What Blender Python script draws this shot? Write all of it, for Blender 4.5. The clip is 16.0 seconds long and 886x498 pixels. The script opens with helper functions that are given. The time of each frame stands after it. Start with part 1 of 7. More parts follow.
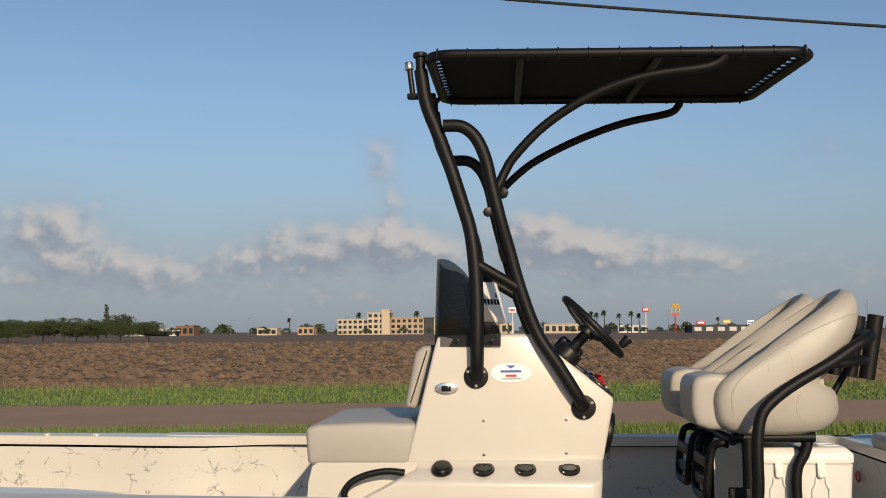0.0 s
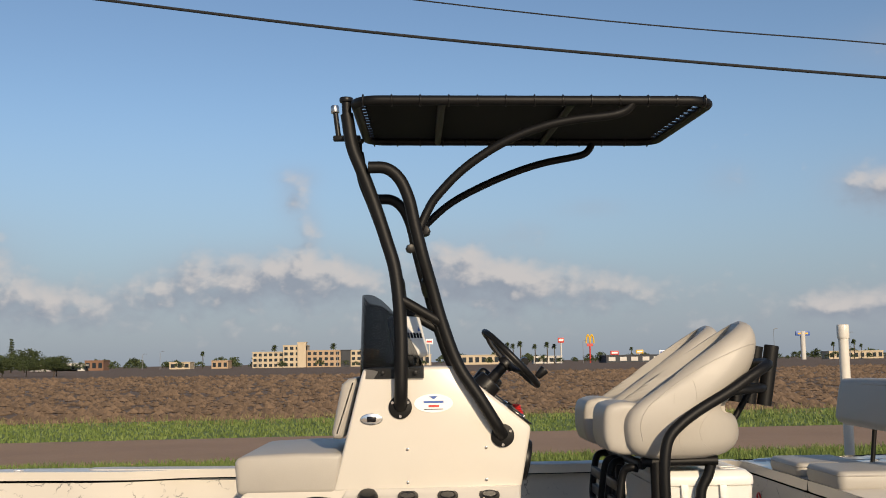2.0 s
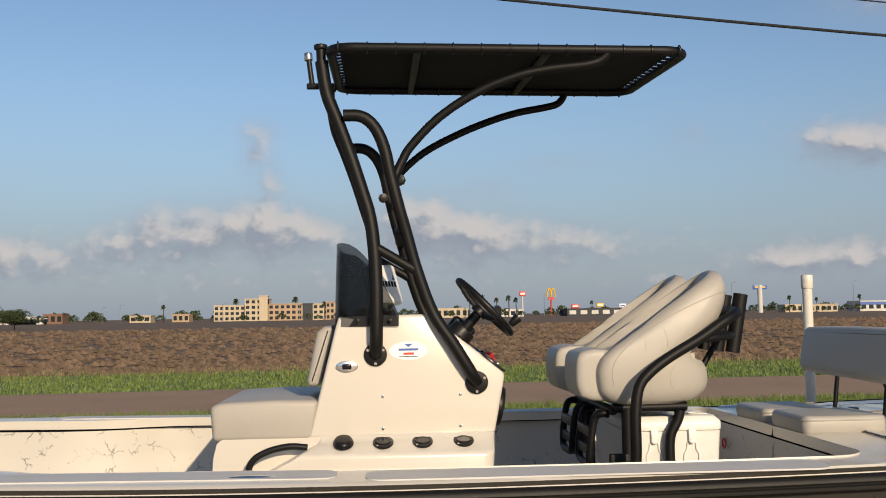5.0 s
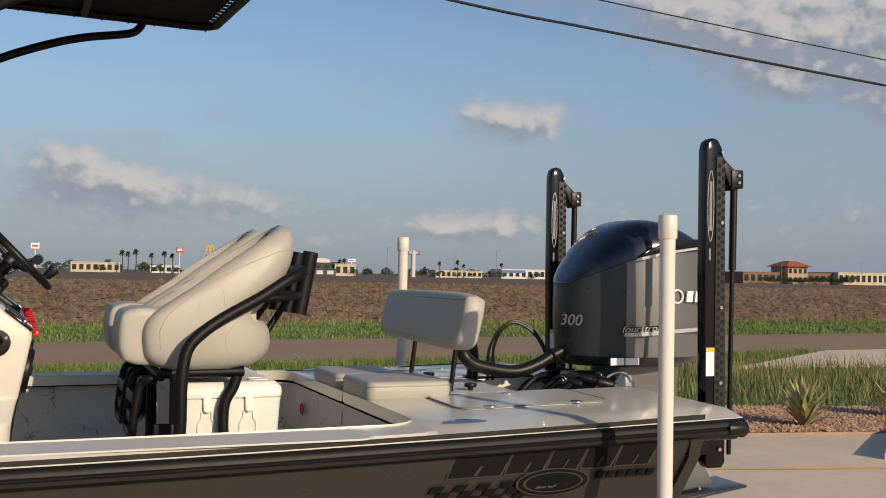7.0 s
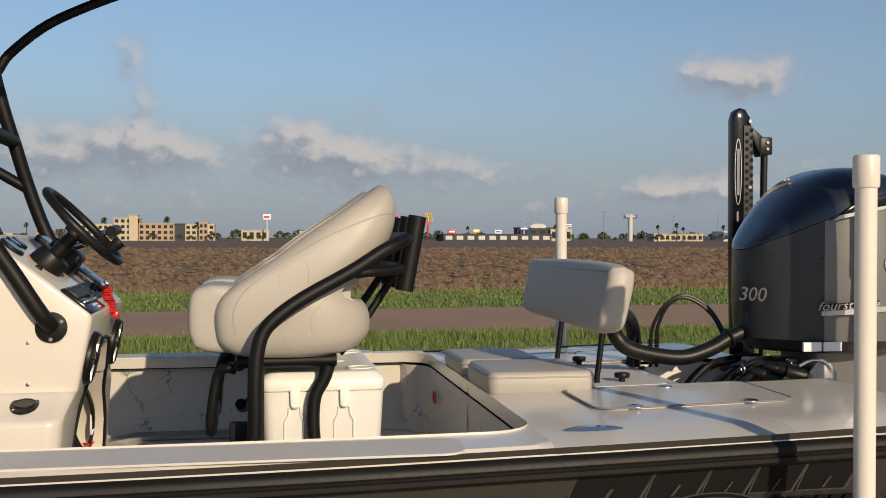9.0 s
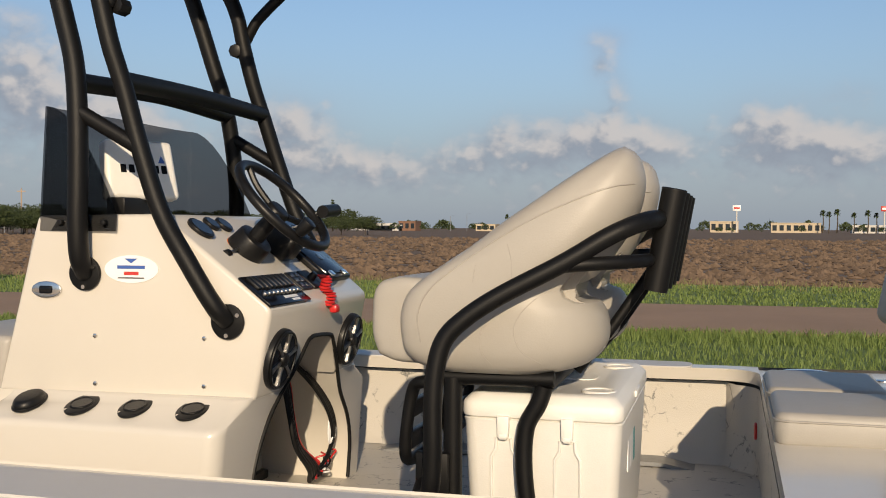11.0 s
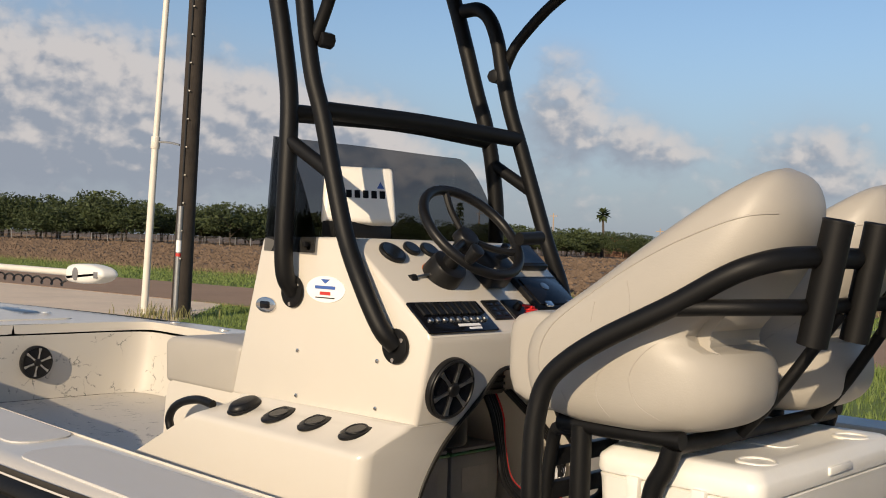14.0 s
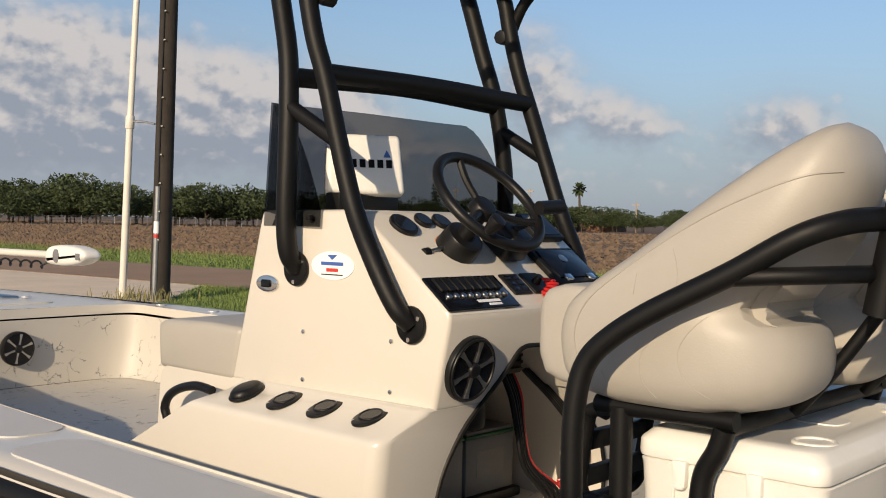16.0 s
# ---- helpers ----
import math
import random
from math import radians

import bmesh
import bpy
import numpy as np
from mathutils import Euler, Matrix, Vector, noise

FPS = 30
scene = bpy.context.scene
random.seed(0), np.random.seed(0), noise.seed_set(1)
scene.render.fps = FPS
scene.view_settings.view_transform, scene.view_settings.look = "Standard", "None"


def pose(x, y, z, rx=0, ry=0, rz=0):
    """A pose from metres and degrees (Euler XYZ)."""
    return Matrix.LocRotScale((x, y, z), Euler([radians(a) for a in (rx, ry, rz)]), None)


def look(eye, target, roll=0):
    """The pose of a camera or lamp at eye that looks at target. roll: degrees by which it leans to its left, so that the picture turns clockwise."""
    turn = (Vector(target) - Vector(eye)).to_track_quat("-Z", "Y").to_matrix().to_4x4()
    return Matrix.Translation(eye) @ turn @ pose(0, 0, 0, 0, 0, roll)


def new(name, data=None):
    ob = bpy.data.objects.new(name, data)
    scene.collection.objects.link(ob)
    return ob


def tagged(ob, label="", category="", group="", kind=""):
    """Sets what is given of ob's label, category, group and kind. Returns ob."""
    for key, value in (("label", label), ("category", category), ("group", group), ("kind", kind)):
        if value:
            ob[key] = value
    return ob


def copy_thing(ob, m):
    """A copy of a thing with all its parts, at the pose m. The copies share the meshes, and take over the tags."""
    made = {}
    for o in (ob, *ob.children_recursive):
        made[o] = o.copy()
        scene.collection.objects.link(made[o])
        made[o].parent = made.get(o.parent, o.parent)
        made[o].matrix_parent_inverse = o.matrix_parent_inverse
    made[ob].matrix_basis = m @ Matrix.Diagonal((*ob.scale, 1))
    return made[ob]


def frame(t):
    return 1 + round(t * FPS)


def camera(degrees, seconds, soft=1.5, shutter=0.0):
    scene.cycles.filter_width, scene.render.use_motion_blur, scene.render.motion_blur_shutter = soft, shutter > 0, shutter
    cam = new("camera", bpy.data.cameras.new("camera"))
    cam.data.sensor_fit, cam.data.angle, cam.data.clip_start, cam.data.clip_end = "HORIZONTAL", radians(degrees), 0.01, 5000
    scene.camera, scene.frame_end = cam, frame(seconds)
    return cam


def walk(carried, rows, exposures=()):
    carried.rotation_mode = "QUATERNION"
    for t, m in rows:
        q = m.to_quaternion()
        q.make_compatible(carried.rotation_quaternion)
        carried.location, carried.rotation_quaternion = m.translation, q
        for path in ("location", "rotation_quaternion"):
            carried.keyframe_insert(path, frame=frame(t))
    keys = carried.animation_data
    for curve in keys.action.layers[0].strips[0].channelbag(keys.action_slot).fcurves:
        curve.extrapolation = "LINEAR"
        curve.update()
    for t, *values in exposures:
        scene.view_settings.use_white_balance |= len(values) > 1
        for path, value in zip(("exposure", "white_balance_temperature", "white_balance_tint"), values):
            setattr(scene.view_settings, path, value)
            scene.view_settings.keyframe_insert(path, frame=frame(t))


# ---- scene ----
cam = camera(46.3, 16.0, soft=1.0)
PATH = [
    (0, (0.082, -4.102, 1.572), (-0.033, -2.112, 1.729), -0.4),
    (0.5, (0.171, -4.168, 1.567), (0.095, -2.179, 1.763), -0.4),
    (1, (0.203, -4.221, 1.568), (0.14, -2.233, 1.776), -0.6),
    (1.5, (0.15, -4.265, 1.577), (0.13, -2.277, 1.798), -0.6),
    (2, (0.058, -4.301, 1.575), (0.104, -2.313, 1.791), -0.9),
    (2.5, (-0.017, -4.338, 1.557), (0.068, -2.349, 1.746), -1.0),
    (3, (-0.04, -4.367, 1.558), (0.05, -2.377, 1.733), -0.7),
    (5.5, (0.046, -4.26, 1.553), (0.189, -2.268, 1.67), -1.2),
    (6, (0.234, -4.143, 1.561), (0.58, -2.177, 1.672), 0.1),
    (6.5, (0.421, -4.072, 1.543), (1.025, -2.168, 1.64), 1.4),
    (7, (0.481, -3.996, 1.54), (1.228, -2.141, 1.589), 1.0),
    (7.5, (0.556, -3.825, 1.541), (1.407, -2.015, 1.562), -0.2),
    (8, (0.647, -3.624, 1.536), (1.557, -1.842, 1.546), -1.0),
    (8.5, (0.809, -3.508, 1.538), (1.505, -1.634, 1.529), -0.8),
    (9, (1.03, -3.355, 1.549), (1.378, -1.386, 1.527), 0.1),
    (9.2, (1.088, -3.292, 1.539), (1.331, -1.307, 1.514), -0.0),
    (11.3, (1.735, -2.331, 1.523), (1.092, -0.438, 1.471), 0.5),
    (11.5, (1.756, -2.229, 1.539), (1.037, -0.363, 1.481), 0.6),
    (12, (1.902, -2.053, 1.537), (0.912, -0.315, 1.51), 1.0),
    (12.5, (2.095, -1.905, 1.549), (0.886, -0.312, 1.563), 2.9),
    (13, (2.222, -1.894, 1.554), (0.89, -0.403, 1.595), 3.2),
    (13.5, (2.33, -1.936, 1.542), (0.973, -0.468, 1.56), 2.3),
    (14, (2.403, -1.896, 1.547), (1.016, -0.455, 1.537), 2.0),
    (14.5, (2.46, -1.839, 1.546), (1.029, -0.441, 1.513), 2.5),
    (15, (2.435, -1.801, 1.536), (0.979, -0.43, 1.481), 2.7),
    (15.5, (2.307, -1.807, 1.548), (0.893, -0.394, 1.501), 1.4),
    (16, (2.196, -1.827, 1.528), (0.843, -0.355, 1.475), 1.0),
]
EXPOSURES = [(0.0, -0.20), (1.0, -0.09), (3.0, -0.07), (5.5, -0.07), (7.0, -0.14), (7.6, -0.16), (9.0, -0.17), (11.5, -0.05), (13.0, 0.0), (16.0, 0.0)]
walk(cam, [(t, look(eye, target, roll)) for t, eye, target, roll in PATH], EXPOSURES)

# ---- world, sun, exposure ----
SUN_AZ = math.atan2(0.32, -1.0)          # the sun stands aft and on the near side
SUN_EL = radians(20.5)
sun_dir = Vector((math.sin(SUN_AZ) * math.cos(SUN_EL), math.cos(SUN_AZ) * math.cos(SUN_EL), math.sin(SUN_EL)))
sun = new("sun", bpy.data.lights.new("sun", "SUN"))
sun.data.energy, sun.data.angle, sun.data.color = 4.7, radians(0.6), (1.0, 0.80, 0.56)
sun.matrix_world = look((0, 0, 0), -sun_dir)
scene.view_settings.exposure = 0.0


def nn(tree, kind, **kw):
    n = tree.nodes.new(kind)
    for k, v in kw.items():
        if k == "op":
            n.operation = v
        elif k == "blend":
            n.blend_type = v
        elif k == "dtype":
            n.data_type = v
        else:
            n.inputs[k.replace("_", " ")].default_value = v
    return n


def math_node(tree, op, a, b=None, clamp=False):
    n = tree.nodes.new("ShaderNodeMath")
    n.operation, n.use_clamp = op, clamp
    for i, v in enumerate((a, b)):
        if v is None:
            continue
        if isinstance(v, (int, float)):
            n.inputs[i].default_value = v
        else:
            tree.links.new(v, n.inputs[i])
    return n.outputs[0]


def mixc(tree, fac, a, b, blend="MIX"):
    n = tree.nodes.new("ShaderNodeMix")
    n.data_type, n.blend_type = "RGBA", blend
    for sock, v in ((n.inputs[0], fac), (n.inputs[6], a), (n.inputs[7], b)):
        if isinstance(v, (int, float)):
            sock.default_value = v
        elif isinstance(v, tuple):
            sock.default_value = (*v, 1.0)[:4]
        else:
            tree.links.new(v, sock)
    return n.outputs[2]


def build_world():
    w = bpy.data.worlds.new("sky")
    scene.world = w
    w.use_nodes = True
    t = w.node_tree
    t.nodes.clear()
    out = t.nodes.new("ShaderNodeOutputWorld")
    bg = t.nodes.new("ShaderNodeBackground")
    sky = t.nodes.new("ShaderNodeTexSky")
    sky.sky_type, sky.sun_disc = "NISHITA", False
    sky.sun_elevation, sky.sun_rotation = SUN_EL, SUN_AZ
    sky.air_density, sky.dust_density, sky.ozone_density = 1.0, 0.6, 1.5
    tc = t.nodes.new("ShaderNodeTexCoord")
    sep = t.nodes.new("ShaderNodeSeparateXYZ")
    t.links.new(tc.outputs["Generated"], sep.inputs[0])
    az = math_node(t, "MULTIPLY", math_node(t, "ARCTAN2", sep.outputs[0], sep.outputs[1]), 57.2958)
    el = math_node(t, "MULTIPLY", math_node(t, "ARCSINE", sep.outputs[2]), 57.2958)
    def density(da, de):
        """Cloud density at this direction shifted by da, de degrees."""
        az_, el_ = math_node(t, "ADD", az, da), math_node(t, "ADD", el, de)
        comb = t.nodes.new("ShaderNodeCombineXYZ")
        t.links.new(math_node(t, "MULTIPLY", az_, 0.10), comb.inputs[0])
        t.links.new(math_node(t, "MULTIPLY", el_, 0.13), comb.inputs[1])
        big = nn(t, "ShaderNodeTexNoise", Scale=2.2, Detail=2.0, Roughness=0.5)
        fine = nn(t, "ShaderNodeTexNoise", Scale=7.0, Detail=8.0, Roughness=0.54, Distortion=0.25)
        for n in (big, fine):
            t.links.new(comb.outputs[0], n.inputs["Vector"])
        # rounded heads, pushed about by the finer noise
        bent = t.nodes.new("ShaderNodeVectorMath")
        bent.operation = "MULTIPLY_ADD"
        bent.inputs[1].default_value = (0.10, 0.10, 0.0)
        t.links.new(fine.outputs["Color"], bent.inputs[0])
        t.links.new(comb.outputs[0], bent.inputs[2])
        heads = t.nodes.new("ShaderNodeTexVoronoi")
        heads.feature = "SMOOTH_F1"
        heads.inputs["Scale"].default_value = 7.5
        heads.inputs["Smoothness"].default_value = 0.6
        heads.inputs["Detail"].default_value = 2.0
        t.links.new(bent.outputs[0], heads.inputs["Vector"])
        total = None
        for a0, e0, sa, se, k in CLOUDS:
            u = math_node(t, "DIVIDE", math_node(t, "SUBTRACT", az_, a0 - 0.4), sa * 1.3)
            v = math_node(t, "DIVIDE", math_node(t, "SUBTRACT", el_, e0 + 0.35), se * 1.3)
            r2 = math_node(t, "ADD", math_node(t, "MULTIPLY", u, u), math_node(t, "MULTIPLY", v, v))
            g = math_node(t, "MULTIPLY", math_node(t, "EXPONENT", math_node(t, "MULTIPLY", r2, -1.0)), k)
            total = g if total is None else math_node(t, "ADD", total, g)
        n = math_node(t, "ADD", math_node(t, "MULTIPLY", big.outputs[0], 0.45), math_node(t, "MULTIPLY", fine.outputs[0], 0.80))
        n = math_node(t, "SUBTRACT", n, math_node(t, "MULTIPLY", heads.outputs["Distance"], 0.42))
        body = math_node(t, "MULTIPLY", math_node(t, "MULTIPLY", total, 0.62), math_node(t, "ADD", big.outputs[0], math_node(t, "MULTIPLY", fine.outputs[0], 0.5)), clamp=True)
        return math_node(t, "ADD", math_node(t, "MULTIPLY", total, 0.74), math_node(t, "SUBTRACT", n, 0.77)), body
    dens, veil = density(0, 0)
    above = density(0.5, 0.6)[0]
    mr = t.nodes.new("ShaderNodeMapRange")
    mr.interpolation_type = "SMOOTHSTEP"
    mr.inputs[1].default_value, mr.inputs[2].default_value = -0.20, 0.72
    t.links.new(dens, mr.inputs[0])
    # tops towards the sun lit warm, bases grey
    lit = t.nodes.new("ShaderNodeMapRange")
    lit.interpolation_type = "SMOOTHSTEP"
    lit.inputs[1].default_value, lit.inputs[2].default_value = -0.18, 0.36
    t.links.new(math_node(t, "SUBTRACT", dens, above), lit.inputs[0])
    cloud = mixc(t, lit.outputs[0], CLOUD_BASE, CLOUD_TOP)
    # haze towards the horizon
    hz = t.nodes.new("ShaderNodeMapRange")
    hz.interpolation_type = "SMOOTHSTEP"
    hz.inputs[1].default_value, hz.inputs[2].default_value = 15.0, -1.0
    t.links.new(el, hz.inputs[0])
    graded = mixc(t, 1.0, sky.outputs[0], SKY_TINT, "MULTIPLY")
    base = mixc(t, math_node(t, "MULTIPLY", hz.outputs[0], 0.85), graded, HAZE)
    veiled = mixc(t, math_node(t, "MULTIPLY", veil, 0.80), base, CLOUD_VEIL)
    col = mixc(t, math_node(t, "MULTIPLY", mr.outputs[0], 0.80), veiled, cloud)
    t.links.new(col, bg.inputs[0])
    bg.inputs[1].default_value = 0.10
    t.links.new(bg.outputs[0], out.inputs[0])


CLOUDS = [(-24.0, 4.9, 2.6, 1.7, 1.25), (-18.5, 3.1, 3.5, 0.9, 0.75), (-10.8, 4.2, 2.6, 1.2, 1.15), (-6.2, 4.7, 1.9, 1.2, 1.2), (-3.2, 4.2, 1.8, 1.0, 0.9), (2.4, 4.8, 2.0, 1.4, 1.35),
          (5.8, 4.1, 2.0, 1.1, 1.1), (10.2, 3.6, 2.6, 0.8, 0.8), (-6.3, 9.8, 0.9, 0.5, 0.75), (-6.5, 8.4, 0.7, 0.8, 0.8), (-5.6, 6.9, 0.5, 0.9, 0.65), (6.4, 6.6, 1.1, 0.5, 0.6), (10.1, 7.9, 1.4, 0.4, 0.55), (17.5, 9.0, 1.0, 0.7, 0.55),
          (24.4, 8.2, 1.5, 1.0, 1.1), (27.4, 8.2, 1.7, 1.1, 1.2), (22.4, 2.3, 1.3, 0.6, 0.9), (25.8, 2.3, 1.3, 0.6, 0.8), (28.5, 15.2, 3.5, 1.0, 0.85), (35.0, 13.4, 3.0, 1.6, 1.25), (40.5, 12.6, 3.4, 2.2, 1.35), (47.0, 12.0, 4.0, 2.4, 1.35),
          (40.5, 9.9, 1.6, 0.7, 0.8), (45.5, 8.7, 2.0, 1.0, 0.9), (-52.0, 6.2, 3.0, 1.9, 1.5), (-47.6, 5.6, 2.3, 1.5, 1.3), (-46.5, 3.4, 5.0, 1.1, 0.9), (-37.4, 10.0, 1.4, 0.7, 0.85), (-36.6, 8.4, 1.8, 0.8, 0.75), (-37.2, 6.4, 2.1, 1.5, 1.4),
          (-33.4, 5.6, 2.0, 1.2, 1.2), (-30.8, 4.9, 1.4, 0.7, 0.8), (-67.0, 7.0, 4.0, 2.5, 1.35), (-62.0, 7.3, 4.0, 2.3, 1.35), (-57.0, 6.2, 3.2, 2.0, 1.3), (-61.0, 4.0, 8.0, 1.5, 1.2), (-78.0, 7.0, 7.0, 4.0, 1.5),
          (120, 8, 45, 5, 0.9), (-130, 9, 40, 6, 0.9), (0, 2.2, 9999, 1.7, 0.55)]
CLOUD_BASE = (2.85, 3.20, 3.85)
CLOUD_TOP = (6.6, 6.1, 5.8)
CLOUD_VEIL = (3.95, 4.15, 4.75)
SKY_TINT = (1.02, 1.08, 1.17)
HAZE = (2.55, 3.1, 4.05)
build_world()

# ---- materials ----


def mat(name, color, rough=0.5, metal=0.0, var=0.12, scale=6.0, bump=0.0, bscale=80.0, spec=0.5, coat=0.0, tone=None, rvar=0.08, island=False):
    """Base colour varied at two scales, with fine relief."""
    m = bpy.data.materials.new(name)
    m.use_nodes = True
    t = m.node_tree
    b = t.nodes["Principled BSDF"]
    tc = t.nodes.new("ShaderNodeTexCoord")
    n1 = nn(t, "ShaderNodeTexNoise", Scale=scale, Detail=4.0, Roughness=0.55)
    n2 = nn(t, "ShaderNodeTexNoise", Scale=scale * 9, Detail=3.0, Roughness=0.6)
    for n in (n1, n2):
        t.links.new(tc.outputs["Object"], n.inputs["Vector"])
    f = math_node(t, "ADD", math_node(t, "MULTIPLY", n1.outputs[0], 0.65), math_node(t, "MULTIPLY", n2.outputs[0], 0.35))
    lo = tuple(c * (1 - var) for c in color)
    hi = tuple(min(1, c * (1 + var)) for c in color) if tone is None else tone
    ramp = t.nodes.new("ShaderNodeMapRange")
    ramp.inputs[1].default_value, ramp.inputs[2].default_value = 0.32, 0.68
    t.links.new(f, ramp.inputs[0])
    fac = ramp.outputs[0]
    if island:
        geo = t.nodes.new("ShaderNodeNewGeometry")
        fac = math_node(t, "ADD", math_node(t, "MULTIPLY", fac, 0.4), math_node(t, "MULTIPLY", geo.outputs["Random Per Island"], 0.6))
    t.links.new(mixc(t, fac, lo, hi), b.inputs["Base Color"])
    r = math_node(t, "ADD", math_node(t, "MULTIPLY", n2.outputs[0], 2 * rvar), rough - rvar, True)
    t.links.new(r, b.inputs["Roughness"])
    b.inputs["Metallic"].default_value = metal
    b.inputs["Specular IOR Level"].default_value = spec
    b.inputs["Coat Weight"].default_value = coat
    b.inputs["Coat Roughness"].default_value = 0.08
    if bump:
        n3 = nn(t, "ShaderNodeTexNoise", Scale=bscale, Detail=5.0, Roughness=0.6)
        t.links.new(tc.outputs["Object"], n3.inputs["Vector"])
        bp = t.nodes.new("ShaderNodeBump")
        bp.inputs["Strength"].default_value, bp.inputs["Distance"].default_value = bump, 0.02
        t.links.new(n3.outputs[0], bp.inputs["Height"])
        t.links.new(bp.outputs[0], b.inputs["Normal"])
    return m


GEL = mat("white gelcoat", (0.6258, 0.588, 0.5208), 0.25, var=0.012, scale=1.2, coat=0.25, rvar=0.03)
GELDECK = mat("non-skid deck gelcoat", (0.5544, 0.546, 0.5292), 0.55, var=0.03, scale=3, bump=0.10, bscale=420)
HULLGREY = mat("dark grey hull gelcoat", (0.0280, 0.0262, 0.0230), 0.30, var=0.06, scale=2, coat=0.12, spec=0.35)
RUBBER = mat("black rubber rail", (0.0084, 0.00798, 0.00756), 0.50, var=0.2, scale=8, bump=0.03, spec=0.22)
BLACKTUBE = mat("textured black powder coat", (0.004872, 0.004956, 0.005292), 0.5, var=0.15, scale=20, bump=0.08, bscale=500, spec=0.24)
BLACKPL = mat("black plastic", (0.0084, 0.0084, 0.00882), 0.40, var=0.2, scale=15, bump=0.04, bscale=200, spec=0.28)
BLACKGLOSS = mat("glossy black acrylic", (0.00588, 0.0063, 0.0084), 0.14, var=0.1, scale=10, spec=0.35)
CANVAS = mat("black canvas", (0.0084, 0.00882, 0.00924), 0.85, var=0.2, scale=9, bump=0.3, bscale=300, spec=0.2)
VINYL = mat("light grey marine vinyl", (0.3864, 0.3612, 0.3192), 0.46, var=0.03, scale=4, bump=0.07, bscale=220)
VINYL2 = mat("warm grey vinyl insert", (0.355, 0.332, 0.295), 0.5, var=0.04, scale=4)
COOLER = mat("white cooler plastic", (0.80, 0.785, 0.735), 0.42, var=0.03, scale=5, bump=0.08, bscale=220)
CHROME = mat("polished stainless steel", (0.72, 0.71, 0.69), 0.14, 1.0, var=0.05)
SATIN = mat("satin stainless steel", (0.74, 0.73, 0.71), 0.34, 0.55, var=0.05)
STEEL = mat("brushed stainless steel", (0.50, 0.49, 0.47), 0.30, 1.0, var=0.1, scale=30)
PVC = mat("white pvc pipe", (0.672, 0.6384, 0.5712), 0.38, var=0.05, scale=5, bump=0.03)
ENGBLUE = mat("metallic dark blue paint", (0.0168, 0.02268, 0.0336), 0.24, 0.3, var=0.06, scale=2, coat=0.4)
ENGGREY = mat("metallic grey paint", (0.168, 0.1705, 0.1722), 0.36, 0.45, var=0.02, scale=2, coat=0.15, rvar=0.02)
ENGDARK = mat("dark grey cowling paint", (0.0378, 0.042, 0.04704), 0.32, 0.4, var=0.06, scale=2, coat=0.3)
# the grey cowling's unlit front, its shade put into the colour
ENGSHADE = mat("grey cowling paint darkened as shade", (0.0336, 0.03864, 0.04536), 0.30, 0.35, var=0.03, scale=2, coat=0.2)
GREYMARK = mat("pale grey print and hatch edge shade", (0.1848, 0.1848, 0.1932), 0.5)
SILVER = mat("silver decal", (0.5208, 0.5208, 0.5292), 0.3, 0.6, var=0.05)
WHITEDEC = mat("white decal", (0.82, 0.82, 0.82), 0.4, var=0.03)
REDDEC = mat("red decal", (0.5208, 0.042, 0.0336), 0.4, var=0.05)
BLUEDEC = mat("blue decal", (0.0504, 0.1176, 0.378), 0.4, var=0.05)
DARKDEC = mat("black hull decal", (0.00504, 0.00504, 0.00504), 0.55, var=0.1, spec=0.12)
GREYDEC = mat("grey decal outline", (0.0462, 0.04368, 0.04032), 0.4, var=0.1, spec=0.2)
TEALDEC = mat("teal sticker print", (0.042, 0.294, 0.3192), 0.45)
YELLOWDEC = mat("yellow sticker print", (0.63, 0.462, 0.042), 0.45)
ORANGEDEC = mat("orange stripe", (0.546, 0.1512, 0.0336), 0.4)
REDPL = mat("red lanyard plastic", (0.5712, 0.0252, 0.0252), 0.35, var=0.15)
BATTERY = mat("grey battery case", (0.168, 0.1764, 0.1848), 0.5, var=0.1)
GREENPL = mat("green battery lid", (0.0252, 0.1344, 0.0588), 0.5)
LCD = mat("dark display glass", (0.0126, 0.0168, 0.02352), 0.08)
GALV = mat("galvanised steel", (0.3024, 0.3108, 0.3192), 0.5, 0.7, var=0.15, scale=25)
TYRE = mat("tyre rubber", (0.0168, 0.0168, 0.0168), 0.8, var=0.2)
CONCRETE = mat("parking lot concrete", (0.70, 0.565, 0.42), 0.85, var=0.10, scale=0.9, bump=0.35, bscale=60)
ASPHALT = mat("worn brown asphalt", (0.3024, 0.1974, 0.126), 0.9, var=0.12, scale=0.5, bump=0.4, bscale=50)
SOIL = mat("ploughed soil", (0.1218, 0.08064, 0.0504), 0.95, var=0.35, scale=0.6, bump=0.9, bscale=5)
GRASSGROUND = mat("grass thatch", (0.115, 0.165, 0.040), 0.95, var=0.35, scale=1.2, bump=0.8, bscale=25)
GRASS = mat("grass blades", (0.085, 0.150, 0.026), 0.7, var=0.3, scale=0.8, tone=(0.195, 0.250, 0.062), island=True)
DRYGRASS = mat("dry grass blades", (0.126, 0.1386, 0.0462), 0.8, var=0.25, scale=0.8, tone=(0.2856, 0.2478, 0.1092), island=True)
LEAF = mat("tree leaves", (0.028, 0.046, 0.014), 0.7, var=0.3, scale=0.3, tone=(0.070, 0.094, 0.028), island=True)
YUCCA = mat("yucca leaves", (0.16, 0.18, 0.06), 0.55, var=0.2, scale=3, tone=(0.58, 0.50, 0.24), island=True)
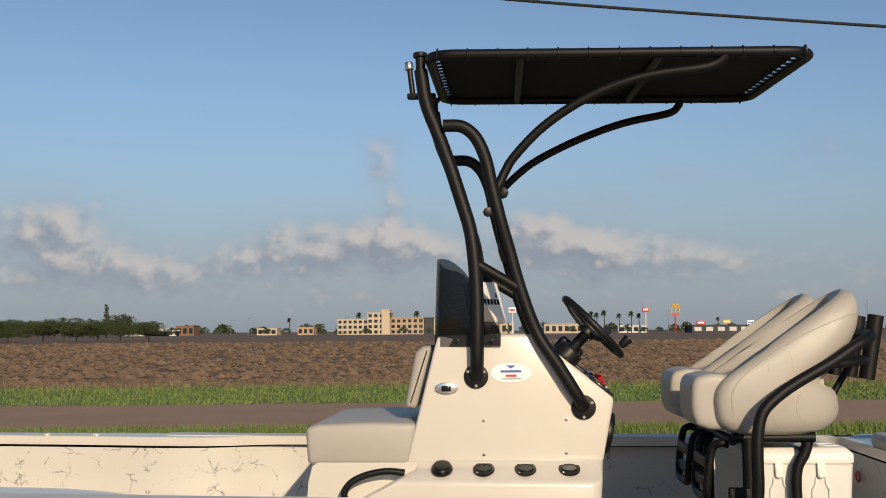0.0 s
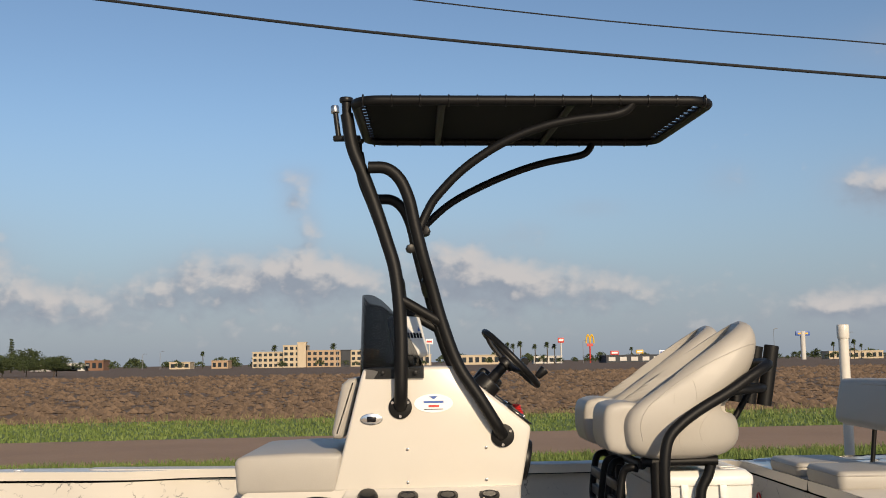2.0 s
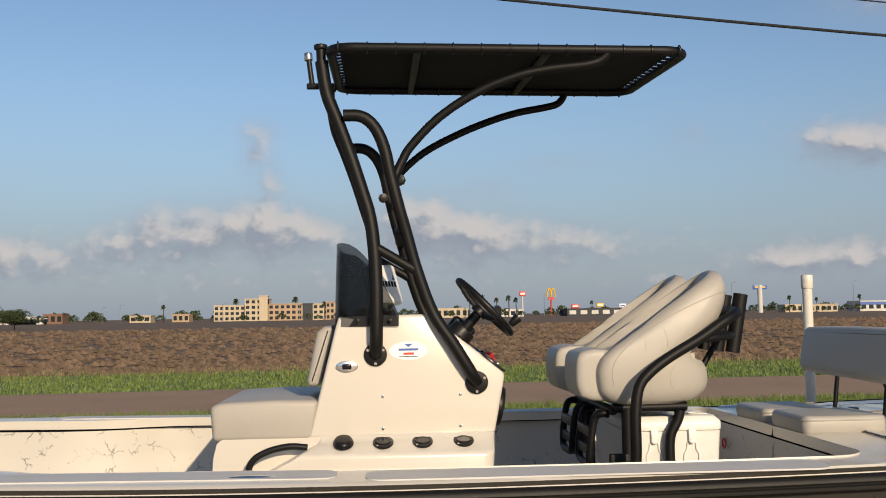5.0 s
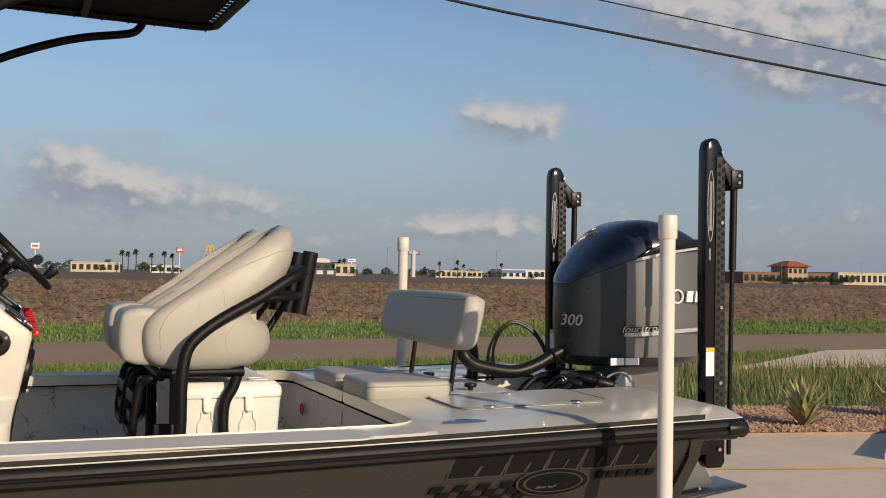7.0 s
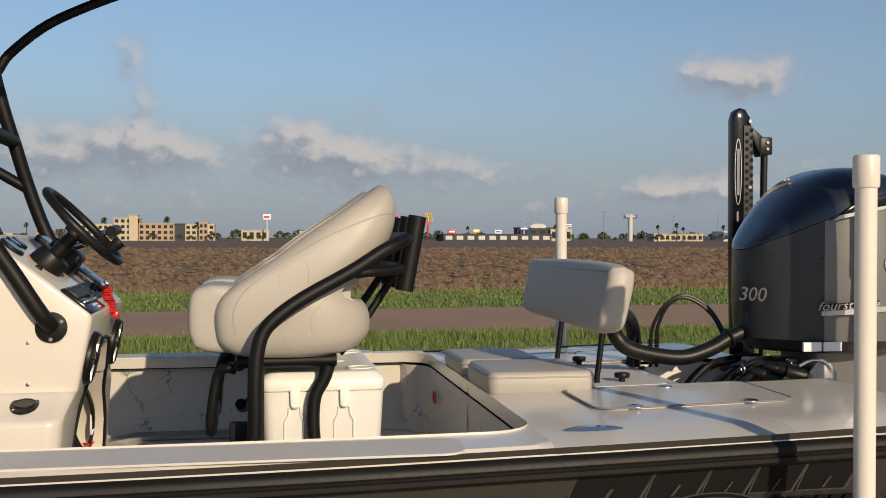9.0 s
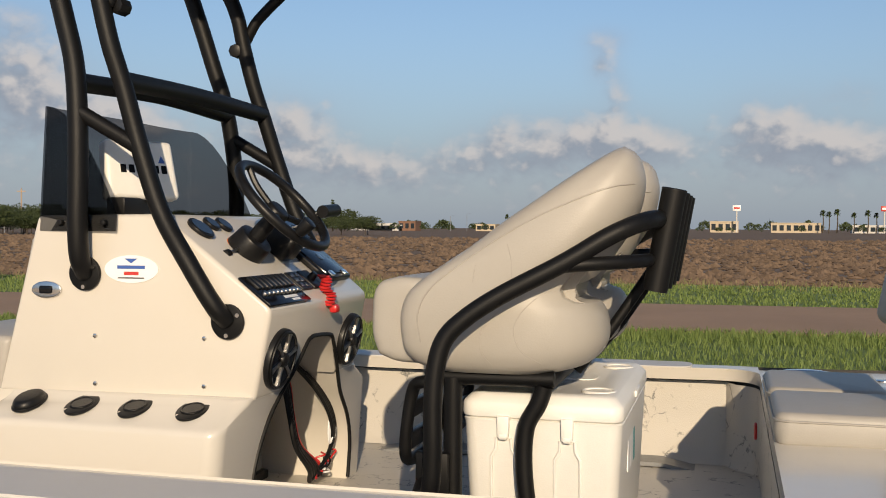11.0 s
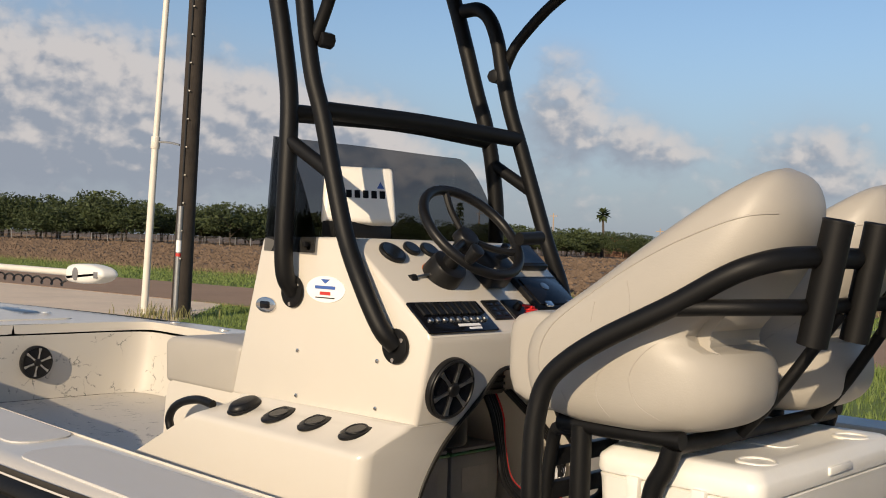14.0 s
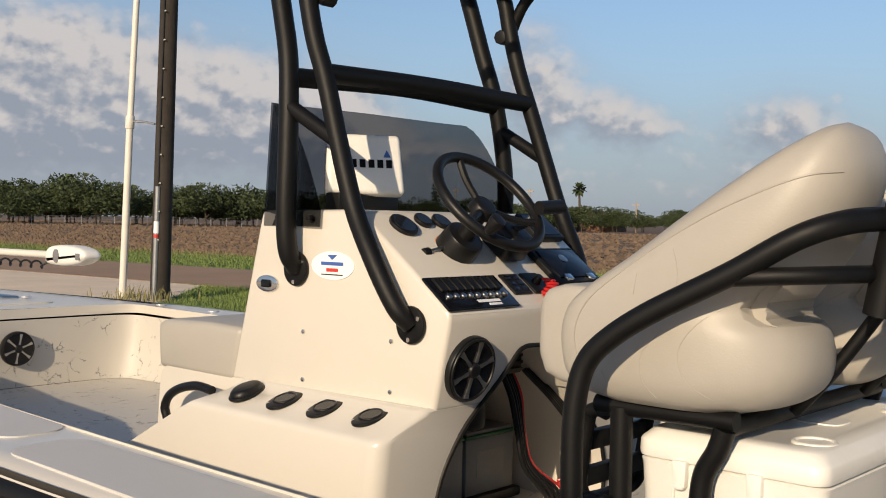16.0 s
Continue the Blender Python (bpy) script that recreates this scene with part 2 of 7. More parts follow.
BARK = mat("bark", (0.0756, 0.0588, 0.042), 0.95, var=0.3, scale=6, bump=0.6, bscale=30)
CREOSOTE = mat("dark creosoted wood", (0.0294, 0.02268, 0.01764), 0.85, var=0.35, scale=5, bump=0.5, bscale=40)
ROCK = mat("reddish landscape gravel", (0.36, 0.205, 0.135), 0.9, var=0.3, scale=5, tone=(0.58, 0.40, 0.29), island=True)
STUCCO = mat("cream stucco", (0.504, 0.42, 0.3024), 0.9, var=0.08, scale=0.05)
TAN = mat("tan stucco", (0.42, 0.3024, 0.2016), 0.9, var=0.1, scale=0.05)
WHITEWALL = mat("white painted wall", (0.5712, 0.5544, 0.5208), 0.85, var=0.08, scale=0.05)
BROWNWALL = mat("brown brick wall", (0.21, 0.1176, 0.0756), 0.9, var=0.15, scale=0.1)
DARKWALL = mat("dark grey wall", (0.0462, 0.0504, 0.0588), 0.8, var=0.15, scale=0.1)
REDROOF = mat("red tile roof", (0.3192, 0.084, 0.042), 0.8, var=0.15, scale=0.3)
WINGLASS = mat("dark window glass", (0.0252, 0.0336, 0.042), 0.1, var=0.1)
SIGNRED = mat("red sign panel", (0.504, 0.0504, 0.042), 0.5)
SIGNYEL = mat("yellow sign panel", (0.672, 0.4032, 0.0252), 0.5)
WIRECOAT = mat("black cable sheath", (0.02016, 0.021, 0.02268), 0.6, var=0.2, scale=10, spec=0.2)
YELLOWPAINT = mat("faded yellow road paint", (0.74, 0.50, 0.21), 0.9, var=0.2, scale=4)


def marble_mat():
    """White non-skid with broken dark spatter veins."""
    m = bpy.data.materials.new("spattered liner gelcoat")
    m.use_nodes = True
    t = m.node_tree
    b = t.nodes["Principled BSDF"]
    tc = t.nodes.new("ShaderNodeTexCoord")
    wob = nn(t, "ShaderNodeTexNoise", Scale=5.0, Detail=5.0, Roughness=0.7)
    t.links.new(tc.outputs["Object"], wob.inputs["Vector"])
    mixv = t.nodes.new("ShaderNodeMix")
    mixv.data_type = "VECTOR"
    mixv.inputs[0].default_value = 0.13
    t.links.new(tc.outputs["Object"], mixv.inputs[4])
    t.links.new(wob.outputs["Color"], mixv.inputs[5])
    v = t.nodes.new("ShaderNodeTexVoronoi")
    v.feature = "DISTANCE_TO_EDGE"
    v.inputs["Scale"].default_value = 11.0
    t.links.new(mixv.outputs[1], v.inputs["Vector"])
    vein = t.nodes.new("ShaderNodeMapRange")
    vein.inputs[1].default_value, vein.inputs[2].default_value, vein.inputs[3].default_value, vein.inputs[4].default_value = 0.0, 0.042, 1.0, 0.0
    t.links.new(v.outputs["Distance"], vein.inputs[0])
    gap = nn(t, "ShaderNodeTexNoise", Scale=9.0, Detail=4.0, Roughness=0.7)
    t.links.new(tc.outputs["Object"], gap.inputs["Vector"])
    g = t.nodes.new("ShaderNodeMapRange")
    g.inputs[1].default_value, g.inputs[2].default_value = 0.51, 0.60
    t.links.new(gap.outputs[0], g.inputs[0])
    fac = math_node(t, "MULTIPLY", vein.outputs[0], g.outputs[0])
    fac = math_node(t, "MULTIPLY", fac, 0.85)
    t.links.new(mixc(t, fac, (0.54, 0.51, 0.455), (0.06, 0.07, 0.075)), b.inputs["Base Color"])
    b.inputs["Roughness"].default_value = 0.5
    bp = t.nodes.new("ShaderNodeBump")
    bp.inputs["Strength"].default_value, bp.inputs["Distance"].default_value = 0.15, 0.01
    n3 = nn(t, "ShaderNodeTexNoise", Scale=300.0, Detail=2.0)
    t.links.new(tc.outputs["Object"], n3.inputs["Vector"])
    t.links.new(n3.outputs[0], bp.inputs["Height"])
    t.links.new(bp.outputs[0], b.inputs["Normal"])
    return m


LINER = marble_mat()


def tint_mat():
    """Smoked acrylic: see-through with a gloss."""
    m = bpy.data.materials.new("smoked acrylic")
    m.use_nodes = True
    t = m.node_tree
    t.nodes.clear()
    out = t.nodes.new("ShaderNodeOutputMaterial")
    tr = t.nodes.new("ShaderNodeBsdfTransparent")
    tr.inputs[0].default_value = (0.43, 0.435, 0.445, 1)
    gl = t.nodes.new("ShaderNodeBsdfGlossy")
    gl.inputs["Roughness"].default_value = 0.05
    lw = t.nodes.new("ShaderNodeLayerWeight")
    lw.inputs[0].default_value = 0.5
    gloss = math_node(t, "ADD", 0.012, math_node(t, "MULTIPLY", math_node(t, "POWER", lw.outputs["Facing"], 5.0), 0.32))
    mx = t.nodes.new("ShaderNodeMixShader")
    t.links.new(gloss, mx.inputs[0])
    t.links.new(tr.outputs[0], mx.inputs[1])
    t.links.new(gl.outputs[0], mx.inputs[2])
    t.links.new(mx.outputs[0], out.inputs[0])
    return m


SMOKE = tint_mat()

# ---- mesh helpers ----


def mesh_of(name, bm, material, smooth=True, angle=40):
    me = bpy.data.meshes.new(name)
    bmesh.ops.recalc_face_normals(bm, faces=bm.faces)
    bm.to_mesh(me)
    bm.free()
    if material:
        me.materials.append(material)
    if smooth:
        me.shade_smooth()
        me.set_sharp_from_angle(angle=radians(angle))
    return me


def thing(name, label, category, at=(0, 0, 0), group="", kind=""):
    ob = new(name)
    ob.empty_display_size = 0.1
    ob.location = at
    return tagged(ob, label, category, group, kind)


def part(name, bm, material, parent, label="", smooth=True, angle=40):
    ob = new(name, mesh_of(name, bm, material, smooth, angle))
    if parent:
        ob.parent = parent
        if not parent.parent:
            ob.matrix_parent_inverse = Matrix.Translation(-Vector(parent.location))
    return tagged(ob, label)


def solo(name, bm, material, label, category, group="", kind="", smooth=True, angle=40):
    ob = new(name, mesh_of(name, bm, material, smooth, angle))
    return tagged(ob, label, category, group, kind)


def box(x0, x1, y0, y1, z0, z1, bevel=0.0, seg=2, bm=None):
    bm = bm or bmesh.new()
    r = bmesh.ops.create_cube(bm, size=1.0, matrix=Matrix.LocRotScale(((x0 + x1) / 2, (y0 + y1) / 2, (z0 + z1) / 2), None, (x1 - x0, y1 - y0, z1 - z0)))
    if bevel:
        edges = list({e for v in r["verts"] for e in v.link_edges})
        bmesh.ops.bevel(bm, geom=edges, offset=bevel, segments=seg, profile=0.5, affect="EDGES")
    return bm


def cyl(p0, p1, r0, r1=None, seg=20, bm=None, bevel=0.0):
    bm = bm or bmesh.new()
    p0, p1 = Vector(p0), Vector(p1)
    r1 = r0 if r1 is None else r1
    d = p1 - p0
    q = d.to_track_quat("Z", "Y").to_matrix().to_4x4()
    r = bmesh.ops.create_cone(bm, cap_ends=True, segments=seg, radius1=r0, radius2=r1, depth=d.length, matrix=Matrix.Translation((p0 + p1) / 2) @ q)
    if bevel:
        edges = [e for e in {e for v in r["verts"] for e in v.link_edges} if len(e.link_faces) == 2 and any(len(f.verts) > 4 for f in e.link_faces)]
        bmesh.ops.bevel(bm, geom=edges, offset=bevel, segments=2, profile=0.5, affect="EDGES")
    return bm


def spline(pts, n=8):
    """Points of a smooth curve through pts."""
    P = [Vector(p) for p in pts]
    P = [2 * P[0] - P[1]] + P + [2 * P[-1] - P[-2]]
    out = []
    for i in range(1, len(P) - 2):
        a, b, c, d = P[i - 1:i + 3]
        for k in range(n):
            u = k / n
            out.append(0.5 * (2 * b + (c - a) * u + (2 * a - 5 * b + 4 * c - d) * u * u + (3 * b - a - 3 * c + d) * u ** 3))
    return out + [P[-2]]


def tube(pts, r, seg=14, n=6, smooth=True, bm=None, closed=False):
    bm = bm or bmesh.new()
    P = spline(pts, n) if smooth else [Vector(p) for p in pts]
    T = []
    for i in range(len(P)):
        a = P[i - 1] if (i or closed) else P[i]
        b = P[(i + 1) % len(P)] if (i < len(P) - 1 or closed) else P[i]
        T.append((b - a).normalized())
    ref = Vector((0, 0, 1)) if abs(T[0].z) < 0.9 else Vector((1, 0, 0))
    N = (ref - ref.dot(T[0]) * T[0]).normalized()
    rings = []
    for i, (p, t) in enumerate(zip(P, T)):
        N = (N - N.dot(t) * t).normalized()
        B = t.cross(N)
        rr = r(i / (len(P) - 1)) if callable(r) else r
        rings.append([bm.verts.new(p + rr * (math.cos(a) * N + math.sin(a) * B)) for a in [2 * math.pi * k / seg for k in range(seg)]])
    m = len(rings)
    for i in range(m if closed else m - 1):
        A, Bq = rings[i], rings[(i + 1) % m]
        for k in range(seg):
            bm.faces.new((A[k], A[(k + 1) % seg], Bq[(k + 1) % seg], Bq[k]))
    if not closed:
        bm.faces.new(rings[0][::-1])
        bm.faces.new(rings[-1])
    return bm


def loft(rings, bm=None, caps=True, closed=True):
    bm = bm or bmesh.new()
    V = [[bm.verts.new(p) for p in ring] for ring in rings]
    k = len(V[0])
    for A, B in zip(V, V[1:]):
        for i in range(k if closed else k - 1):
            bm.faces.new((A[i], A[(i + 1) % k], B[(i + 1) % k], B[i]))
    if caps:
        bm.faces.new(V[0][::-1])
        bm.faces.new(V[-1])
    return bm


def outline2(pts, n=5):
    """Closed smooth outline through 2D points."""
    P = [Vector((*p, 0)) for p in pts]
    out = []
    m = len(P)
    for i in range(m):
        a, b, c, d = P[i - 1], P[i], P[(i + 1) % m], P[(i + 2) % m]
        for k in range(n):
            u = k / n
            out.append(0.5 * (2 * b + (c - a) * u + (2 * a - 5 * b + 4 * c - d) * u * u + (3 * b - a - 3 * c + d) * u ** 3))
    return [(v.x, v.y) for v in out]


def inset2(pts, d):
    m = len(pts)
    area = sum(pts[i][0] * pts[(i + 1) % m][1] - pts[(i + 1) % m][0] * pts[i][1] for i in range(m))
    s = 1 if area > 0 else -1
    out = []
    for i in range(m):
        ax, ay = pts[i - 1]
        bx, by = pts[(i + 1) % m]
        tx, ty = bx - ax, by - ay
        q = math.hypot(tx, ty) or 1
        out.append((pts[i][0] - s * ty / q * d, pts[i][1] + s * tx / q * d))
    return out


def pillow(profile, y0, y1, r, axis="y", n=5, bulge=0.0, bm=None):
    """An x-z outline drawn across y with rounded shoulders of radius r."""
    rings = []
    ys = []
    for k in range(n + 1):
        a = math.pi / 2 * k / n
        ys.append((y0 + r * (1 - math.sin(a)), r * (1 - math.cos(a))))
    ys = ys[::-1]
    ring = [(y, d) for y, d in ys][::1]
    left = [(y0 + r * (1 - math.cos(math.pi / 2 * k / n)), r * (1 - math.sin(math.pi / 2 * k / n))) for k in range(n + 1)]
    right = [(y0 + y1 - y, d) for y, d in left[::-1]]
    mid = [((y0 + y1) / 2, -bulge)]
    for y, d in left + mid + right:
        q = inset2(profile, d)
        if axis == "y":
            rings.append([(a, y, b) for a, b in q])
        elif axis == "x":
            rings.append([(y, a, b) for a, b in q])
        else:
            rings.append([(a, b, y) for a, b in q])
    return loft(rings, bm)


def prism(profile, y0, y1, bevel=0.0, axis="y", seg=2, bm=None):
    bm = bm or bmesh.new()

    def put(a, b, y):
        return (a, y, b) if axis == "y" else ((y, a, b) if axis == "x" else (a, b, y))
    A = [bm.verts.new(put(a, b, y0)) for a, b in profile]
    B = [bm.verts.new(put(a, b, y1)) for a, b in profile]
    k = len(A)
    for i in range(k):
        bm.faces.new((A[i], A[(i + 1) % k], B[(i + 1) % k], B[i]))
    bm.faces.new(A[::-1])
    bm.faces.new(B)
    if bevel:
        bmesh.ops.recalc_face_normals(bm, faces=bm.faces)
        vs = set(A + B)
        edges = [e for e in bm.edges if e.verts[0] in vs and e.verts[1] in vs]
        bmesh.ops.bevel(bm, geom=edges, offset=bevel, segments=seg, profile=0.5, affect="EDGES")
    return bm


def rot_about(bm, centre, axis, degrees):
    bmesh.ops.rotate(bm, cent=Vector(centre), matrix=Matrix.Rotation(radians(degrees), 3, axis), verts=bm.verts)
    return bm


def torus(centre, normal, R, r, seg=40, sub=12, bm=None):
    q = Vector(normal).to_track_quat("Z", "Y").to_matrix()
    pts = [Vector(centre) + q @ Vector((R * math.cos(2 * math.pi * k / seg), R * math.sin(2 * math.pi * k / seg), 0)) for k in range(seg)]
    return tube(pts, r, sub, smooth=False, bm=bm, closed=True)


def carve(bm, cutter):
    """bm less cutter, both closed meshes."""
    a, b = bpy.data.meshes.new("a"), bpy.data.meshes.new("b")
    for me, q in ((a, bm), (b, cutter)):
        bmesh.ops.recalc_face_normals(q, faces=q.faces)
        q.to_mesh(me)
        q.free()
    oa, ob = new("a", a), new("b", b)
    mod = oa.modifiers.new("cut", "BOOLEAN")
    mod.operation, mod.object, mod.solver = "DIFFERENCE", ob, "EXACT"
    got = bpy.data.meshes.new_from_object(oa.evaluated_get(bpy.context.evaluated_depsgraph_get()))
    out = bmesh.new()
    out.from_mesh(got)
    for o in (oa, ob):
        bpy.data.objects.remove(o)
    for me in (a, b, got):
        bpy.data.meshes.remove(me)
    return out


def soften(bm, voxel=0.013, rounds=30):
    """The shape with all its edges rounded, like upholstery."""
    me = bpy.data.meshes.new("soft")
    bmesh.ops.recalc_face_normals(bm, faces=bm.faces)
    bm.to_mesh(me)
    bm.free()
    ob = new("soft", me)
    rm = ob.modifiers.new("remesh", "REMESH")
    rm.mode, rm.voxel_size = "VOXEL", voxel
    sm = ob.modifiers.new("smooth", "SMOOTH")
    sm.factor, sm.iterations = 0.5, rounds
    got = bpy.data.meshes.new_from_object(ob.evaluated_get(bpy.context.evaluated_depsgraph_get()))
    out = bmesh.new()
    out.from_mesh(got)
    bpy.data.objects.remove(ob)
    for m in (me, got):
        bpy.data.meshes.remove(m)
    return out


def words(body, size, m, material, parent, name="lettering", label="", depth=0.0008, shear=0.0, squash=1.0):
    """Raised lettering in the built-in font, turned into a mesh."""
    cu = bpy.data.curves.new(name, "FONT")
    cu.body, cu.size, cu.extrude, cu.shear = body, size, depth, shear
    cu.align_x, cu.align_y, cu.resolution_u = "CENTER", "CENTER", 3
    tmp = new("tmp", cu)
    me = bpy.data.meshes.new_from_object(tmp.evaluated_get(bpy.context.evaluated_depsgraph_get()))
    bpy.data.objects.remove(tmp)
    me.transform(m @ Matrix.Diagonal((squash, 1, 1, 1)))
    me.materials.clear()
    me.materials.append(material)
    ob = new(name, me)
    ob.parent = parent
    ob.matrix_parent_inverse = Matrix.Translation(-Vector(parent.location))
    return tagged(ob, label)


C = 0.41                                  # the boat's centre line


def mir(p):
    return (p[0], 2 * C - p[1], p[2])


FLOOR_Z = 0.66

# ---- ground, road, field ----


def sheet(name, pts, z, material, label, category, kind="structure"):
    bm = bmesh.new()
    bm.faces.new([bm.verts.new((x, y, z)) for x, y in pts])
    return solo(name, bm, material, label, category, kind=kind, smooth=False)


sheet("ground", [(-4000, -4000), (4000, -4000), (4000, 4000), (-4000, 4000)], -0.16, SOIL, "brown ploughed soil reaching to the horizon", "ground")


def bend(x):
    return 0.05 * x if x > 0 else 0.09 * x


def road_near(x):
    return 13.3 + bend(x)


def road_far(x):
    return 18.9 + bend(x)


xs = [-260, -60, -30, -10, 0, 10, 30, 60, 260]


def strip(name, lo, hi, z, material, label, category, thick=0.1):
    bm = bmesh.new()
    A = [bm.verts.new((x, lo(x), z)) for x in xs]
    B = [bm.verts.new((x, hi(x), z)) for x in xs]
    for i in range(len(xs) - 1):
        bm.faces.new((A[i], A[i + 1], B[i + 1], B[i]))
    r = bmesh.ops.extrude_face_region(bm, geom=bm.faces[:])
    bmesh.ops.translate(bm, vec=(0, 0, -thick), verts=[v for v in r["geom"] if isinstance(v, bmesh.types.BMVert)])
    return solo(name, bm, material, label, category, kind="structure", smooth=False)


strip("road", road_near, road_far, 0.0, ASPHALT, "worn brown two-lane asphalt road beside the field", "road")
strip("verge", lambda x: -60 if abs(x) > 59 else 4.0, lambda x: road_near(x), -0.03, GRASSGROUND, "mown grass verge between lot and road", "grass")
strip("field_margin", road_far, lambda x: 27 + bend(x), -0.03, GRASSGROUND, "weedy grass margin of the field", "grass")

LOT = [(-60, -60), (60, -60), (60, 2.2), (7.3, 4.4), (-12, 4.4), (-13.5, 7.9), (-17.5, 11.6), (-60, 7.8)]
bm = bmesh.new()
f = bm.faces.new([bm.verts.new((x, y, 0.0)) for x, y in LOT])
r = bmesh.ops.extrude_face_region(bm, geom=[f])
bmesh.ops.translate(bm, vec=(0, 0, -0.15), verts=[v for v in r["geom"] if isinstance(v, bmesh.types.BMVert)])
solo("pavement", bm, CONCRETE, "sun-bleached tan concrete parking lot", "pavement", kind="structure", smooth=False)

# ---- boat hull ----


def interp(x, knots):
    """Smooth curve through (x, value) knots in falling or rising x."""
    K = sorted(knots)
    if x <= K[0][0]:
        return K[0][1]
    if x >= K[-1][0]:
        return K[-1][1]
    for i in range(len(K) - 1):
        if K[i][0] <= x <= K[i + 1][0]:
            x0, y0 = K[i]
            x1, y1 = K[i + 1]
            m0 = (y1 - K[i - 1][1]) / (x1 - K[i - 1][0]) if i else (y1 - y0) / (x1 - x0)
            m1 = (K[i + 2][1] - y0) / (K[i + 2][0] - x0) if i + 2 < len(K) else (y1 - y0) / (x1 - x0)
            h = x1 - x0
            u = (x - x0) / h
            return (2 * u ** 3 - 3 * u * u + 1) * y0 + (u ** 3 - 2 * u * u + u) * h * m0 + (-2 * u ** 3 + 3 * u * u) * y1 + (u ** 3 - u * u) * h * m1


BEAM = [(3.05, 1.135), (2.0, 1.16), (1.0, 1.22), (0, 1.27), (-1, 1.27), (-2, 1.17), (-3, 0.95), (-3.8, 0.64), (-4.3, 0.36), (-4.62, 0.03)]
SHEER = [(3.05, 1.034), (1.8, 1.008), (0.4, 1.0), (-1, 1.01), (-2.5, 1.035), (-4.62, 1.10)]
WIDE = [(1.8, 0.99), (-0.9, 0.99), (-1.15, 0.97), (-1.45, 0.86), (-2.1, 0.83), (-2.8, 0.76)]
X_AFT, X_FORE = 1.79, -2.85


def beam(x):
    return interp(x, BEAM)


def sheer(x):
    return interp(x, SHEER)


def inner(x):
    """Half-width of the cockpit opening."""
    if x >= X_AFT or x <= X_FORE:
        return 0.0
    w = interp(x, WIDE)
    ra, rf = 0.14, 0.20
    if x > X_AFT - ra:
        w = w - ra + math.sqrt(max(0, ra * ra - (x - X_AFT + ra) ** 2))
    if x < X_FORE + rf:
        u = (X_FORE + rf - x) / rf
        w = w * max(0, 1 - u ** 6) ** (1 / 6)
    return w


def ends(lo, hi, n, power=2.2):
    """Stations packed towards both ends."""
    return [lo + (hi - lo) * 0.5 * (1 - math.copysign(abs(math.cos(math.pi * k / n)) ** (1 / power * 1.6), math.cos(math.pi * k / n))) for k in range(n + 1)]


boat = thing("bay_boat", "white and dark grey fibreglass bay boat resting on a trailer", "boat", (0, C, 0.3))
st = [-4.62 + 7.67 * k / 60 for k in range(61)]
WELL = 0.33
X_WELL = 2.50

# outer hull side and bottom
bm = bmesh.new()
for s in (-1, 1):
    rows = []
    for x in st:
        b, z = beam(x), sheer(x)
        k = max(0.0, (-x - 1.0) / 3.62)
        chine = b * (0.90 - 0.12 * k)
        zc = 0.40 + 0.42 * k ** 2
        zk = 0.26 + 0.60 * k ** 2.6
        rows.append([(x, C + s * b, z - 0.005), (x, C + s * (b - 0.01), z - 0.12), (x, C + s * (0.45 * b + 0.55 * chine), (z + zc) / 2), (x, C + s * chine, zc + 0.03), (x, C + s * chine * 0.97, zc), (x, C, zk)])
    loft(rows, bm, caps=False, closed=False)
bmesh.ops.remove_doubles(bm, verts=bm.verts, dist=0.0005)


def rake(bm):
    """The transom slopes forward towards its foot."""
    for v in bm.verts:
        v.co.x -= (0.17 + max(0, 0.93 - v.co.z) * 0.40) * max(0, min(1, (v.co.x - 2.4) / 0.6))
    return bm


rake(bm)
part("hull", bm, HULLGREY, boat, "glossy dark grey painted hull side", angle=50)

# transom with the motor notch
bm = bmesh.new()
b = beam(3.05)
P = [(C - b, 1.018), (C - b + 0.0, 0.87), (C - b * 0.9, 0.41), (C, 0.26), (C + b * 0.9, 0.41), (C + b, 0.87), (C + b, 1.018), (C + WELL, 1.018), (C + WELL, 0.76), (C - WELL, 0.76), (C - WELL, 1.018)]
bm = rake(prism(P, 3.0, 3.05, axis="x"))
part("transom", bm, HULLGREY, boat)
for ya, yb in ((C - 1.125, C - WELL - 0.01), (C + WELL + 0.01, C + 1.125)):
    part("stern_overhang", box(2.76, 3.045, ya, yb, 0.925, 0.984, 0.012), HULLGREY, boat)

# deck top: side decks, fore deck and aft deck in one moulding
deck_st = sorted(set([X_FORE + 4.64 * (0.5 - 0.5 * math.cos(math.pi * k / 60)) for k in range(61)] + [-4.62 + 0.11 * k for k in range(17)] + [1.79, 1.795, 2.1, 2.3, X_WELL - 0.005, X_WELL, 2.6, 2.8, 3.05]))
bm = bmesh.new()
for s in (-1, 1):
    rows = []
    for x in deck_st:
        w = WELL if x >= X_WELL else inner(x)
        b, z = beam(x), sheer(x)
        camber = 0.012
        row = []
        for k in range(9):
            u = k / 8
            y = w + (b - w) * u
            drop = 0.022 * max(0, (u - 0.86) / 0.14) ** 2
            row.append((x, C + s * y, z + camber * (1 - (y / max(b, 0.1)) ** 2) - drop))
        row.append((x, C + s * (b + 0.006), z - 0.030))
        rows.append(row)
    loft(rows, bm, caps=False, closed=False)
bmesh.ops.remove_doubles(bm, verts=bm.verts, dist=0.0005)
part("deck", bm, GEL, boat, "glossy white gelcoat deck moulding", angle=35)

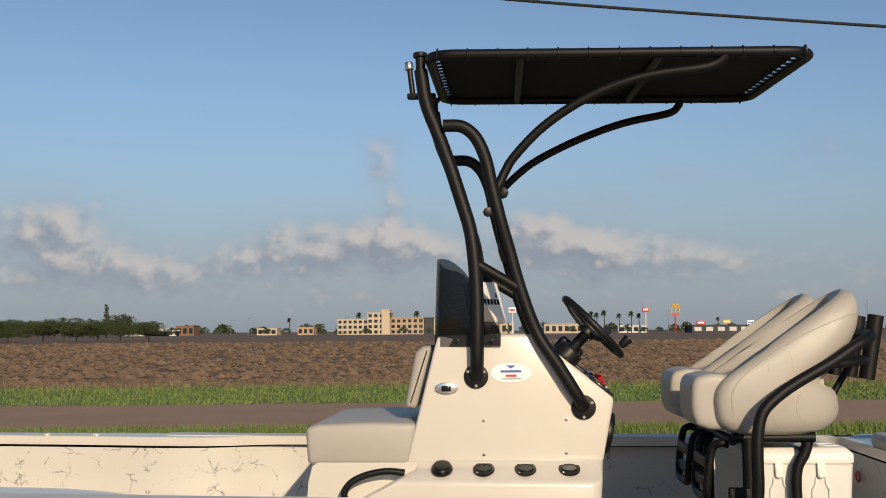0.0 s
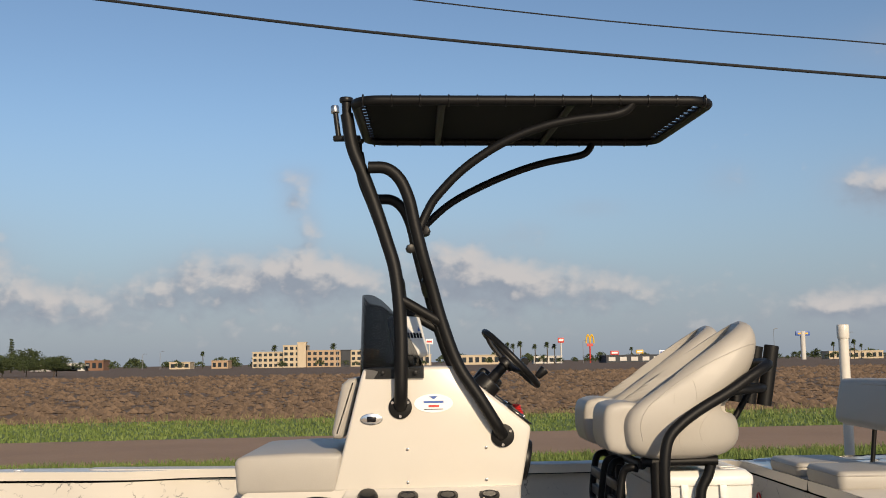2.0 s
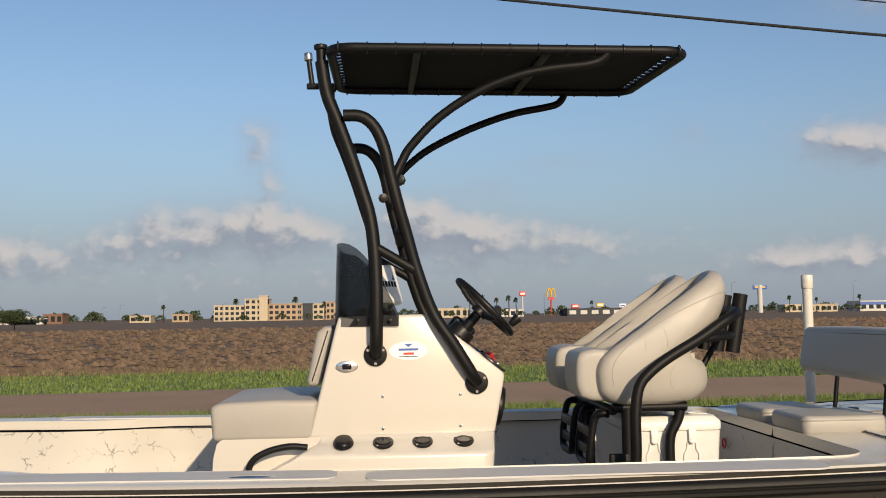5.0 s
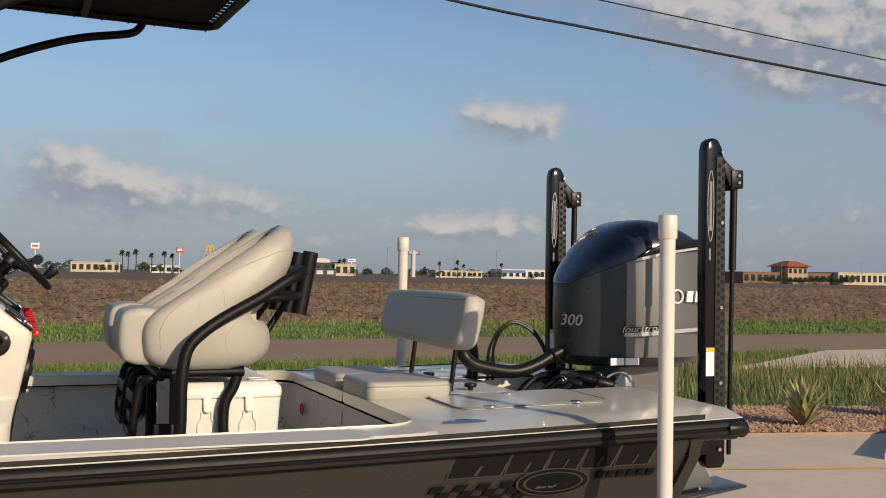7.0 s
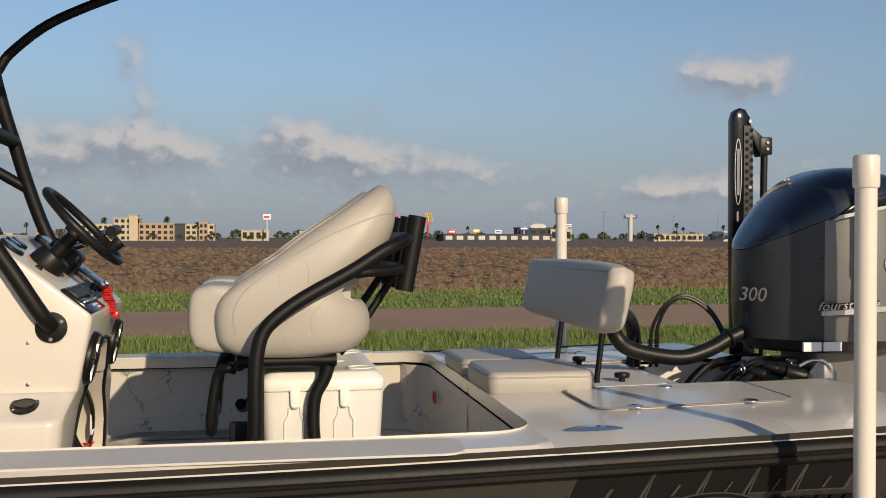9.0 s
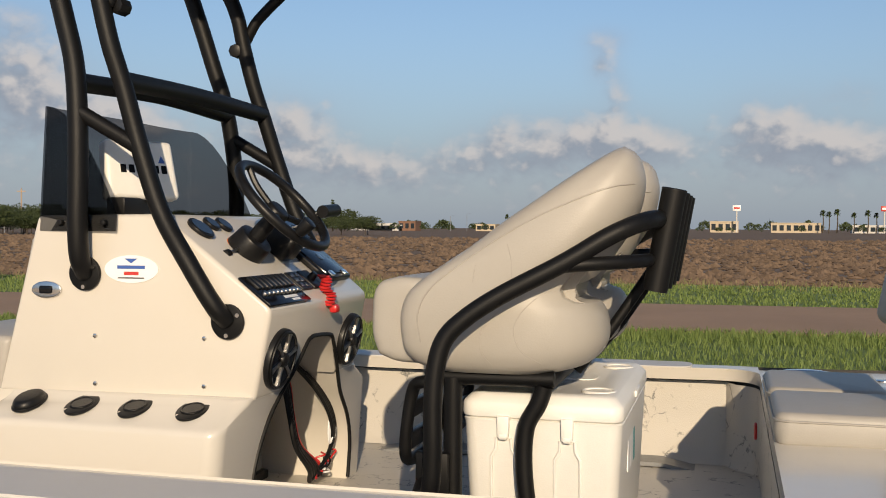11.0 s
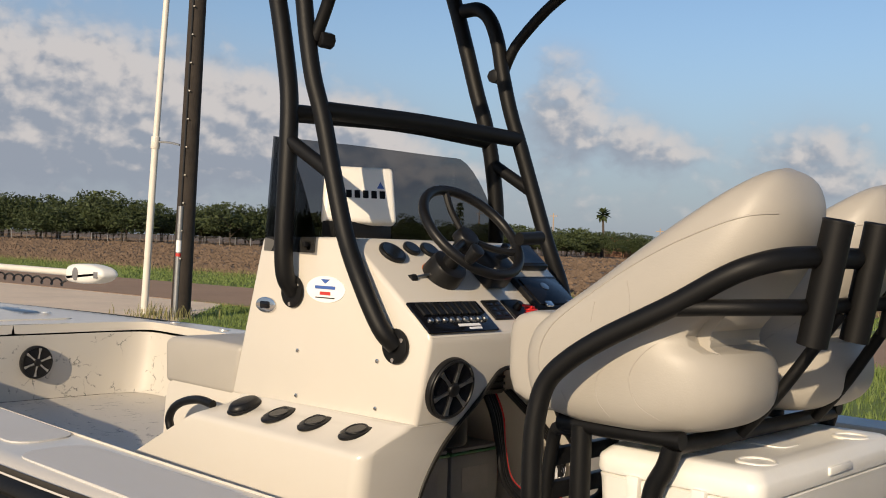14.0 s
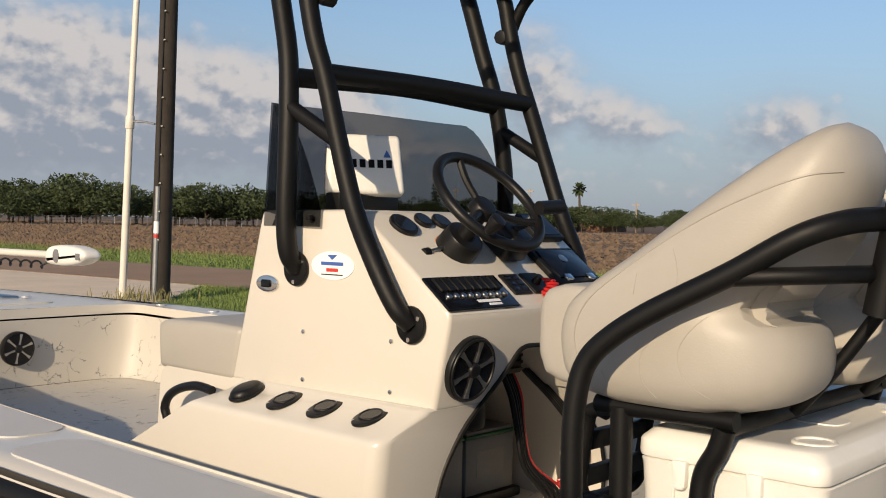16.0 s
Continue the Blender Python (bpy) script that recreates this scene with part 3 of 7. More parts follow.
# coaming lip and liner wall
lip_st = [x for x in deck_st if X_FORE <= x <= X_AFT]
bm = bmesh.new()
for s in (-1, 1):
    rows = []
    for x in lip_st:
        w, z = inner(x), sheer(x) + 0.010
        rows.append([(x, C + s * w, z), (x, C + s * (w + 0.004), z - 0.022), (x, C + s * (w + 0.008), z - 0.045), (x, C + s * (w + 0.035), z - 0.048)])
    loft(rows, bm, caps=False, closed=False)
bmesh.ops.remove_doubles(bm, verts=bm.verts, dist=0.0005)
part("coaming_lip", bm, GEL, boat, angle=60)
bm = bmesh.new()
for s in (-1, 1):
    rows = []
    for x in lip_st:
        under = 0.06 * min(1, max(0, (x + 1.7) / 0.6))
        w, z = inner(x) + (under if X_FORE < x < X_AFT - 0.1 else 0.0), sheer(x)
        flare = 0.03
        rows.append([(x, C + s * w, z - 0.046), (x, C + s * (w - flare * 0.3), z - 0.16), (x, C + s * max(0, w - flare), FLOOR_Z + 0.03), (x, C + s * max(0, w - flare - 0.03), FLOOR_Z + 0.002)])
    loft(rows, bm, caps=False, closed=False)
bmesh.ops.remove_doubles(bm, verts=bm.verts, dist=0.0005)
part("cockpit_liner", bm, LINER, boat, "spattered white cockpit liner wall", angle=60)
bm = bmesh.new()
rows = [[(x, C - inner(x) - 0.05, FLOOR_Z), (x, C + inner(x) + 0.05, FLOOR_Z)] for x in lip_st]
loft(rows, bm, caps=False, closed=False)
part("cockpit_floor", bm, LINER, boat, "spattered non-skid cockpit floor")

# motor well
bm = bmesh.new()
V = [[(X_WELL, C - WELL, 1.020), (X_WELL + 0.05, C - WELL + 0.03, 0.75), (X_WELL + 0.05, C + WELL - 0.03, 0.75), (X_WELL, C + WELL, 1.020)],
     [(3.05, C - WELL, 1.030), (3.05, C - WELL + 0.03, 0.75), (3.05, C + WELL - 0.03, 0.75), (3.05, C + WELL, 1.030)]]
loft(V, bm, caps=False, closed=False)
bm.faces.new([v for v in bm.verts if abs(v.co.x - X_WELL) < 0.06][:4])
part("motor_well", bm, GEL, boat, smooth=False)

# rub rail round the sheer
for s in (-1, 1):
    prof = [(0.0, -0.024), (0.014, -0.028), (0.024, -0.038), (0.026, -0.050), (0.020, -0.056), (0.020, -0.060), (0.027, -0.065), (0.027, -0.076), (0.015, -0.086), (0.0, -0.090)]
    rows = [[(x, C + s * (beam(x) + a), sheer(x) + q) for a, q in prof] for x in st]
    part("rub_rail", loft(rows, caps=True, closed=True), RUBBER, boat, "black rubber rub rail", angle=50)
    part("rail_end", cyl((2.965, C + s * (beam(3.05) + 0.010), 0.972), (3.056, C + s * (beam(3.05) + 0.010), 0.972), 0.028, bevel=0.006), BLACKPL, boat)
rows = [[(3.05 + a, y, 1.024 + q) for a, q in prof] for y in (C - beam(3.05), C - WELL)]
part("rub_rail", loft(rows), RUBBER, boat)
rows = [[(3.05 + a, y, 1.024 + q) for a, q in prof] for y in (C + WELL, C + beam(3.05))]
part("rub_rail", loft(rows), RUBBER, boat)

# ---- console ----
console = thing("centre_console", "white fibreglass centre console with helm and front seat box", "console", (0, C, FLOOR_Z))


def rrect(x0, x1, y0, y1, z, r=0.05, n=4):
    out = []
    for cx, cy, a0 in ((x1 - r, y1 - r, 0), (x0 + r, y1 - r, 90), (x0 + r, y0 + r, 180), (x1 - r, y0 + r, 270)):
        for k in range(n + 1):
            a = radians(a0 + 90 * k / n)
            out.append((cx + r * math.cos(a), cy + r * math.sin(a), z))
    return out


BASE = [(FLOOR_Z, -0.715, 0.425, 0.562), (0.985, -0.690, 0.449, 0.549), (0.996, -0.688, 0.450, 0.546), (1.003, -0.686, 0.451, 0.540), (1.008, -0.684, 0.452, 0.530), (1.050, -0.675, 0.462, 0.436), (1.060, -0.672, 0.465, 0.424), (1.066, -0.664, 0.460, 0.412)]
rings = [rrect(x0, x1, C - hw, C + hw, z, 0.045 if i < 7 else 0.035) for i, (z, x0, x1, hw) in enumerate(BASE)]
HOLE = [(0.05, 0.60), (0.068, 0.70), (0.073, 0.797), (0.10, 0.90), (0.17, 1.012), (0.275, 1.125), (0.322, 1.182), (0.345, 1.196), (0.38, 1.200), (0.49, 1.192), (0.53, 1.175), (0.60, 1.095), (0.70, 0.985), (0.79, 0.890), (0.832, 0.80), (0.838, 0.70), (0.83, 0.60)]


def aft_cut():
    return prism(HOLE, -0.13, 0.9, axis="x")


RAMP = [(-0.95, 0.665), (-0.66, 0.828), (-0.29, 1.022), (-0.262, 1.035), (-0.25, 1.060), (-0.25, 1.2), (-0.95, 1.2)]
bm = carve(loft(rings), aft_cut())
bm = carve(bm, prism(RAMP, -0.5, -0.010))
bm = carve(bm, prism(RAMP, 2 * C + 0.010, 2 * C + 0.5))
part("console_base", bm, GEL, console, "moulded base with a rod ledge and seat box", angle=35)


def taper(bm):
    """The console narrows slightly towards its aft edge."""
    for v in bm.verts:
        v.co.y = C + (v.co.y - C) * (1 - 0.15 * max(-0.3, min(0.5, v.co.x)))
    return bm


def side_y(x):
    """The near face of the console body."""
    return C - (C - 0.004) * (1 - 0.15 * x)


UPPER = [(-0.305, 1.055), (-0.192, 1.505), (-0.178, 1.552), (0.185, 1.556), (0.205, 1.548), (0.505, 1.312), (0.512, 1.292), (0.466, 1.055)]
bm = prism(UPPER, 0.004, 2 * C - 0.004, 0.014, seg=3)
part("console_body", taper(carve(bm, aft_cut())), GEL, console, angle=30)


AFT_X = [(0.66, 0.425), (0.985, 0.450), (1.055, 0.468), (1.292, 0.513)]
trim = [(interp(z, AFT_X) + 0.001, y, z) for y, z in HOLE if z > 0.66]
trim = [(0.427, 0.062, FLOOR_Z + 0.006)] + trim + [(0.427, 0.835, FLOOR_Z + 0.006)]
part("edge_trim", tube(trim, 0.0065, 8, n=4), RUBBER, console, "black rubber edging round the opening")


def dash(u, y, off=0.0):
    """A point on the sloping dash: u from its top edge (0) to its aft edge (1)."""
    a, b = Vector((0.205, 0, 1.548)), Vector((0.505, 0, 1.312))
    n = Vector((0.236, 0, 0.30)).normalized()
    p = a.lerp(b, u) + n * off
    return Vector((p.x, y, p.z))


DASH_N = Vector((0.236, 0, 0.30)).normalized()
DASH_M = Matrix(((0, -0.786, DASH_N.x), (1, 0, 0), (0, 0.618, DASH_N.z))).to_4x4()


def dash_frame(u, y, off=0.0):
    return Matrix.Translation(dash(u, y, off)) @ DASH_M


def on_dash(bm, u, y, off=0.0):
    bmesh.ops.transform(bm, matrix=dash_frame(u, y, off), verts=bm.verts)
    return bm


def disc_plate(radius, thick, bevel=0.004, seg=28, squash=1.0):
    bm = cyl((0, 0, 0), (0, 0, thick), radius, seg=seg, bevel=bevel)
    if squash != 1.0:
        bmesh.ops.scale(bm, vec=(squash, 1, 1), verts=bm.verts)
    return bm


# ---- T-top ----
ttop = thing("t_top", "black powder-coated tube T-top with laced canvas roof", "T-top", (0, C, 1.25))
FRONT = [(-0.028, 0.0, 1.392), (-0.024, -0.035, 1.44), (-0.022, -0.046, 1.54), (-0.021, -0.044, 1.67), (-0.028, -0.036, 1.83), (-0.045, -0.026, 1.965), (-0.078, -0.018, 2.08), (-0.122, -0.012, 2.22), (-0.172, -0.008, 2.36), (-0.217, -0.005, 2.48), (-0.240, 0.0, 2.62)]
REAR = [(0.392, 0.024, 1.268), (0.365, -0.008, 1.315), (0.295, -0.020, 1.43), (0.212, -0.012, 1.56), (0.148, -0.012, 1.737), (0.105, -0.020, 1.895), (0.073, -0.034, 2.01), (0.042, -0.037, 2.14), (0.018, -0.036, 2.25), (-0.02, -0.035, 2.335), (-0.075, -0.035, 2.38), (-0.150, -0.035, 2.385)]
ARM = [(0.058, -0.02, 2.12), (0.095, -0.015, 2.20), (0.135, -0.02, 2.262), (0.25, -0.04, 2.375), (0.41, -0.07, 2.475), (0.57, -0.095, 2.535), (0.71, -0.11, 2.562), (0.85, -0.125, 2.574), (0.915, -0.13, 2.592), (0.945, -0.137, 2.622), (0.955, -0.14, 2.645)]
BRACE = [(-0.025, -0.038, 1.835), (0.06, -0.026, 1.785), (0.145, -0.014, 1.735)]


FAR_Y = [(1.27, 0.82), (1.42, 0.872), (1.56, 0.892), (1.70, 0.886), (1.85, 0.864), (2.05, 0.832), (2.25, 0.822), (2.65, 0.822)]


def splay(p):
    """The far side of the T-top: its posts bow out above the console and close in again."""
    return (p[0], interp(p[2], FAR_Y) - 0.024 * max(0, min(1, (p[0] - 0.2) / 0.19)), p[2])


def far_arm(p):
    lift = 0.035 * max(0, min(1, (p[0] - 0.45) / 0.4))
    near = max(0, 1 - (p[0] - 0.05) / 0.5)
    return (p[0] - 0.045 * near, 0.835 - 0.82 * (p[1] + 0.005), p[2] + lift - 0.012 * max(0, 1 - abs(p[0] - 0.45) / 0.4))


for side in (0, 1):
    flip = splay if side else (lambda p: p)
    part("front_post", tube([flip(p) for p in FRONT], 0.0275, 16), BLACKTUBE, ttop)
    part("rear_post", tube([flip(p) for p in REAR], 0.0255, 16), BLACKTUBE, ttop)
    part("roof_arm", tube([far_arm(p) if side else p for p in ARM], 0.0185, 14), BLACKTUBE, ttop)
    part("brace", tube([flip(p) for p in BRACE], 0.021, 14), BLACKTUBE, ttop)
    for base in (FRONT[0], REAR[0]):
        y = side_y(base[0]) if not side else 2 * C - side_y(base[0])
        o = -0.012 if not side else 0.012
        fl = part("flange", cyl((base[0], y, base[2]), (base[0], y + o, base[2]), 0.048, seg=28, bevel=0.003), BLACKTUBE, ttop)
        for a in (90, 210, 330):
            bx, bz = base[0] + 0.037 * math.cos(radians(a + 180)), base[2] + 0.037 * math.sin(radians(a + 180))
            part("bolt", cyl((bx, y + o, bz), (bx, y + o * 1.4, bz), 0.006, seg=10), CHROME, fl, "stainless bolt head")
# cross tubes between the sides
part("cross_tube", tube([(-0.038, -0.030, 1.915), (-0.035, C, 1.93), (-0.038, 0.85, 1.915)], 0.027, 16), BLACKTUBE, ttop)
part("cross_tube", tube([(0.098, -0.02, 1.915), (0.088, C, 1.925), (0.098, 0.85, 1.915)], 0.027, 16), BLACKTUBE, ttop)
for x, y, z in ((0.078, 0.010, 2.12), (0.012, 0.810, 2.136)):
    s = 1 if y < C else -1
    kn = part("clamp_knob", cyl((x, y - 0.03 * s, z), (x + 0.007, y + 0.012 * s, z - 0.002), 0.024, seg=8, bevel=0.004), BLACKPL, ttop)
TX0, TX1, TY0, TY1, TZ = -0.20, 1.280, -0.14, 0.95, 2.645


def ring_pts(x0, x1, y0, y1, r, z, n=6):
    return [Vector(p) for p in rrect(x0, x1, y0, y1, z, r, n)]


def roof_z(x, y=0.0):
    return TZ - 0.018 * (x - TX0) / (TX1 - TX0) + 0.062 * (y - TY0) / (TY1 - TY0)


pts = []
for p in ring_pts(TX0, TX1, TY0, TY1, 0.10, 0):
    pts.append(Vector((p.x, p.y, roof_z(p.x, p.y))))
part("roof_frame", tube(pts, 0.021, 12, smooth=False, closed=True), BLACKTUBE, ttop)
for x in (0.16, 0.70):
    part("roof_bar", tube([(x, TY0, roof_z(x, TY0) - 0.004), (x, TY1, roof_z(x, TY1) - 0.004)], 0.017, 10, smooth=False), BLACKTUBE, ttop)
cx0, cx1 = TX0 + 0.036, TX1 - 0.036
canvas = rrect(cx0, cx1, TY0 + 0.012, TY1 - 0.012, 0, 0.05)
bm = loft([[(x, y, roof_z(x, y) + 0.012) for x, y, _ in canvas], [(x, y, roof_z(x, y) + 0.020) for x, y, _ in canvas]])
part("canvas_roof", bm, CANVAS, ttop, "taut black canvas laced to the frame", smooth=False)
for x in [cx0 + (cx1 - cx0) * k / 12 for k in range(13)]:
    for y in (TY0, TY1):
        part("lacing", torus((x, y, roof_z(x, y)), (1, 0, 0), 0.0225, 0.0035, 14, 6), BLACKPL, ttop)
for x, xi in ((TX0, cx0), (TX1, cx1)):
    for k in range(14):
        y = TY0 + 0.08 + (TY1 - TY0 - 0.16) * k / 13
        part("lacing", tube([(xi + 0.004 * (1 if xi < 0.5 else -1), y, roof_z(x, y) + 0.012), (x, y + 0.035, roof_z(x, y) + 0.018)], 0.006, 6, smooth=False), BLACKPL, ttop)
part("mast_bracket", box(-0.325, -0.20, C - 0.10, C - 0.07, 2.575, 2.60, 0.006), BLACKTUBE, ttop)
ml = part("anchor_light", cyl((-0.300, C - 0.085, 2.59), (-0.315, C - 0.085, 2.715), 0.012, seg=14), BLACKPL, ttop, "short black light mast")
part("lamp_cap", cyl((-0.315, C - 0.085, 2.705), (-0.318, C - 0.085, 2.740), 0.020, 0.018, seg=18, bevel=0.004), STEEL, ml)
for p in ((-0.240, 0.0, 2.62), (-0.240, 0.822, 2.62)):
    part("post_cap", cyl(p, (p[0] - 0.002, p[1], p[2] + 0.055), 0.020, seg=16), BLACKTUBE, ttop)
    part("knob", cyl((p[0] - 0.002, p[1], p[2] + 0.05), (p[0] - 0.002, p[1], p[2] + 0.072), 0.030, seg=10, bevel=0.006), BLACKPL, ttop)

# ---- leaning post with two bucket seats ----
post = thing("leaning_post", "black tube leaning post carrying two seats and rod holders", "seat frame", (1.15, C, FLOOR_Z))
RAIL = [(0.955, -0.02, 0.885), (0.966, -0.095, 0.862), (1.004, -0.145, 0.895), (1.015, -0.155, 0.98), (1.015, -0.157, 1.10), (1.021, -0.155, 1.190), (1.040, -0.150, 1.258), (1.086, -0.143, 1.308), (1.168, -0.128, 1.364), (1.311, -0.100, 1.441), (1.405, -0.078, 1.499), (1.455, -0.055, 1.525), (1.492, -0.012, 1.540), (1.510, 0.045, 1.545), (1.516, 0.11, 1.546), (1.516, C, 1.546)]
for side in (0, 1):
    flip = (lambda p: mir(p)) if side else (lambda p: p)
    part("side_rail", tube([flip(p) for p in RAIL], 0.0225, 16), BLACKTUBE, post)
    part("lower_bar", tube([flip(p) for p in [(1.305, -0.098, 1.434), (1.375, -0.080, 1.440), (1.445, -0.035, 1.444), (1.484, 0.03, 1.446), (1.496, 0.10, 1.446), (1.496, C, 1.446)]], 0.0165, 12), BLACKTUBE, post)
    part("front_leg", tube([flip(p) for p in [(1.02, 0.012, FLOOR_Z), (1.02, 0.012, 1.15)]], 0.024, 14, smooth=False), BLACKTUBE, post)
    part("rear_leg", tube([flip(p) for p in [(1.25, 0.02, 1.135), (1.235, 0.02, 1.09), (1.205, 0.02, 1.03), (1.20, 0.02, 0.93), (1.215, 0.02, 0.80), (1.235, 0.02, FLOOR_Z)]], 0.022, 14), BLACKTUBE, post)
    part("seat_rail", tube([flip(p) for p in [(0.96, 0.012, 1.150), (1.275, 0.018, 1.152)]], 0.020, 12, smooth=False), BLACKTUBE, post)
    part("back_strut", tube([flip(p) for p in [(1.30, 0.22, 1.15), (1.38, 0.23, 1.25), (1.50, 0.25, 1.43)]], 0.014, 10), BLACKTUBE, post)
for x in (0.965, 1.255):
    part("cross_bar", tube([(x, 0.02, 1.138), (x, 2 * C - 0.02, 1.138)], 0.019, 12, smooth=False), BLACKTUBE, post)
for y in (0.100, 0.305, 0.510, 0.715):
    ob = part("rod_holder", tube([(1.508, y, 1.370), (1.553, y, 1.618)], 0.0305, 22, smooth=False), BLACKTUBE, post, "upright black rod holder tube")
    part("rim", torus((1.553, y, 1.618), (0.045, 0, 0.248), 0.0280, 0.0035, 22, 6), BLACKPL, ob)
for y0 in (0.06, 0.47):
    fr = part("footrest", tube([(0.955, y0, 1.12), (0.925, y0, 1.125), (0.895, y0 + 0.015, 1.10), (0.875, y0 + 0.02, 0.98), (0.872, y0 + 0.04, 0.915), (0.872, y0 + 0.15, 0.905), (0.872, y0 + 0.25, 0.915), (0.875, y0 + 0.27, 0.98), (0.895, y0 + 0.275, 1.10), (0.925, y0 + 0.29, 1.125), (0.955, y0 + 0.29, 1.12)], 0.0165, 10), BLACKTUBE, post, "folded black footrest")
    for z in (0.965, 1.045):
        part("rung", box(0.868, 0.892, y0 + 0.02, y0 + 0.275, z - 0.022, z + 0.022, 0.006), BLACKPL, fr)
part("mount_plate", box(0.935, 1.02, -0.035, -0.005, 0.86, 0.965, 0.006), BLACKTUBE, post)

XF = [(1.165, 0.975), (1.18, 0.930), (1.21, 0.902), (1.25, 0.892), (1.31, 0.890), (1.36, 0.908), (1.40, 0.948), (1.465, 1.034), (1.565, 1.167), (1.645, 1.288), (1.69, 1.362), (1.714, 1.402), (1.728, 1.428)]
XR = [(1.165, 1.285), (1.18, 1.335), (1.21, 1.375), (1.25, 1.393), (1.30, 1.390), (1.325, 1.380), (1.345, 1.362), (1.363, 1.340), (1.392, 1.350), (1.45, 1.400), (1.55, 1.461), (1.635, 1.480), (1.69, 1.470), (1.714, 1.454), (1.728, 1.430)]
HALF = [(1.165, 0.155), (1.18, 0.176), (1.21, 0.193), (1.25, 0.200), (1.32, 0.203), (1.40, 0.200), (1.50, 0.192), (1.60, 0.173), (1.66, 0.150), (1.695, 0.118), (1.718, 0.070), (1.728, 0.012)]
BUCKET = [(1.165, 0.0), (1.35, 0.0), (1.40, 0.075), (1.47, 0.128), (1.57, 0.122), (1.64, 0.088), (1.685, 0.040), (1.714, 0.006), (1.728, 0.0)]
FRONTPAD = [(0.806, 1.345), (0.804, 1.255), (0.822, 1.200), (0.875, 1.180), (0.96, 1.178), (0.985, 1.21), (0.985, 1.37), (0.95, 1.396), (0.875, 1.400), (0.822, 1.385)]


def seat_slice(z):
    """Front, rear, half-width and depth of the bucket at this height."""
    return interp(z, XF), interp(z, XR), interp(z, HALF), interp(z, BUCKET)


def front_square(z):
    """How square the front corners are: boxy below, rolled above."""
    return interp(z, [(1.165, 5.0), (1.22, 9.0), (1.35, 9.0), (1.45, 5.0), (1.55, 3.8), (1.728, 3.2)])


def bucket_seat(mid_y, label):
    seat = thing("helm_seat", label, "seat", (1.15, mid_y, 1.15), group="helm seats")
    rings = []
    for k in range(57):
        z = 1.165 + 0.563 * (0.5 - 0.5 * math.cos(math.pi * k / 56))
        xf, xr, hw, deep = seat_slice(z)
        xc, a = (xf + xr) / 2, (xr - xf) / 2
        ring = []
        for j in range(72):
            c, s_ = math.cos(2 * math.pi * j / 72), math.sin(2 * math.pi * j / 72)
            p = 2.5 if c > 0 else front_square(z)
            px, py = math.copysign(abs(c) ** (2 / p), c), math.copysign(abs(s_) ** (2 / p), s_)
            w = max(0.0, min(1.0, (0.80 - abs(py)) / 0.16)) if c < 0 else 0.0
            ring.append((xc + a * px + deep * w * w * (3 - 2 * w), mid_y + hw * py, z))
        rings.append(ring)
    body = loft(rings)
    slot = [(1.290, 1.374), (1.299, 1.354), (1.322, 1.343), (1.37, 1.337), (1.48, 1.332), (1.48, 1.478), (1.41, 1.468), (1.345, 1.432), (1.306, 1.400)]
    for ya, yb in ((mid_y - 0.30, mid_y - 0.108), (mid_y + 0.108, mid_y + 0.30)):
        body = carve(body, prism(slot, ya, yb))
    body = carve(body, prism([(1.322, 1.352), (1.335, 1.343), (1.46, 1.334), (1.46, 1.408), (1.345, 1.398), (1.325, 1.385)], mid_y - 0.12, mid_y + 0.12))
    part("shell", body, VINYL, seat, angle=45)
    part("seat_pad", soften(prism(FRONTPAD, mid_y - 0.150, mid_y + 0.150), 0.011, 14), VINYL, seat, angle=60)

    def skin(x, z, side=-1):
        """The flank of the shell at this place."""
        xf, xr, hw, _ = seat_slice(z)
        u = (x - (xf + xr) / 2) / ((xr - xf) / 2)
        p = 2.5 if u > 0 else front_square(z)
        return mid_y + side * (hw * max(0.0, 1 - min(1, abs(u)) ** p) ** (1 / p) - 0.0002)

    seams = [[(1.170, 1.483), (1.181, 1.445), (1.182, 1.403)], [(1.092, 1.433), (1.086, 1.390)], [(1.286, 1.386), (1.226, 1.342), (1.189, 1.286), (1.203, 1.230), (1.250, 1.196)],
             [(1.147, 1.320), (1.109, 1.274), (1.107, 1.224), (1.132, 1.188)], [(1.012, 1.232), (1.028, 1.196)]]
    rim = [(0.955, 1.240), (0.948, 1.310), (0.978, 1.372), (1.050, 1.432), (1.145, 1.497), (1.245, 1.553), (1.340, 1.595), (1.415, 1.622), (1.462, 1.630)]
    for side in (-1, 1):
        for name, pts, r_ in [("seam", q, 0.0010) for q in seams] + [("piping", rim, 0.0022)]:
            curve = [(q.x, skin(q.x, q.z, side), q.z) for q in spline([(x, 0, z) for x, z in pts], 8)]
            part(name, tube(curve, r_, 6, smooth=False), VINYL2, seat)
    edge = []
    for k in range(25):
        u = -1 + 2 * k / 24
        z = 1.665 - 0.245 * abs(u) ** 4.0 if abs(u) > 0.55 else 1.665
        xf, xr, hw, deep = seat_slice(z)
        edge.append((xf + deep * 0.93 + 0.004, mid_y + hw * 0.50 * math.copysign(min(1.0, abs(u) * 1.35), u), z))
    part("insert_piping", tube(edge, 0.0025, 6, smooth=False), VINYL2, seat)
    return seat


bucket_seat(0.140, "light grey vinyl bucket helm seat on the leaning post")
bucket_seat(0.665, "light grey vinyl bucket companion seat on the leaning post")

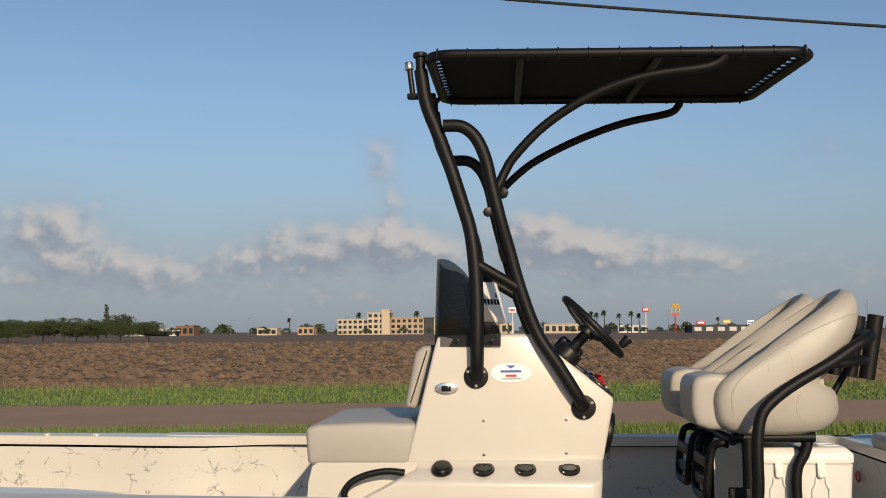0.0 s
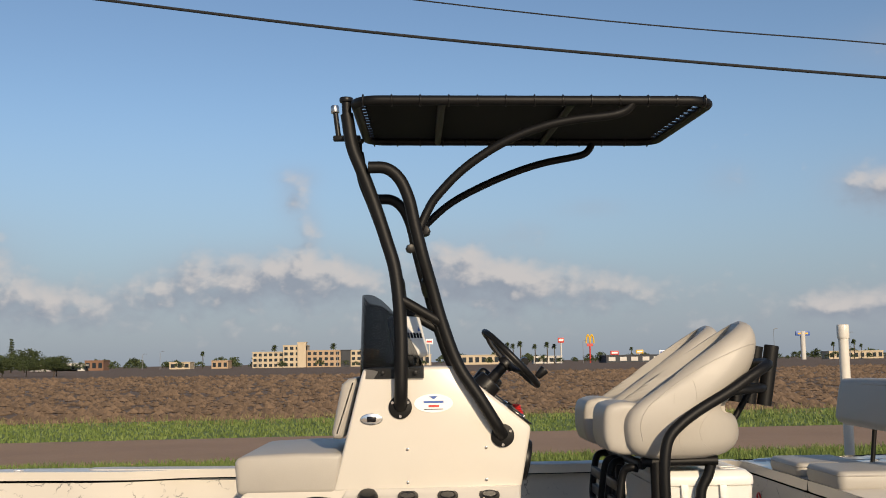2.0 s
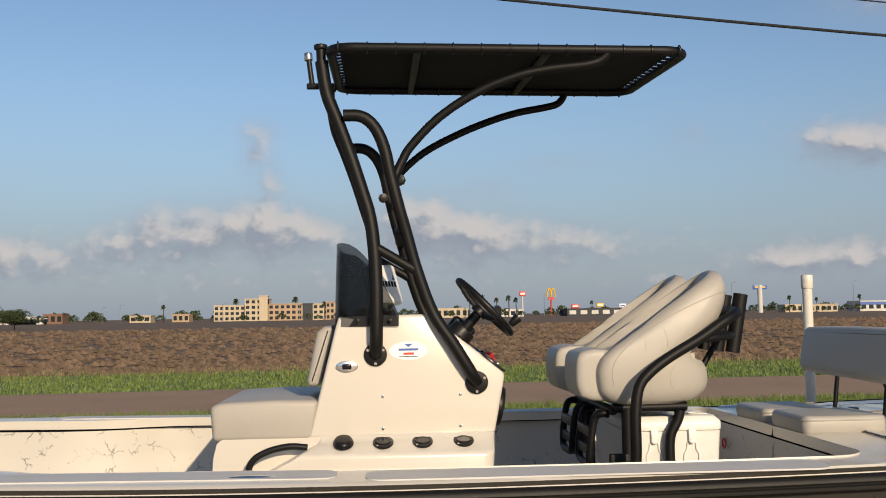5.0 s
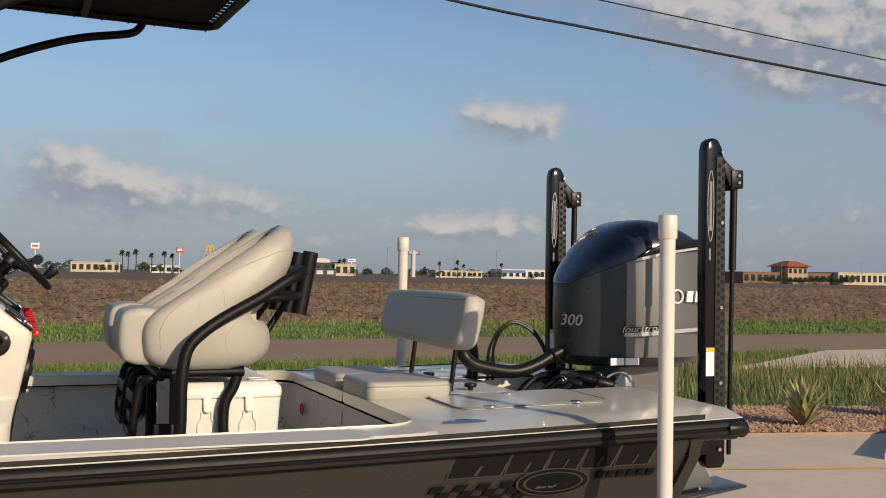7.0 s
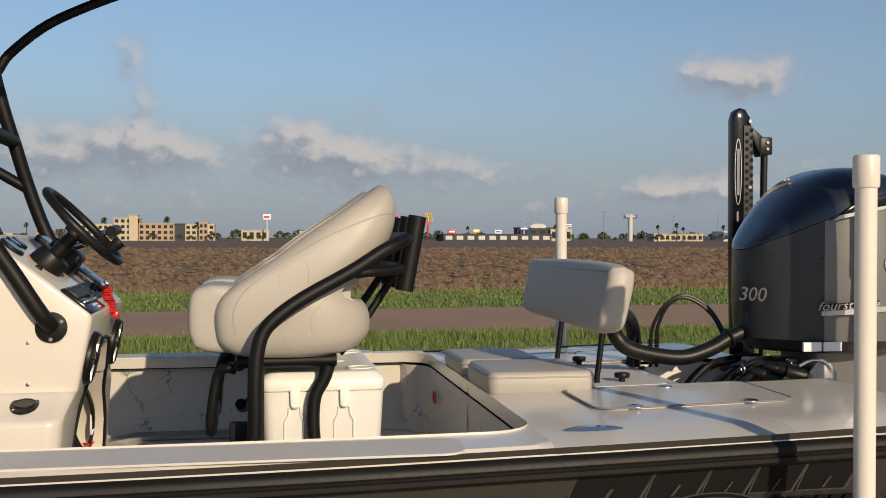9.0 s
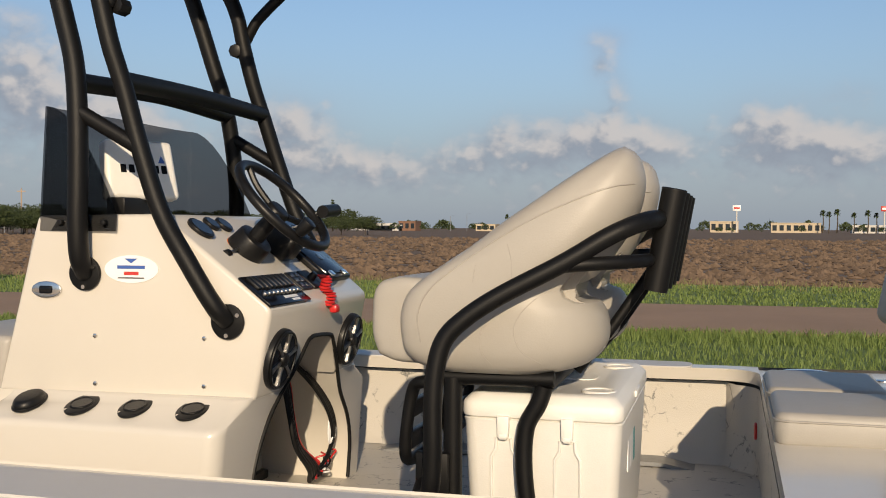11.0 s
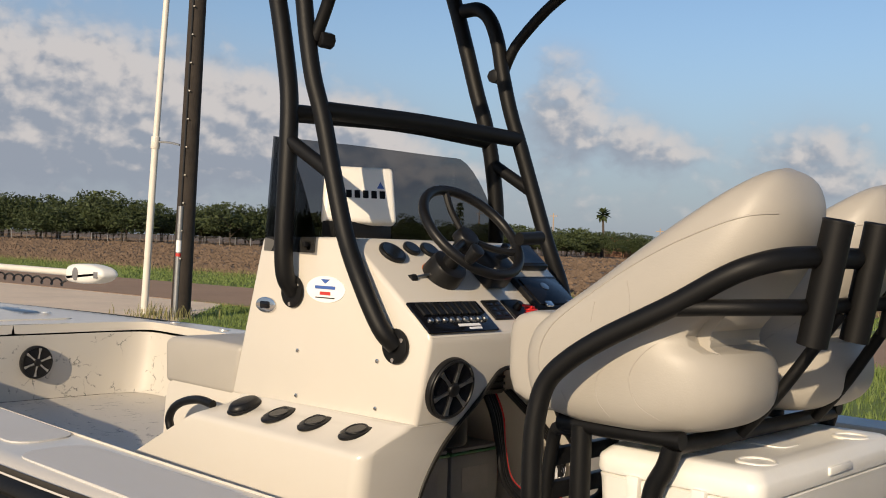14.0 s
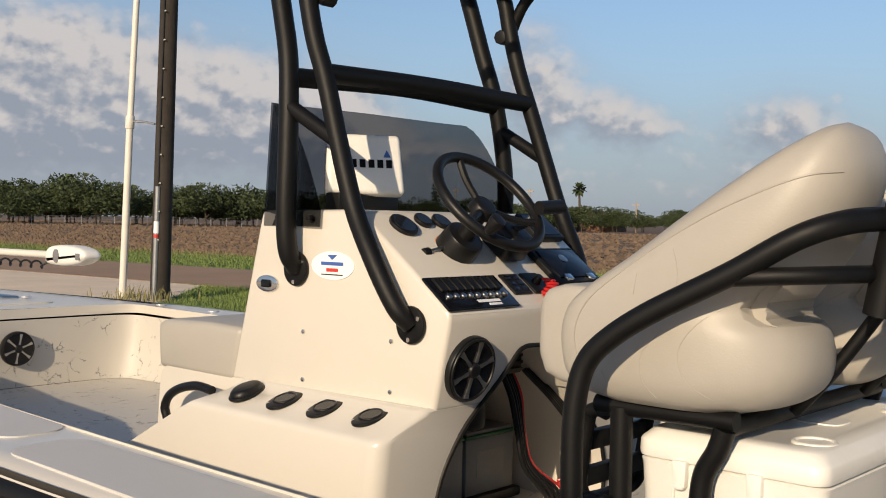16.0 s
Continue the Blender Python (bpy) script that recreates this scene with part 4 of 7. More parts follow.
# ---- cooler under the seats ----
cooler = thing("cooler", "large white plastic cooler under the helm seats", "cooler", (1.22, 0.46, FLOOR_Z))
CX0, CX1, CY0, CY1 = 1.030, 1.440, 0.045, 0.80
body = [rrect(CX0 + d, CX1 - d, CY0 + d, CY1 - d, z, 0.035) for z, d in ((FLOOR_Z, 0.030), (FLOOR_Z + 0.02, 0.022), (1.030, 0.005), (1.040, 0.003), (1.0435, 0.008))]
part("body", loft(body), COOLER, cooler, angle=35)
top = [rrect(CX0 + d, CX1 - d, CY0 + d, CY1 - d, z, 0.035) for z, d in ((1.0445, 0.010), (1.048, 0.002), (1.056, 0.0), (1.080, 0.001), (1.086, 0.004), (1.102, 0.020), (1.106, 0.026), (1.106, 0.070), (1.103, 0.078))]
lid = part("lid", loft(top), COOLER, cooler, angle=35)
for y in (0.17, 0.66):
    part("cup_recess", torus((1.365, y, 1.1045), (0, 0, 1), 0.040, 0.005, 28, 8), COOLER, lid)
    part("cup_floor", cyl((1.365, y, 1.100), (1.365, y, 1.1055), 0.038, seg=28), COOLER, lid)
part("lid_grip", box(CX1 - 0.012, CX1 + 0.006, 0.36, 0.48, 1.062, 1.082, 0.005), COOLER, lid)
part("maker_plate", loft([rrect(1.22, 1.33, 0.37, 0.47, 1.1025, 0.03), rrect(1.22, 1.33, 0.37, 0.47, 1.106, 0.03)]), COOLER, lid)
for x in (1.142, 1.303):
    strap = part("latch", prism([(x - 0.016, 1.052), (x + 0.016, 1.052), (x + 0.014, 1.000), (x + 0.008, 0.992), (x - 0.008, 0.992), (x - 0.014, 1.000)], CY0 - 0.010, CY0 + 0.010, 0.003), COOLER, cooler)
    part("latch_tip", box(x - 0.010, x + 0.010, CY0 - 0.013, CY0 - 0.005, 0.996, 1.006, 0.002), COOLER, strap)
    for q in (-1, 1):
        rib = [(x + q * 0.018, CY0 + 0.004, 0.995), (x + q * 0.020, CY0 + 0.005, 0.968), (x + q * 0.032, CY0 + 0.006, 0.948), (x + q * 0.032, CY0 + 0.012, 0.84)]
        part("latch_rib", tube(rib, 0.004, 8, smooth=False), COOLER, cooler)
part("handle", box(1.10, 1.36, CY0 - 0.03, CY0 + 0.01, 0.80, 0.83, 0.008), BLACKPL, cooler, "black rope grip")
for y, w, m_, z0, z1 in ((0.30, 0.07, REDDEC, 0.975, 1.005), (0.30, 0.07, WHITEDEC, 0.88, 0.968), (0.375, 0.07, WHITEDEC, 0.88, 1.005), (0.435, 0.04, TEALDEC, 0.88, 1.005)):
    part("sticker", box(CX1 - 0.011, CX1 - 0.008, y - w / 2, y + w / 2, z0, z1), m_, cooler, "printed cooler label", smooth=False)

# ---- console fittings ----
LEDGE_N = Vector((0, -0.301, 0.954)).normalized()


def on_ledge(bm, x, off=0.0):
    """Moves a shape built flat at the origin onto the near ledge of the console base."""
    m = Matrix.Translation(Vector((x, -0.058 + 0.03 * x, 1.0365)) + LEDGE_N * off) @ Matrix(((1, 0, LEDGE_N.x), (0, 0.954, LEDGE_N.y), (0, 0.301, LEDGE_N.z))).to_4x4()
    bmesh.ops.transform(bm, matrix=m, verts=bm.verts)
    return bm


for k, x in enumerate((-0.161, 0.0, 0.160, 0.328)):
    ho = part("rod_socket", on_ledge(disc_plate(0.058, 0.008, 0.003, squash=0.72), x, -0.001), BLACKPL, console, "black flush rod holder")
    if k == 0:
        dome = cyl((0, 0, 0.006), (0, 0, 0.024), 0.046, 0.036, seg=24, bevel=0.006)
        bmesh.ops.scale(dome, vec=(0.92, 1.2, 1), verts=dome.verts)
        part("cap", on_ledge(dome, x), BLACKPL, ho, "closed rubber cap")
    else:
        part("bore", on_ledge(torus((0, 0, 0.008), (0, 0, 1), 0.030, 0.003, 24, 8), x), BLACKPL, ho)
        part("bore_floor", on_ledge(disc_plate(0.027, 0.0015, 0), x, 0.0075), BLACKGLOSS, ho)
        for a in (-0.040, 0.048):
            part("screw", on_ledge(cyl((0.014 if a > 0 else -0.024, a if a < 0 else a * 0.55, 0.006), (0.014 if a > 0 else -0.024, a if a < 0 else a * 0.55, 0.0088), 0.004, seg=8), x), CHROME, ho)
GRAB = [(-0.522, -0.080, 0.895), (-0.532, -0.085, 0.925), (-0.536, -0.088, 0.955), (-0.510, -0.088, 0.992), (-0.451, -0.085, 1.020), (-0.374, -0.082, 1.034), (-0.304, -0.080, 1.028)]
part("grab_rail", tube(GRAB, 0.0135, 12), BLACKPL, console, "curved black grab handle")
for x, z in ((0.0, 1.220), (0.323, 1.221), (0.0, 1.088), (0.322, 1.091)):
    part("screw", cyl((x, side_y(x) + 0.003, z), (x, side_y(x) - 0.005, z), 0.0065, seg=12, bevel=0.002), CHROME, console)


def ellipse_plate(cx, cz, a, b, y, thick, n=36, bevel=0.0):
    return prism([(cx + a * math.cos(2 * math.pi * k / n), cz + b * math.sin(2 * math.pi * k / n)) for k in range(n)], y, y - thick, bevel)


nav = part("latch_plate", taper(ellipse_plate(-0.146, 1.345, 0.046, 0.024, 0.006, 0.010, bevel=0.004)), CHROME, console, "oval chrome door latch")
part("latch_button", taper(box(-0.165, -0.127, -0.010, -0.002, 1.334, 1.356, 0.004)), BLACKGLOSS, nav)
lg = part("dealer_sticker", taper(ellipse_plate(0.109, 1.405, 0.080, 0.038, 0.004, 0.0025)), WHITEDEC, console, "oval white dealer sticker", smooth=False)
part("blue_mark", taper(prism([(0.090, 1.434), (0.128, 1.434), (0.109, 1.421)], 0.0012, -0.0004)), BLUEDEC, lg, smooth=False)
for x0, x1, z0, z1, m_ in ((0.068, 0.150, 1.406, 1.415, BLUEDEC), (0.088, 0.131, 1.389, 1.398, REDDEC), (0.070, 0.148, 1.3795, 1.3825, GREYDEC)):
    part("printed_bar", taper(box(x0, x1, -0.0004, 0.0012, z0, z1)), m_, lg, smooth=False)


def speaker(centre, normal, r, parent):
    q = Matrix.Translation(centre) @ Vector(normal).to_track_quat("Z", "Y").to_matrix().to_4x4()

    def put(bm):
        bmesh.ops.transform(bm, matrix=q, verts=bm.verts)
        return bm
    sp = part("speaker", put(cyl((0, 0, -0.012), (0, 0, 0.016), r, seg=40, bevel=0.006)), BLACKPL, parent, "round black marine speaker")
    part("cone", put(cyl((0, 0, 0.0155), (0, 0, 0.0175), r * 0.86, seg=36)), BLACKGLOSS, sp)
    part("bezel", put(torus((0, 0, 0.018), (0, 0, 1), r * 0.91, r * 0.045, 40, 8)), BLACKPL, sp)
    for k in range(6):
        a = 2 * math.pi * k / 6 + 0.35
        c, s = math.cos(a), math.sin(a)
        pts = [(r * u * c - v * r * s, r * u * s + v * r * c) for u, v in ((0.24, 0.055), (0.55, 0.03), (0.84, 0.085), (0.86, -0.085), (0.55, -0.05), (0.24, -0.055))]
        part("spoke", put(prism(pts, 0.017, 0.022, axis="z")), STEEL, sp, smooth=False)
    part("tweeter", put(cyl((0, 0, 0.017), (0, 0, 0.028), r * 0.25, r * 0.2, seg=24, bevel=0.003)), BLACKPL, sp)
    return sp


AFT_N = Vector((0.98, 0, -0.19)).normalized()
speaker((0.487, 0.134, 1.160), AFT_N, 0.086, console)
speaker((0.487, 2 * C - 0.150, 1.160), AFT_N, 0.086, console)

# dash instruments
for u, y, r in ((0.15, 0.130, 0.042), (0.095, 0.222, 0.028), (0.105, 0.292, 0.030)):
    g = part("gauge", on_dash(disc_plate(r, 0.012, 0.003), u, y), BLACKPL, console, "round black gauge")
    part("dial", on_dash(disc_plate(r * 0.8, 0.002, 0), u, y, 0.0115), LCD, g)
sw = part("switch_panel", on_dash(box(-0.138, 0.138, -0.060, 0.060, 0, 0.008, 0.003), 0.86, 0.168), BLACKGLOSS, console, "glossy black switch panel")
for k in range(8):
    x = -0.105 + 0.030 * k
    part("rocker_switch", on_dash(box(x - 0.012, x + 0.012, 0.002, 0.050, 0.007, 0.016, 0.004), 0.86, 0.168), BLACKPL, sw)
for k in range(9):
    x = -0.108 + 0.027 * k
    part("push_button", on_dash(cyl((x, -0.018, 0.007), (x, -0.018, 0.017), 0.0095, 0.008, seg=14, bevel=0.002), 0.86, 0.168), STEEL, sw, "silver breaker button")
for x0, x1, y0, y1 in ((-0.012, 0.075, -0.042, -0.032), (0.022, 0.072, -0.054, -0.046)):
    part("printed_bar", on_dash(box(x0, x1, y0, y1, 0.007, 0.0088), 0.86, 0.168), WHITEDEC, sw, smooth=False)
sm = part("key_panel", on_dash(box(-0.038, 0.038, -0.04, 0.04, 0, 0.007, 0.003), 0.80, 0.368), BLACKPL, console)
for kx in (-0.018, 0.018):
    for ky in (-0.022, 0.0, 0.022):
        part("key", on_dash(box(kx - 0.011, kx + 0.011, ky - 0.007, ky + 0.007, 0.006, 0.010, 0.002), 0.80, 0.368), BLACKGLOSS, sm)
ig = part("ignition_panel", on_dash(box(-0.038, 0.038, -0.04, 0.04, 0, 0.008, 0.003), 0.80, 0.455), BLACKPL, console)
part("kill_switch", on_dash(cyl((0, 0, 0.007), (0, 0, 0.030), 0.014, 0.010, seg=16), 0.80, 0.455), BLACKPL, ig)
gb = part("glove_box", on_dash(box(-0.105, 0.105, -0.075, 0.075, 0, 0.020, 0.006), 0.65, 0.645), BLACKPL, console, "black glove box door")
part("door_panel", on_dash(box(-0.090, 0.090, -0.060, 0.060, 0.018, 0.025, 0.005), 0.65, 0.645), BLACKGLOSS, gb)
part("badge", on_dash(disc_plate(0.016, 0.002, 0.0005), 0.60, 0.645, 0.025), STEEL, gb)
for x in (-0.055, 0.055):
    part("hinge", on_dash(box(x - 0.016, x + 0.016, -0.072, -0.05, 0.02, 0.029, 0.003), 0.65, 0.645), CHROME, gb)
ds = part("chart_display", on_dash(box(-0.065, 0.065, -0.058, 0.058, 0, 0.022, 0.005), 0.18, 0.705), BLACKPL, console, "dark chart display")
part("screen", on_dash(box(-0.055, 0.055, -0.045, 0.048, 0.021, 0.0232), 0.18, 0.705), LCD, ds, smooth=False)

# steering column, wheel
WC, WN = Vector((0.452, 0.246, 1.584)), Vector((0.72, 0, 0.69)).normalized()
HELM = Vector((0.335, 0.255, 1.460))
col = part("helm_column", cyl(tuple(HELM - WN * 0.05), tuple(HELM + WN * 0.045), 0.062, 0.055, seg=24, bevel=0.008), BLACKPL, console)
part("orange_stripe", torus(tuple(HELM - WN * 0.018), tuple(WN), 0.0585, 0.003, 28, 6), ORANGEDEC, col)
part("shaft", cyl(tuple(HELM), tuple(WC - WN * 0.03), 0.026, 0.022, seg=18), BLACKPL, col)
part("tilt_lever", tube([tuple(HELM + Vector((0.0, -0.05, 0.0))), tuple(HELM + Vector((-0.005, -0.11, -0.012)))], 0.005, 8, smooth=False), STEEL, col)
part("lever_knob", cyl(tuple(HELM + Vector((-0.005, -0.105, -0.012))), tuple(HELM + Vector((-0.006, -0.128, -0.016))), 0.013, seg=14, bevel=0.003), BLACKPL, col)
wheel = thing("steering_wheel", "black three-spoke steering wheel with a spinner knob", "steering wheel", tuple(WC))
part("rim", torus(tuple(WC), tuple(WN), 0.161, 0.0145, 56, 14), BLACKPL, wheel)
part("hub", cyl(tuple(WC - WN * 0.045), tuple(WC - WN * 0.012), 0.040, 0.032, seg=24, bevel=0.006), BLACKPL, wheel)
wq = WN.to_track_quat("Z", "Y").to_matrix()
for a in (90, 210, 330):
    d = wq @ Vector((math.cos(radians(a)), math.sin(radians(a)), 0))
    part("spoke", tube([tuple(WC + d * 0.03 - WN * 0.028), tuple(WC + d * 0.10 - WN * 0.020), tuple(WC + d * 0.158)], 0.010, 8), BLACKPL, wheel)
kn = Vector((0.583, 0.125, 1.534)) - WN * 0.045
part("spinner_knob", cyl(tuple(kn), tuple(kn + WN * 0.050), 0.014, 0.022, seg=18, bevel=0.006), BLACKPL, wheel)
# throttle binnacle on the far side of the wheel
thr = part("throttle_base", on_dash(box(-0.05, 0.05, -0.06, 0.06, 0, 0.085, 0.018, 3), 0.42, 0.44), BLACKPL, console, "black throttle binnacle")
part("throttle_lever", tube([tuple(dash(0.42, 0.44, 0.08)), (0.440, 0.425, 1.530), (0.490, 0.405, 1.560), (0.520, 0.395, 1.570)], 0.012, 10), CHROME, thr)
part("throttle_grip", tube([(0.524, 0.365, 1.568), (0.530, 0.455, 1.574)], 0.019, 14, smooth=False), BLACKPL, thr)
# red kill-switch lanyard hanging over the dash edge
base = dash(0.83, 0.455, 0.03)
coil = [tuple(base)]
for k in range(60):
    u = k / 59
    coil.append((0.492 + 0.026 * u + 0.015 * math.cos(k * 1.05), 0.455 + 0.015 * math.sin(k * 0.2) + 0.016 * math.sin(k * 1.05), 1.372 - 0.085 * u))
lan = solo("kill_switch_lanyard", tube(coil, 0.0042, 6, n=2), REDPL, "coiled red kill-switch lanyard hanging from the dash", "lanyard")
fr_ = part("clip", box(0.514, 0.540, 0.440, 0.474, 1.262, 1.288, 0.008), REDPL, lan)

# display under a white cover on the console top
unit = thing("fish_finder", "fish finder under a white fitted sun cover", "fish finder", (0.0, 0.215, 1.557))
M_ = Matrix.Rotation(radians(-30), 4, "Z") @ Matrix.Rotation(radians(-14), 4, "Y")
ux = Matrix.Translation((0.028, 0.200, 1.60)) @ M_ @ Matrix.Translation((0.0, -0.215, -1.60))
face_ = [(0.100, 1.600), (0.330, 1.600), (0.322, 1.778), (0.108, 1.778)]
bm = prism(face_, -0.034, 0.018, 0.014, axis="x", seg=3)
bmesh.ops.transform(bm, matrix=ux, verts=bm.verts)
part("cover", bm, COOLER, unit, "white moulded sun cover")


def on_cover(y0, y1, z0, z1, mtl, pts=None):
    bm = prism(pts, 0.0170, 0.0195, axis="x") if pts else box(0.0170, 0.0195, y0, y1, z0, z1)
    bmesh.ops.transform(bm, matrix=ux, verts=bm.verts)
    part("printed_mark", bm, mtl, unit, smooth=False)


for k in range(6):
    on_cover(0.146 + 0.026 * k, 0.163 + 0.026 * k, 1.676, 1.700, DARKDEC)
on_cover(0, 0, 0, 0, BLUEDEC, [(0.268, 1.708), (0.290, 1.708), (0.279, 1.730)])
part("bracket", box(-0.03, 0.03, 0.10, 0.335, 1.556, 1.605, 0.006), BLACKPL, unit)

# windscreen
half = 0.425
plan = []
for k in range(41):
    u = -1 + 2 * k / 40
    a = abs(u)
    if a > 0.62:
        v = (a - 0.62) / 0.38
        x, yy = -0.165 + 0.235 * v, 0.985
    else:
        ang = a / 0.62 * math.pi / 2
        x, yy = -0.205 + 0.040 * (1 - math.cos(ang)) ** 1.3, math.sin(ang) ** 0.75 * 0.985
    plan.append((x, math.copysign(yy, u) * half, a))
rings = []
for x, yy, a in plan:
    v = max(0, (a - 0.62) / 0.38)
    top = 1.862 - 0.010 * a - 0.30 * v ** 1.7
    lean = 0.012
    low = 1.508
    zs = [low + (top - low) * j / 8 for j in range(9)]
    face = [Vector((x + lean * (z - low) / 0.35, C + yy * (1 - 0.03 * (z - low) / 0.35 * (1 if a > 0.3 else a / 0.3)), z)) for z in zs]
    back = (Vector((0.10, C, 0)) - Vector((x, C + yy, 0))).normalized() * 0.005
    rings.append(face + [q + back for q in face[::-1]])
bm = loft(rings)
screen = solo("windscreen", bm, SMOKE, "smoked wraparound acrylic windscreen on the console", "windscreen", angle=60)
for x, y in ((0.035, -0.012), (-0.10, -0.012), (0.035, 2 * C + 0.012)):
    part("screw", cyl((x, y + 0.012 * (1 if y < C else -1), 1.532), (x, y - 0.006 * (1 if y < C else -1), 1.532), 0.008, seg=12, bevel=0.002), BLACKPL, screen)

# cushions of the console seat
cs = thing("console_cushion", "light grey vinyl seat cushion on the console box", "cushion", (-0.48, C, 1.07))
CUSH = [(-0.695, 1.048), (-0.705, 1.192), (-0.660, 1.206), (-0.45, 1.214), (-0.262, 1.210), (-0.290, 1.048)]
part("pad", prism(CUSH, -0.014, 2 * C + 0.014, 0.022, seg=4), VINYL, cs, angle=60)
bp = thing("backrest_cushion", "light grey vinyl backrest pad on the console front", "cushion", (-0.27, C, 1.26))
BP = [(-0.318, 1.285), (-0.312, 1.262), (-0.280, 1.258), (-0.262, 1.270), (-0.205, 1.490), (-0.215, 1.512), (-0.245, 1.510), (-0.275, 1.485)]
part("pad", pillow(BP, 0.085, 2 * C - 0.085, 0.025), VINYL, bp)

# batteries and wiring inside the console
solo("battery_tray", box(-0.10, 0.165, 0.25, 0.77, FLOOR_Z, 0.692, 0.008), BLACKPL, "black battery tray inside the console", "tray")
for y in (0.391, 0.633):
    x = 0.035
    bt = thing("battery", "grey boat battery with a green lid on a black tray", "battery", (x, y, 0.692), group="batteries")
    part("case", box(x - 0.115, x + 0.115, y - 0.115, y + 0.115, 0.692, 0.868, 0.008), BATTERY, bt)
    part("lid", box(x - 0.118, x + 0.118, y - 0.118, y + 0.118, 0.868, 0.878, 0.004), GREENPL, bt, "green plastic lid")
    part("cover", box(x - 0.112, x + 0.112, y - 0.110, y + 0.110, 0.877, 0.890, 0.005), BATTERY, bt)
    part("label", box(x + 0.1145, x + 0.1160, y - 0.065, y + 0.065, 0.745, 0.825), GREYMARK, bt, smooth=False)
# black sheet added at the back so the opening looks dark inside
part("inner_bulkhead", box(-0.122, -0.116, 0.09, 0.80, FLOOR_Z, 1.05, 0.002), BLACKPL, console, "black sheet added to darken the console interior")
fil = thing("fuel_filter", "black fuel filter canister hanging inside the console", "fuel filter", (0.30, 0.33, 0.96))
part("canister", cyl((0.30, 0.33, 0.955), (0.30, 0.33, 1.085), 0.062, seg=28, bevel=0.012), BLACKPL, fil)
part("head", cyl((0.30, 0.33, 1.085), (0.30, 0.33, 1.150), 0.050, 0.058, seg=24, bevel=0.004), BLACKPL, fil)
rd = thing("dash_amplifier", "black finned audio box hung behind the dash", "amplifier", (0.30, 0.45, 1.12))
part("housing", box(0.20, 0.345, 0.385, 0.535, 1.095, 1.205, 0.008), BLACKPL, rd)
for k in range(5):
    part("fin", box(0.345, 0.353, 0.392, 0.528, 1.104 + 0.020 * k, 1.112 + 0.020 * k), BLACKPL, rd, smooth=False)
random.seed(8)
LOOMS = [(0.0085, BLACKPL, "thick black cable loom behind the dash"), (0.0085, BLACKPL, "thick black cable loom behind the dash"), (0.006, BLACKPL, "black cable behind the dash"), (0.006, BLACKPL, "black cable behind the dash"), (0.004, REDPL, "red battery cable behind the dash")]
for k, (r_, m_, lab) in enumerate(LOOMS):
    y0 = 0.475 + 0.012 * k
    pts = [(0.31, y0, 1.11), (0.345, y0 + 0.01, 1.03), (0.36, 0.50 + 0.008 * k, 0.93), (0.375, 0.515 + 0.01 * k, 0.83), (0.385, 0.60 + 0.02 * k, 0.74), (0.36, 0.66 + 0.01 * k, 0.688)]
    solo("wiring_loom", tube(pts, r_, 8), m_, lab, "cable", group="console cables")
for k in range(4):
    pts = [(0.33, 0.56 + 0.01 * k, 1.10), (0.385, 0.64 + 0.012 * k, 1.00), (0.405, 0.72 + 0.012 * k, 0.90), (0.40, 0.755 + 0.006 * k, 0.80), (0.38, 0.70 - 0.02 * k, 0.70)]
    solo("wiring_loom", tube(pts, 0.007 - 0.001 * k, 8), BLACKPL, "black cable along the console opening", "cable", group="console cables")
for k in range(7):
    cy, cz, cr = 0.70 + 0.05 * random.random(), 0.72 + 0.035 * random.random(), 0.035 + 0.03 * random.random()
    pts = [(0.37 + 0.03 * random.random(), cy + cr * math.cos(a), cz + 0.45 * cr * math.sin(a + 0.4 * k)) for a in [6.0 * q / 9 for q in range(10)]]
    solo("loose_wire", tube(pts, 0.0032, 6), (REDPL, WHITEDEC, BLACKPL)[k % 3], ("loose red wire coiled inside the console", "loose white wire coiled inside the console", "loose black wire coiled inside the console")[k % 3], "wire", group="loose console wires")
for k in range(3):
    pts = [(0.40, 0.735 + 0.008 * k, 0.90), (0.405, 0.755 + 0.01 * k, 0.86), (0.405, 0.752 + 0.01 * k, 0.82), (0.40, 0.735 + 0.006 * k, 0.80), (0.40, 0.725 + 0.008 * k, 0.84), (0.40, 0.735 + 0.008 * k, 0.89)]
    solo("loose_wire", tube(pts, 0.003, 6), WHITEDEC, "loose white wire looped beside the console opening", "wire", group="loose console wires")

# ---- boat fittings ----


def deck_z(x, y):
    b = beam(x)
    return sheer(x) + 0.012 * (1 - ((y - C) / max(b, 0.1)) ** 2)


def plate_on_deck(x0, x1, y0, y1, r, mtl, name, label="", h=0.004, parent=boat):
    out = rrect(x0, x1, y0, y1, 0, r)
    lo = [(x, y, deck_z(x, y) - 0.002) for x, y, _ in out]
    hi = [(x, y, deck_z(x, y) + h) for x, y, _ in out]
    return part(name, loft([lo, hi]), mtl, parent, label, smooth=False)


# non-skid panels
plate_on_deck(-0.06, 1.55, C - 1.215, C - 1.03, 0.06, GELDECK, "deck_panel", "light grey non-skid panel")
plate_on_deck(-1.75, -0.16, C - 1.165, C - 0.995, 0.06, GELDECK, "deck_panel")
plate_on_deck(-1.75, -0.16, C + 0.995, C + 1.165, 0.06, GELDECK, "deck_panel")
plate_on_deck(-0.06, 1.55, C + 1.03, C + 1.215, 0.06, GELDECK, "deck_panel")
plate_on_deck(1.95, 2.46, C - 0.30, C + 0.30, 0.04, GELDECK, "deck_panel", h=0.003)
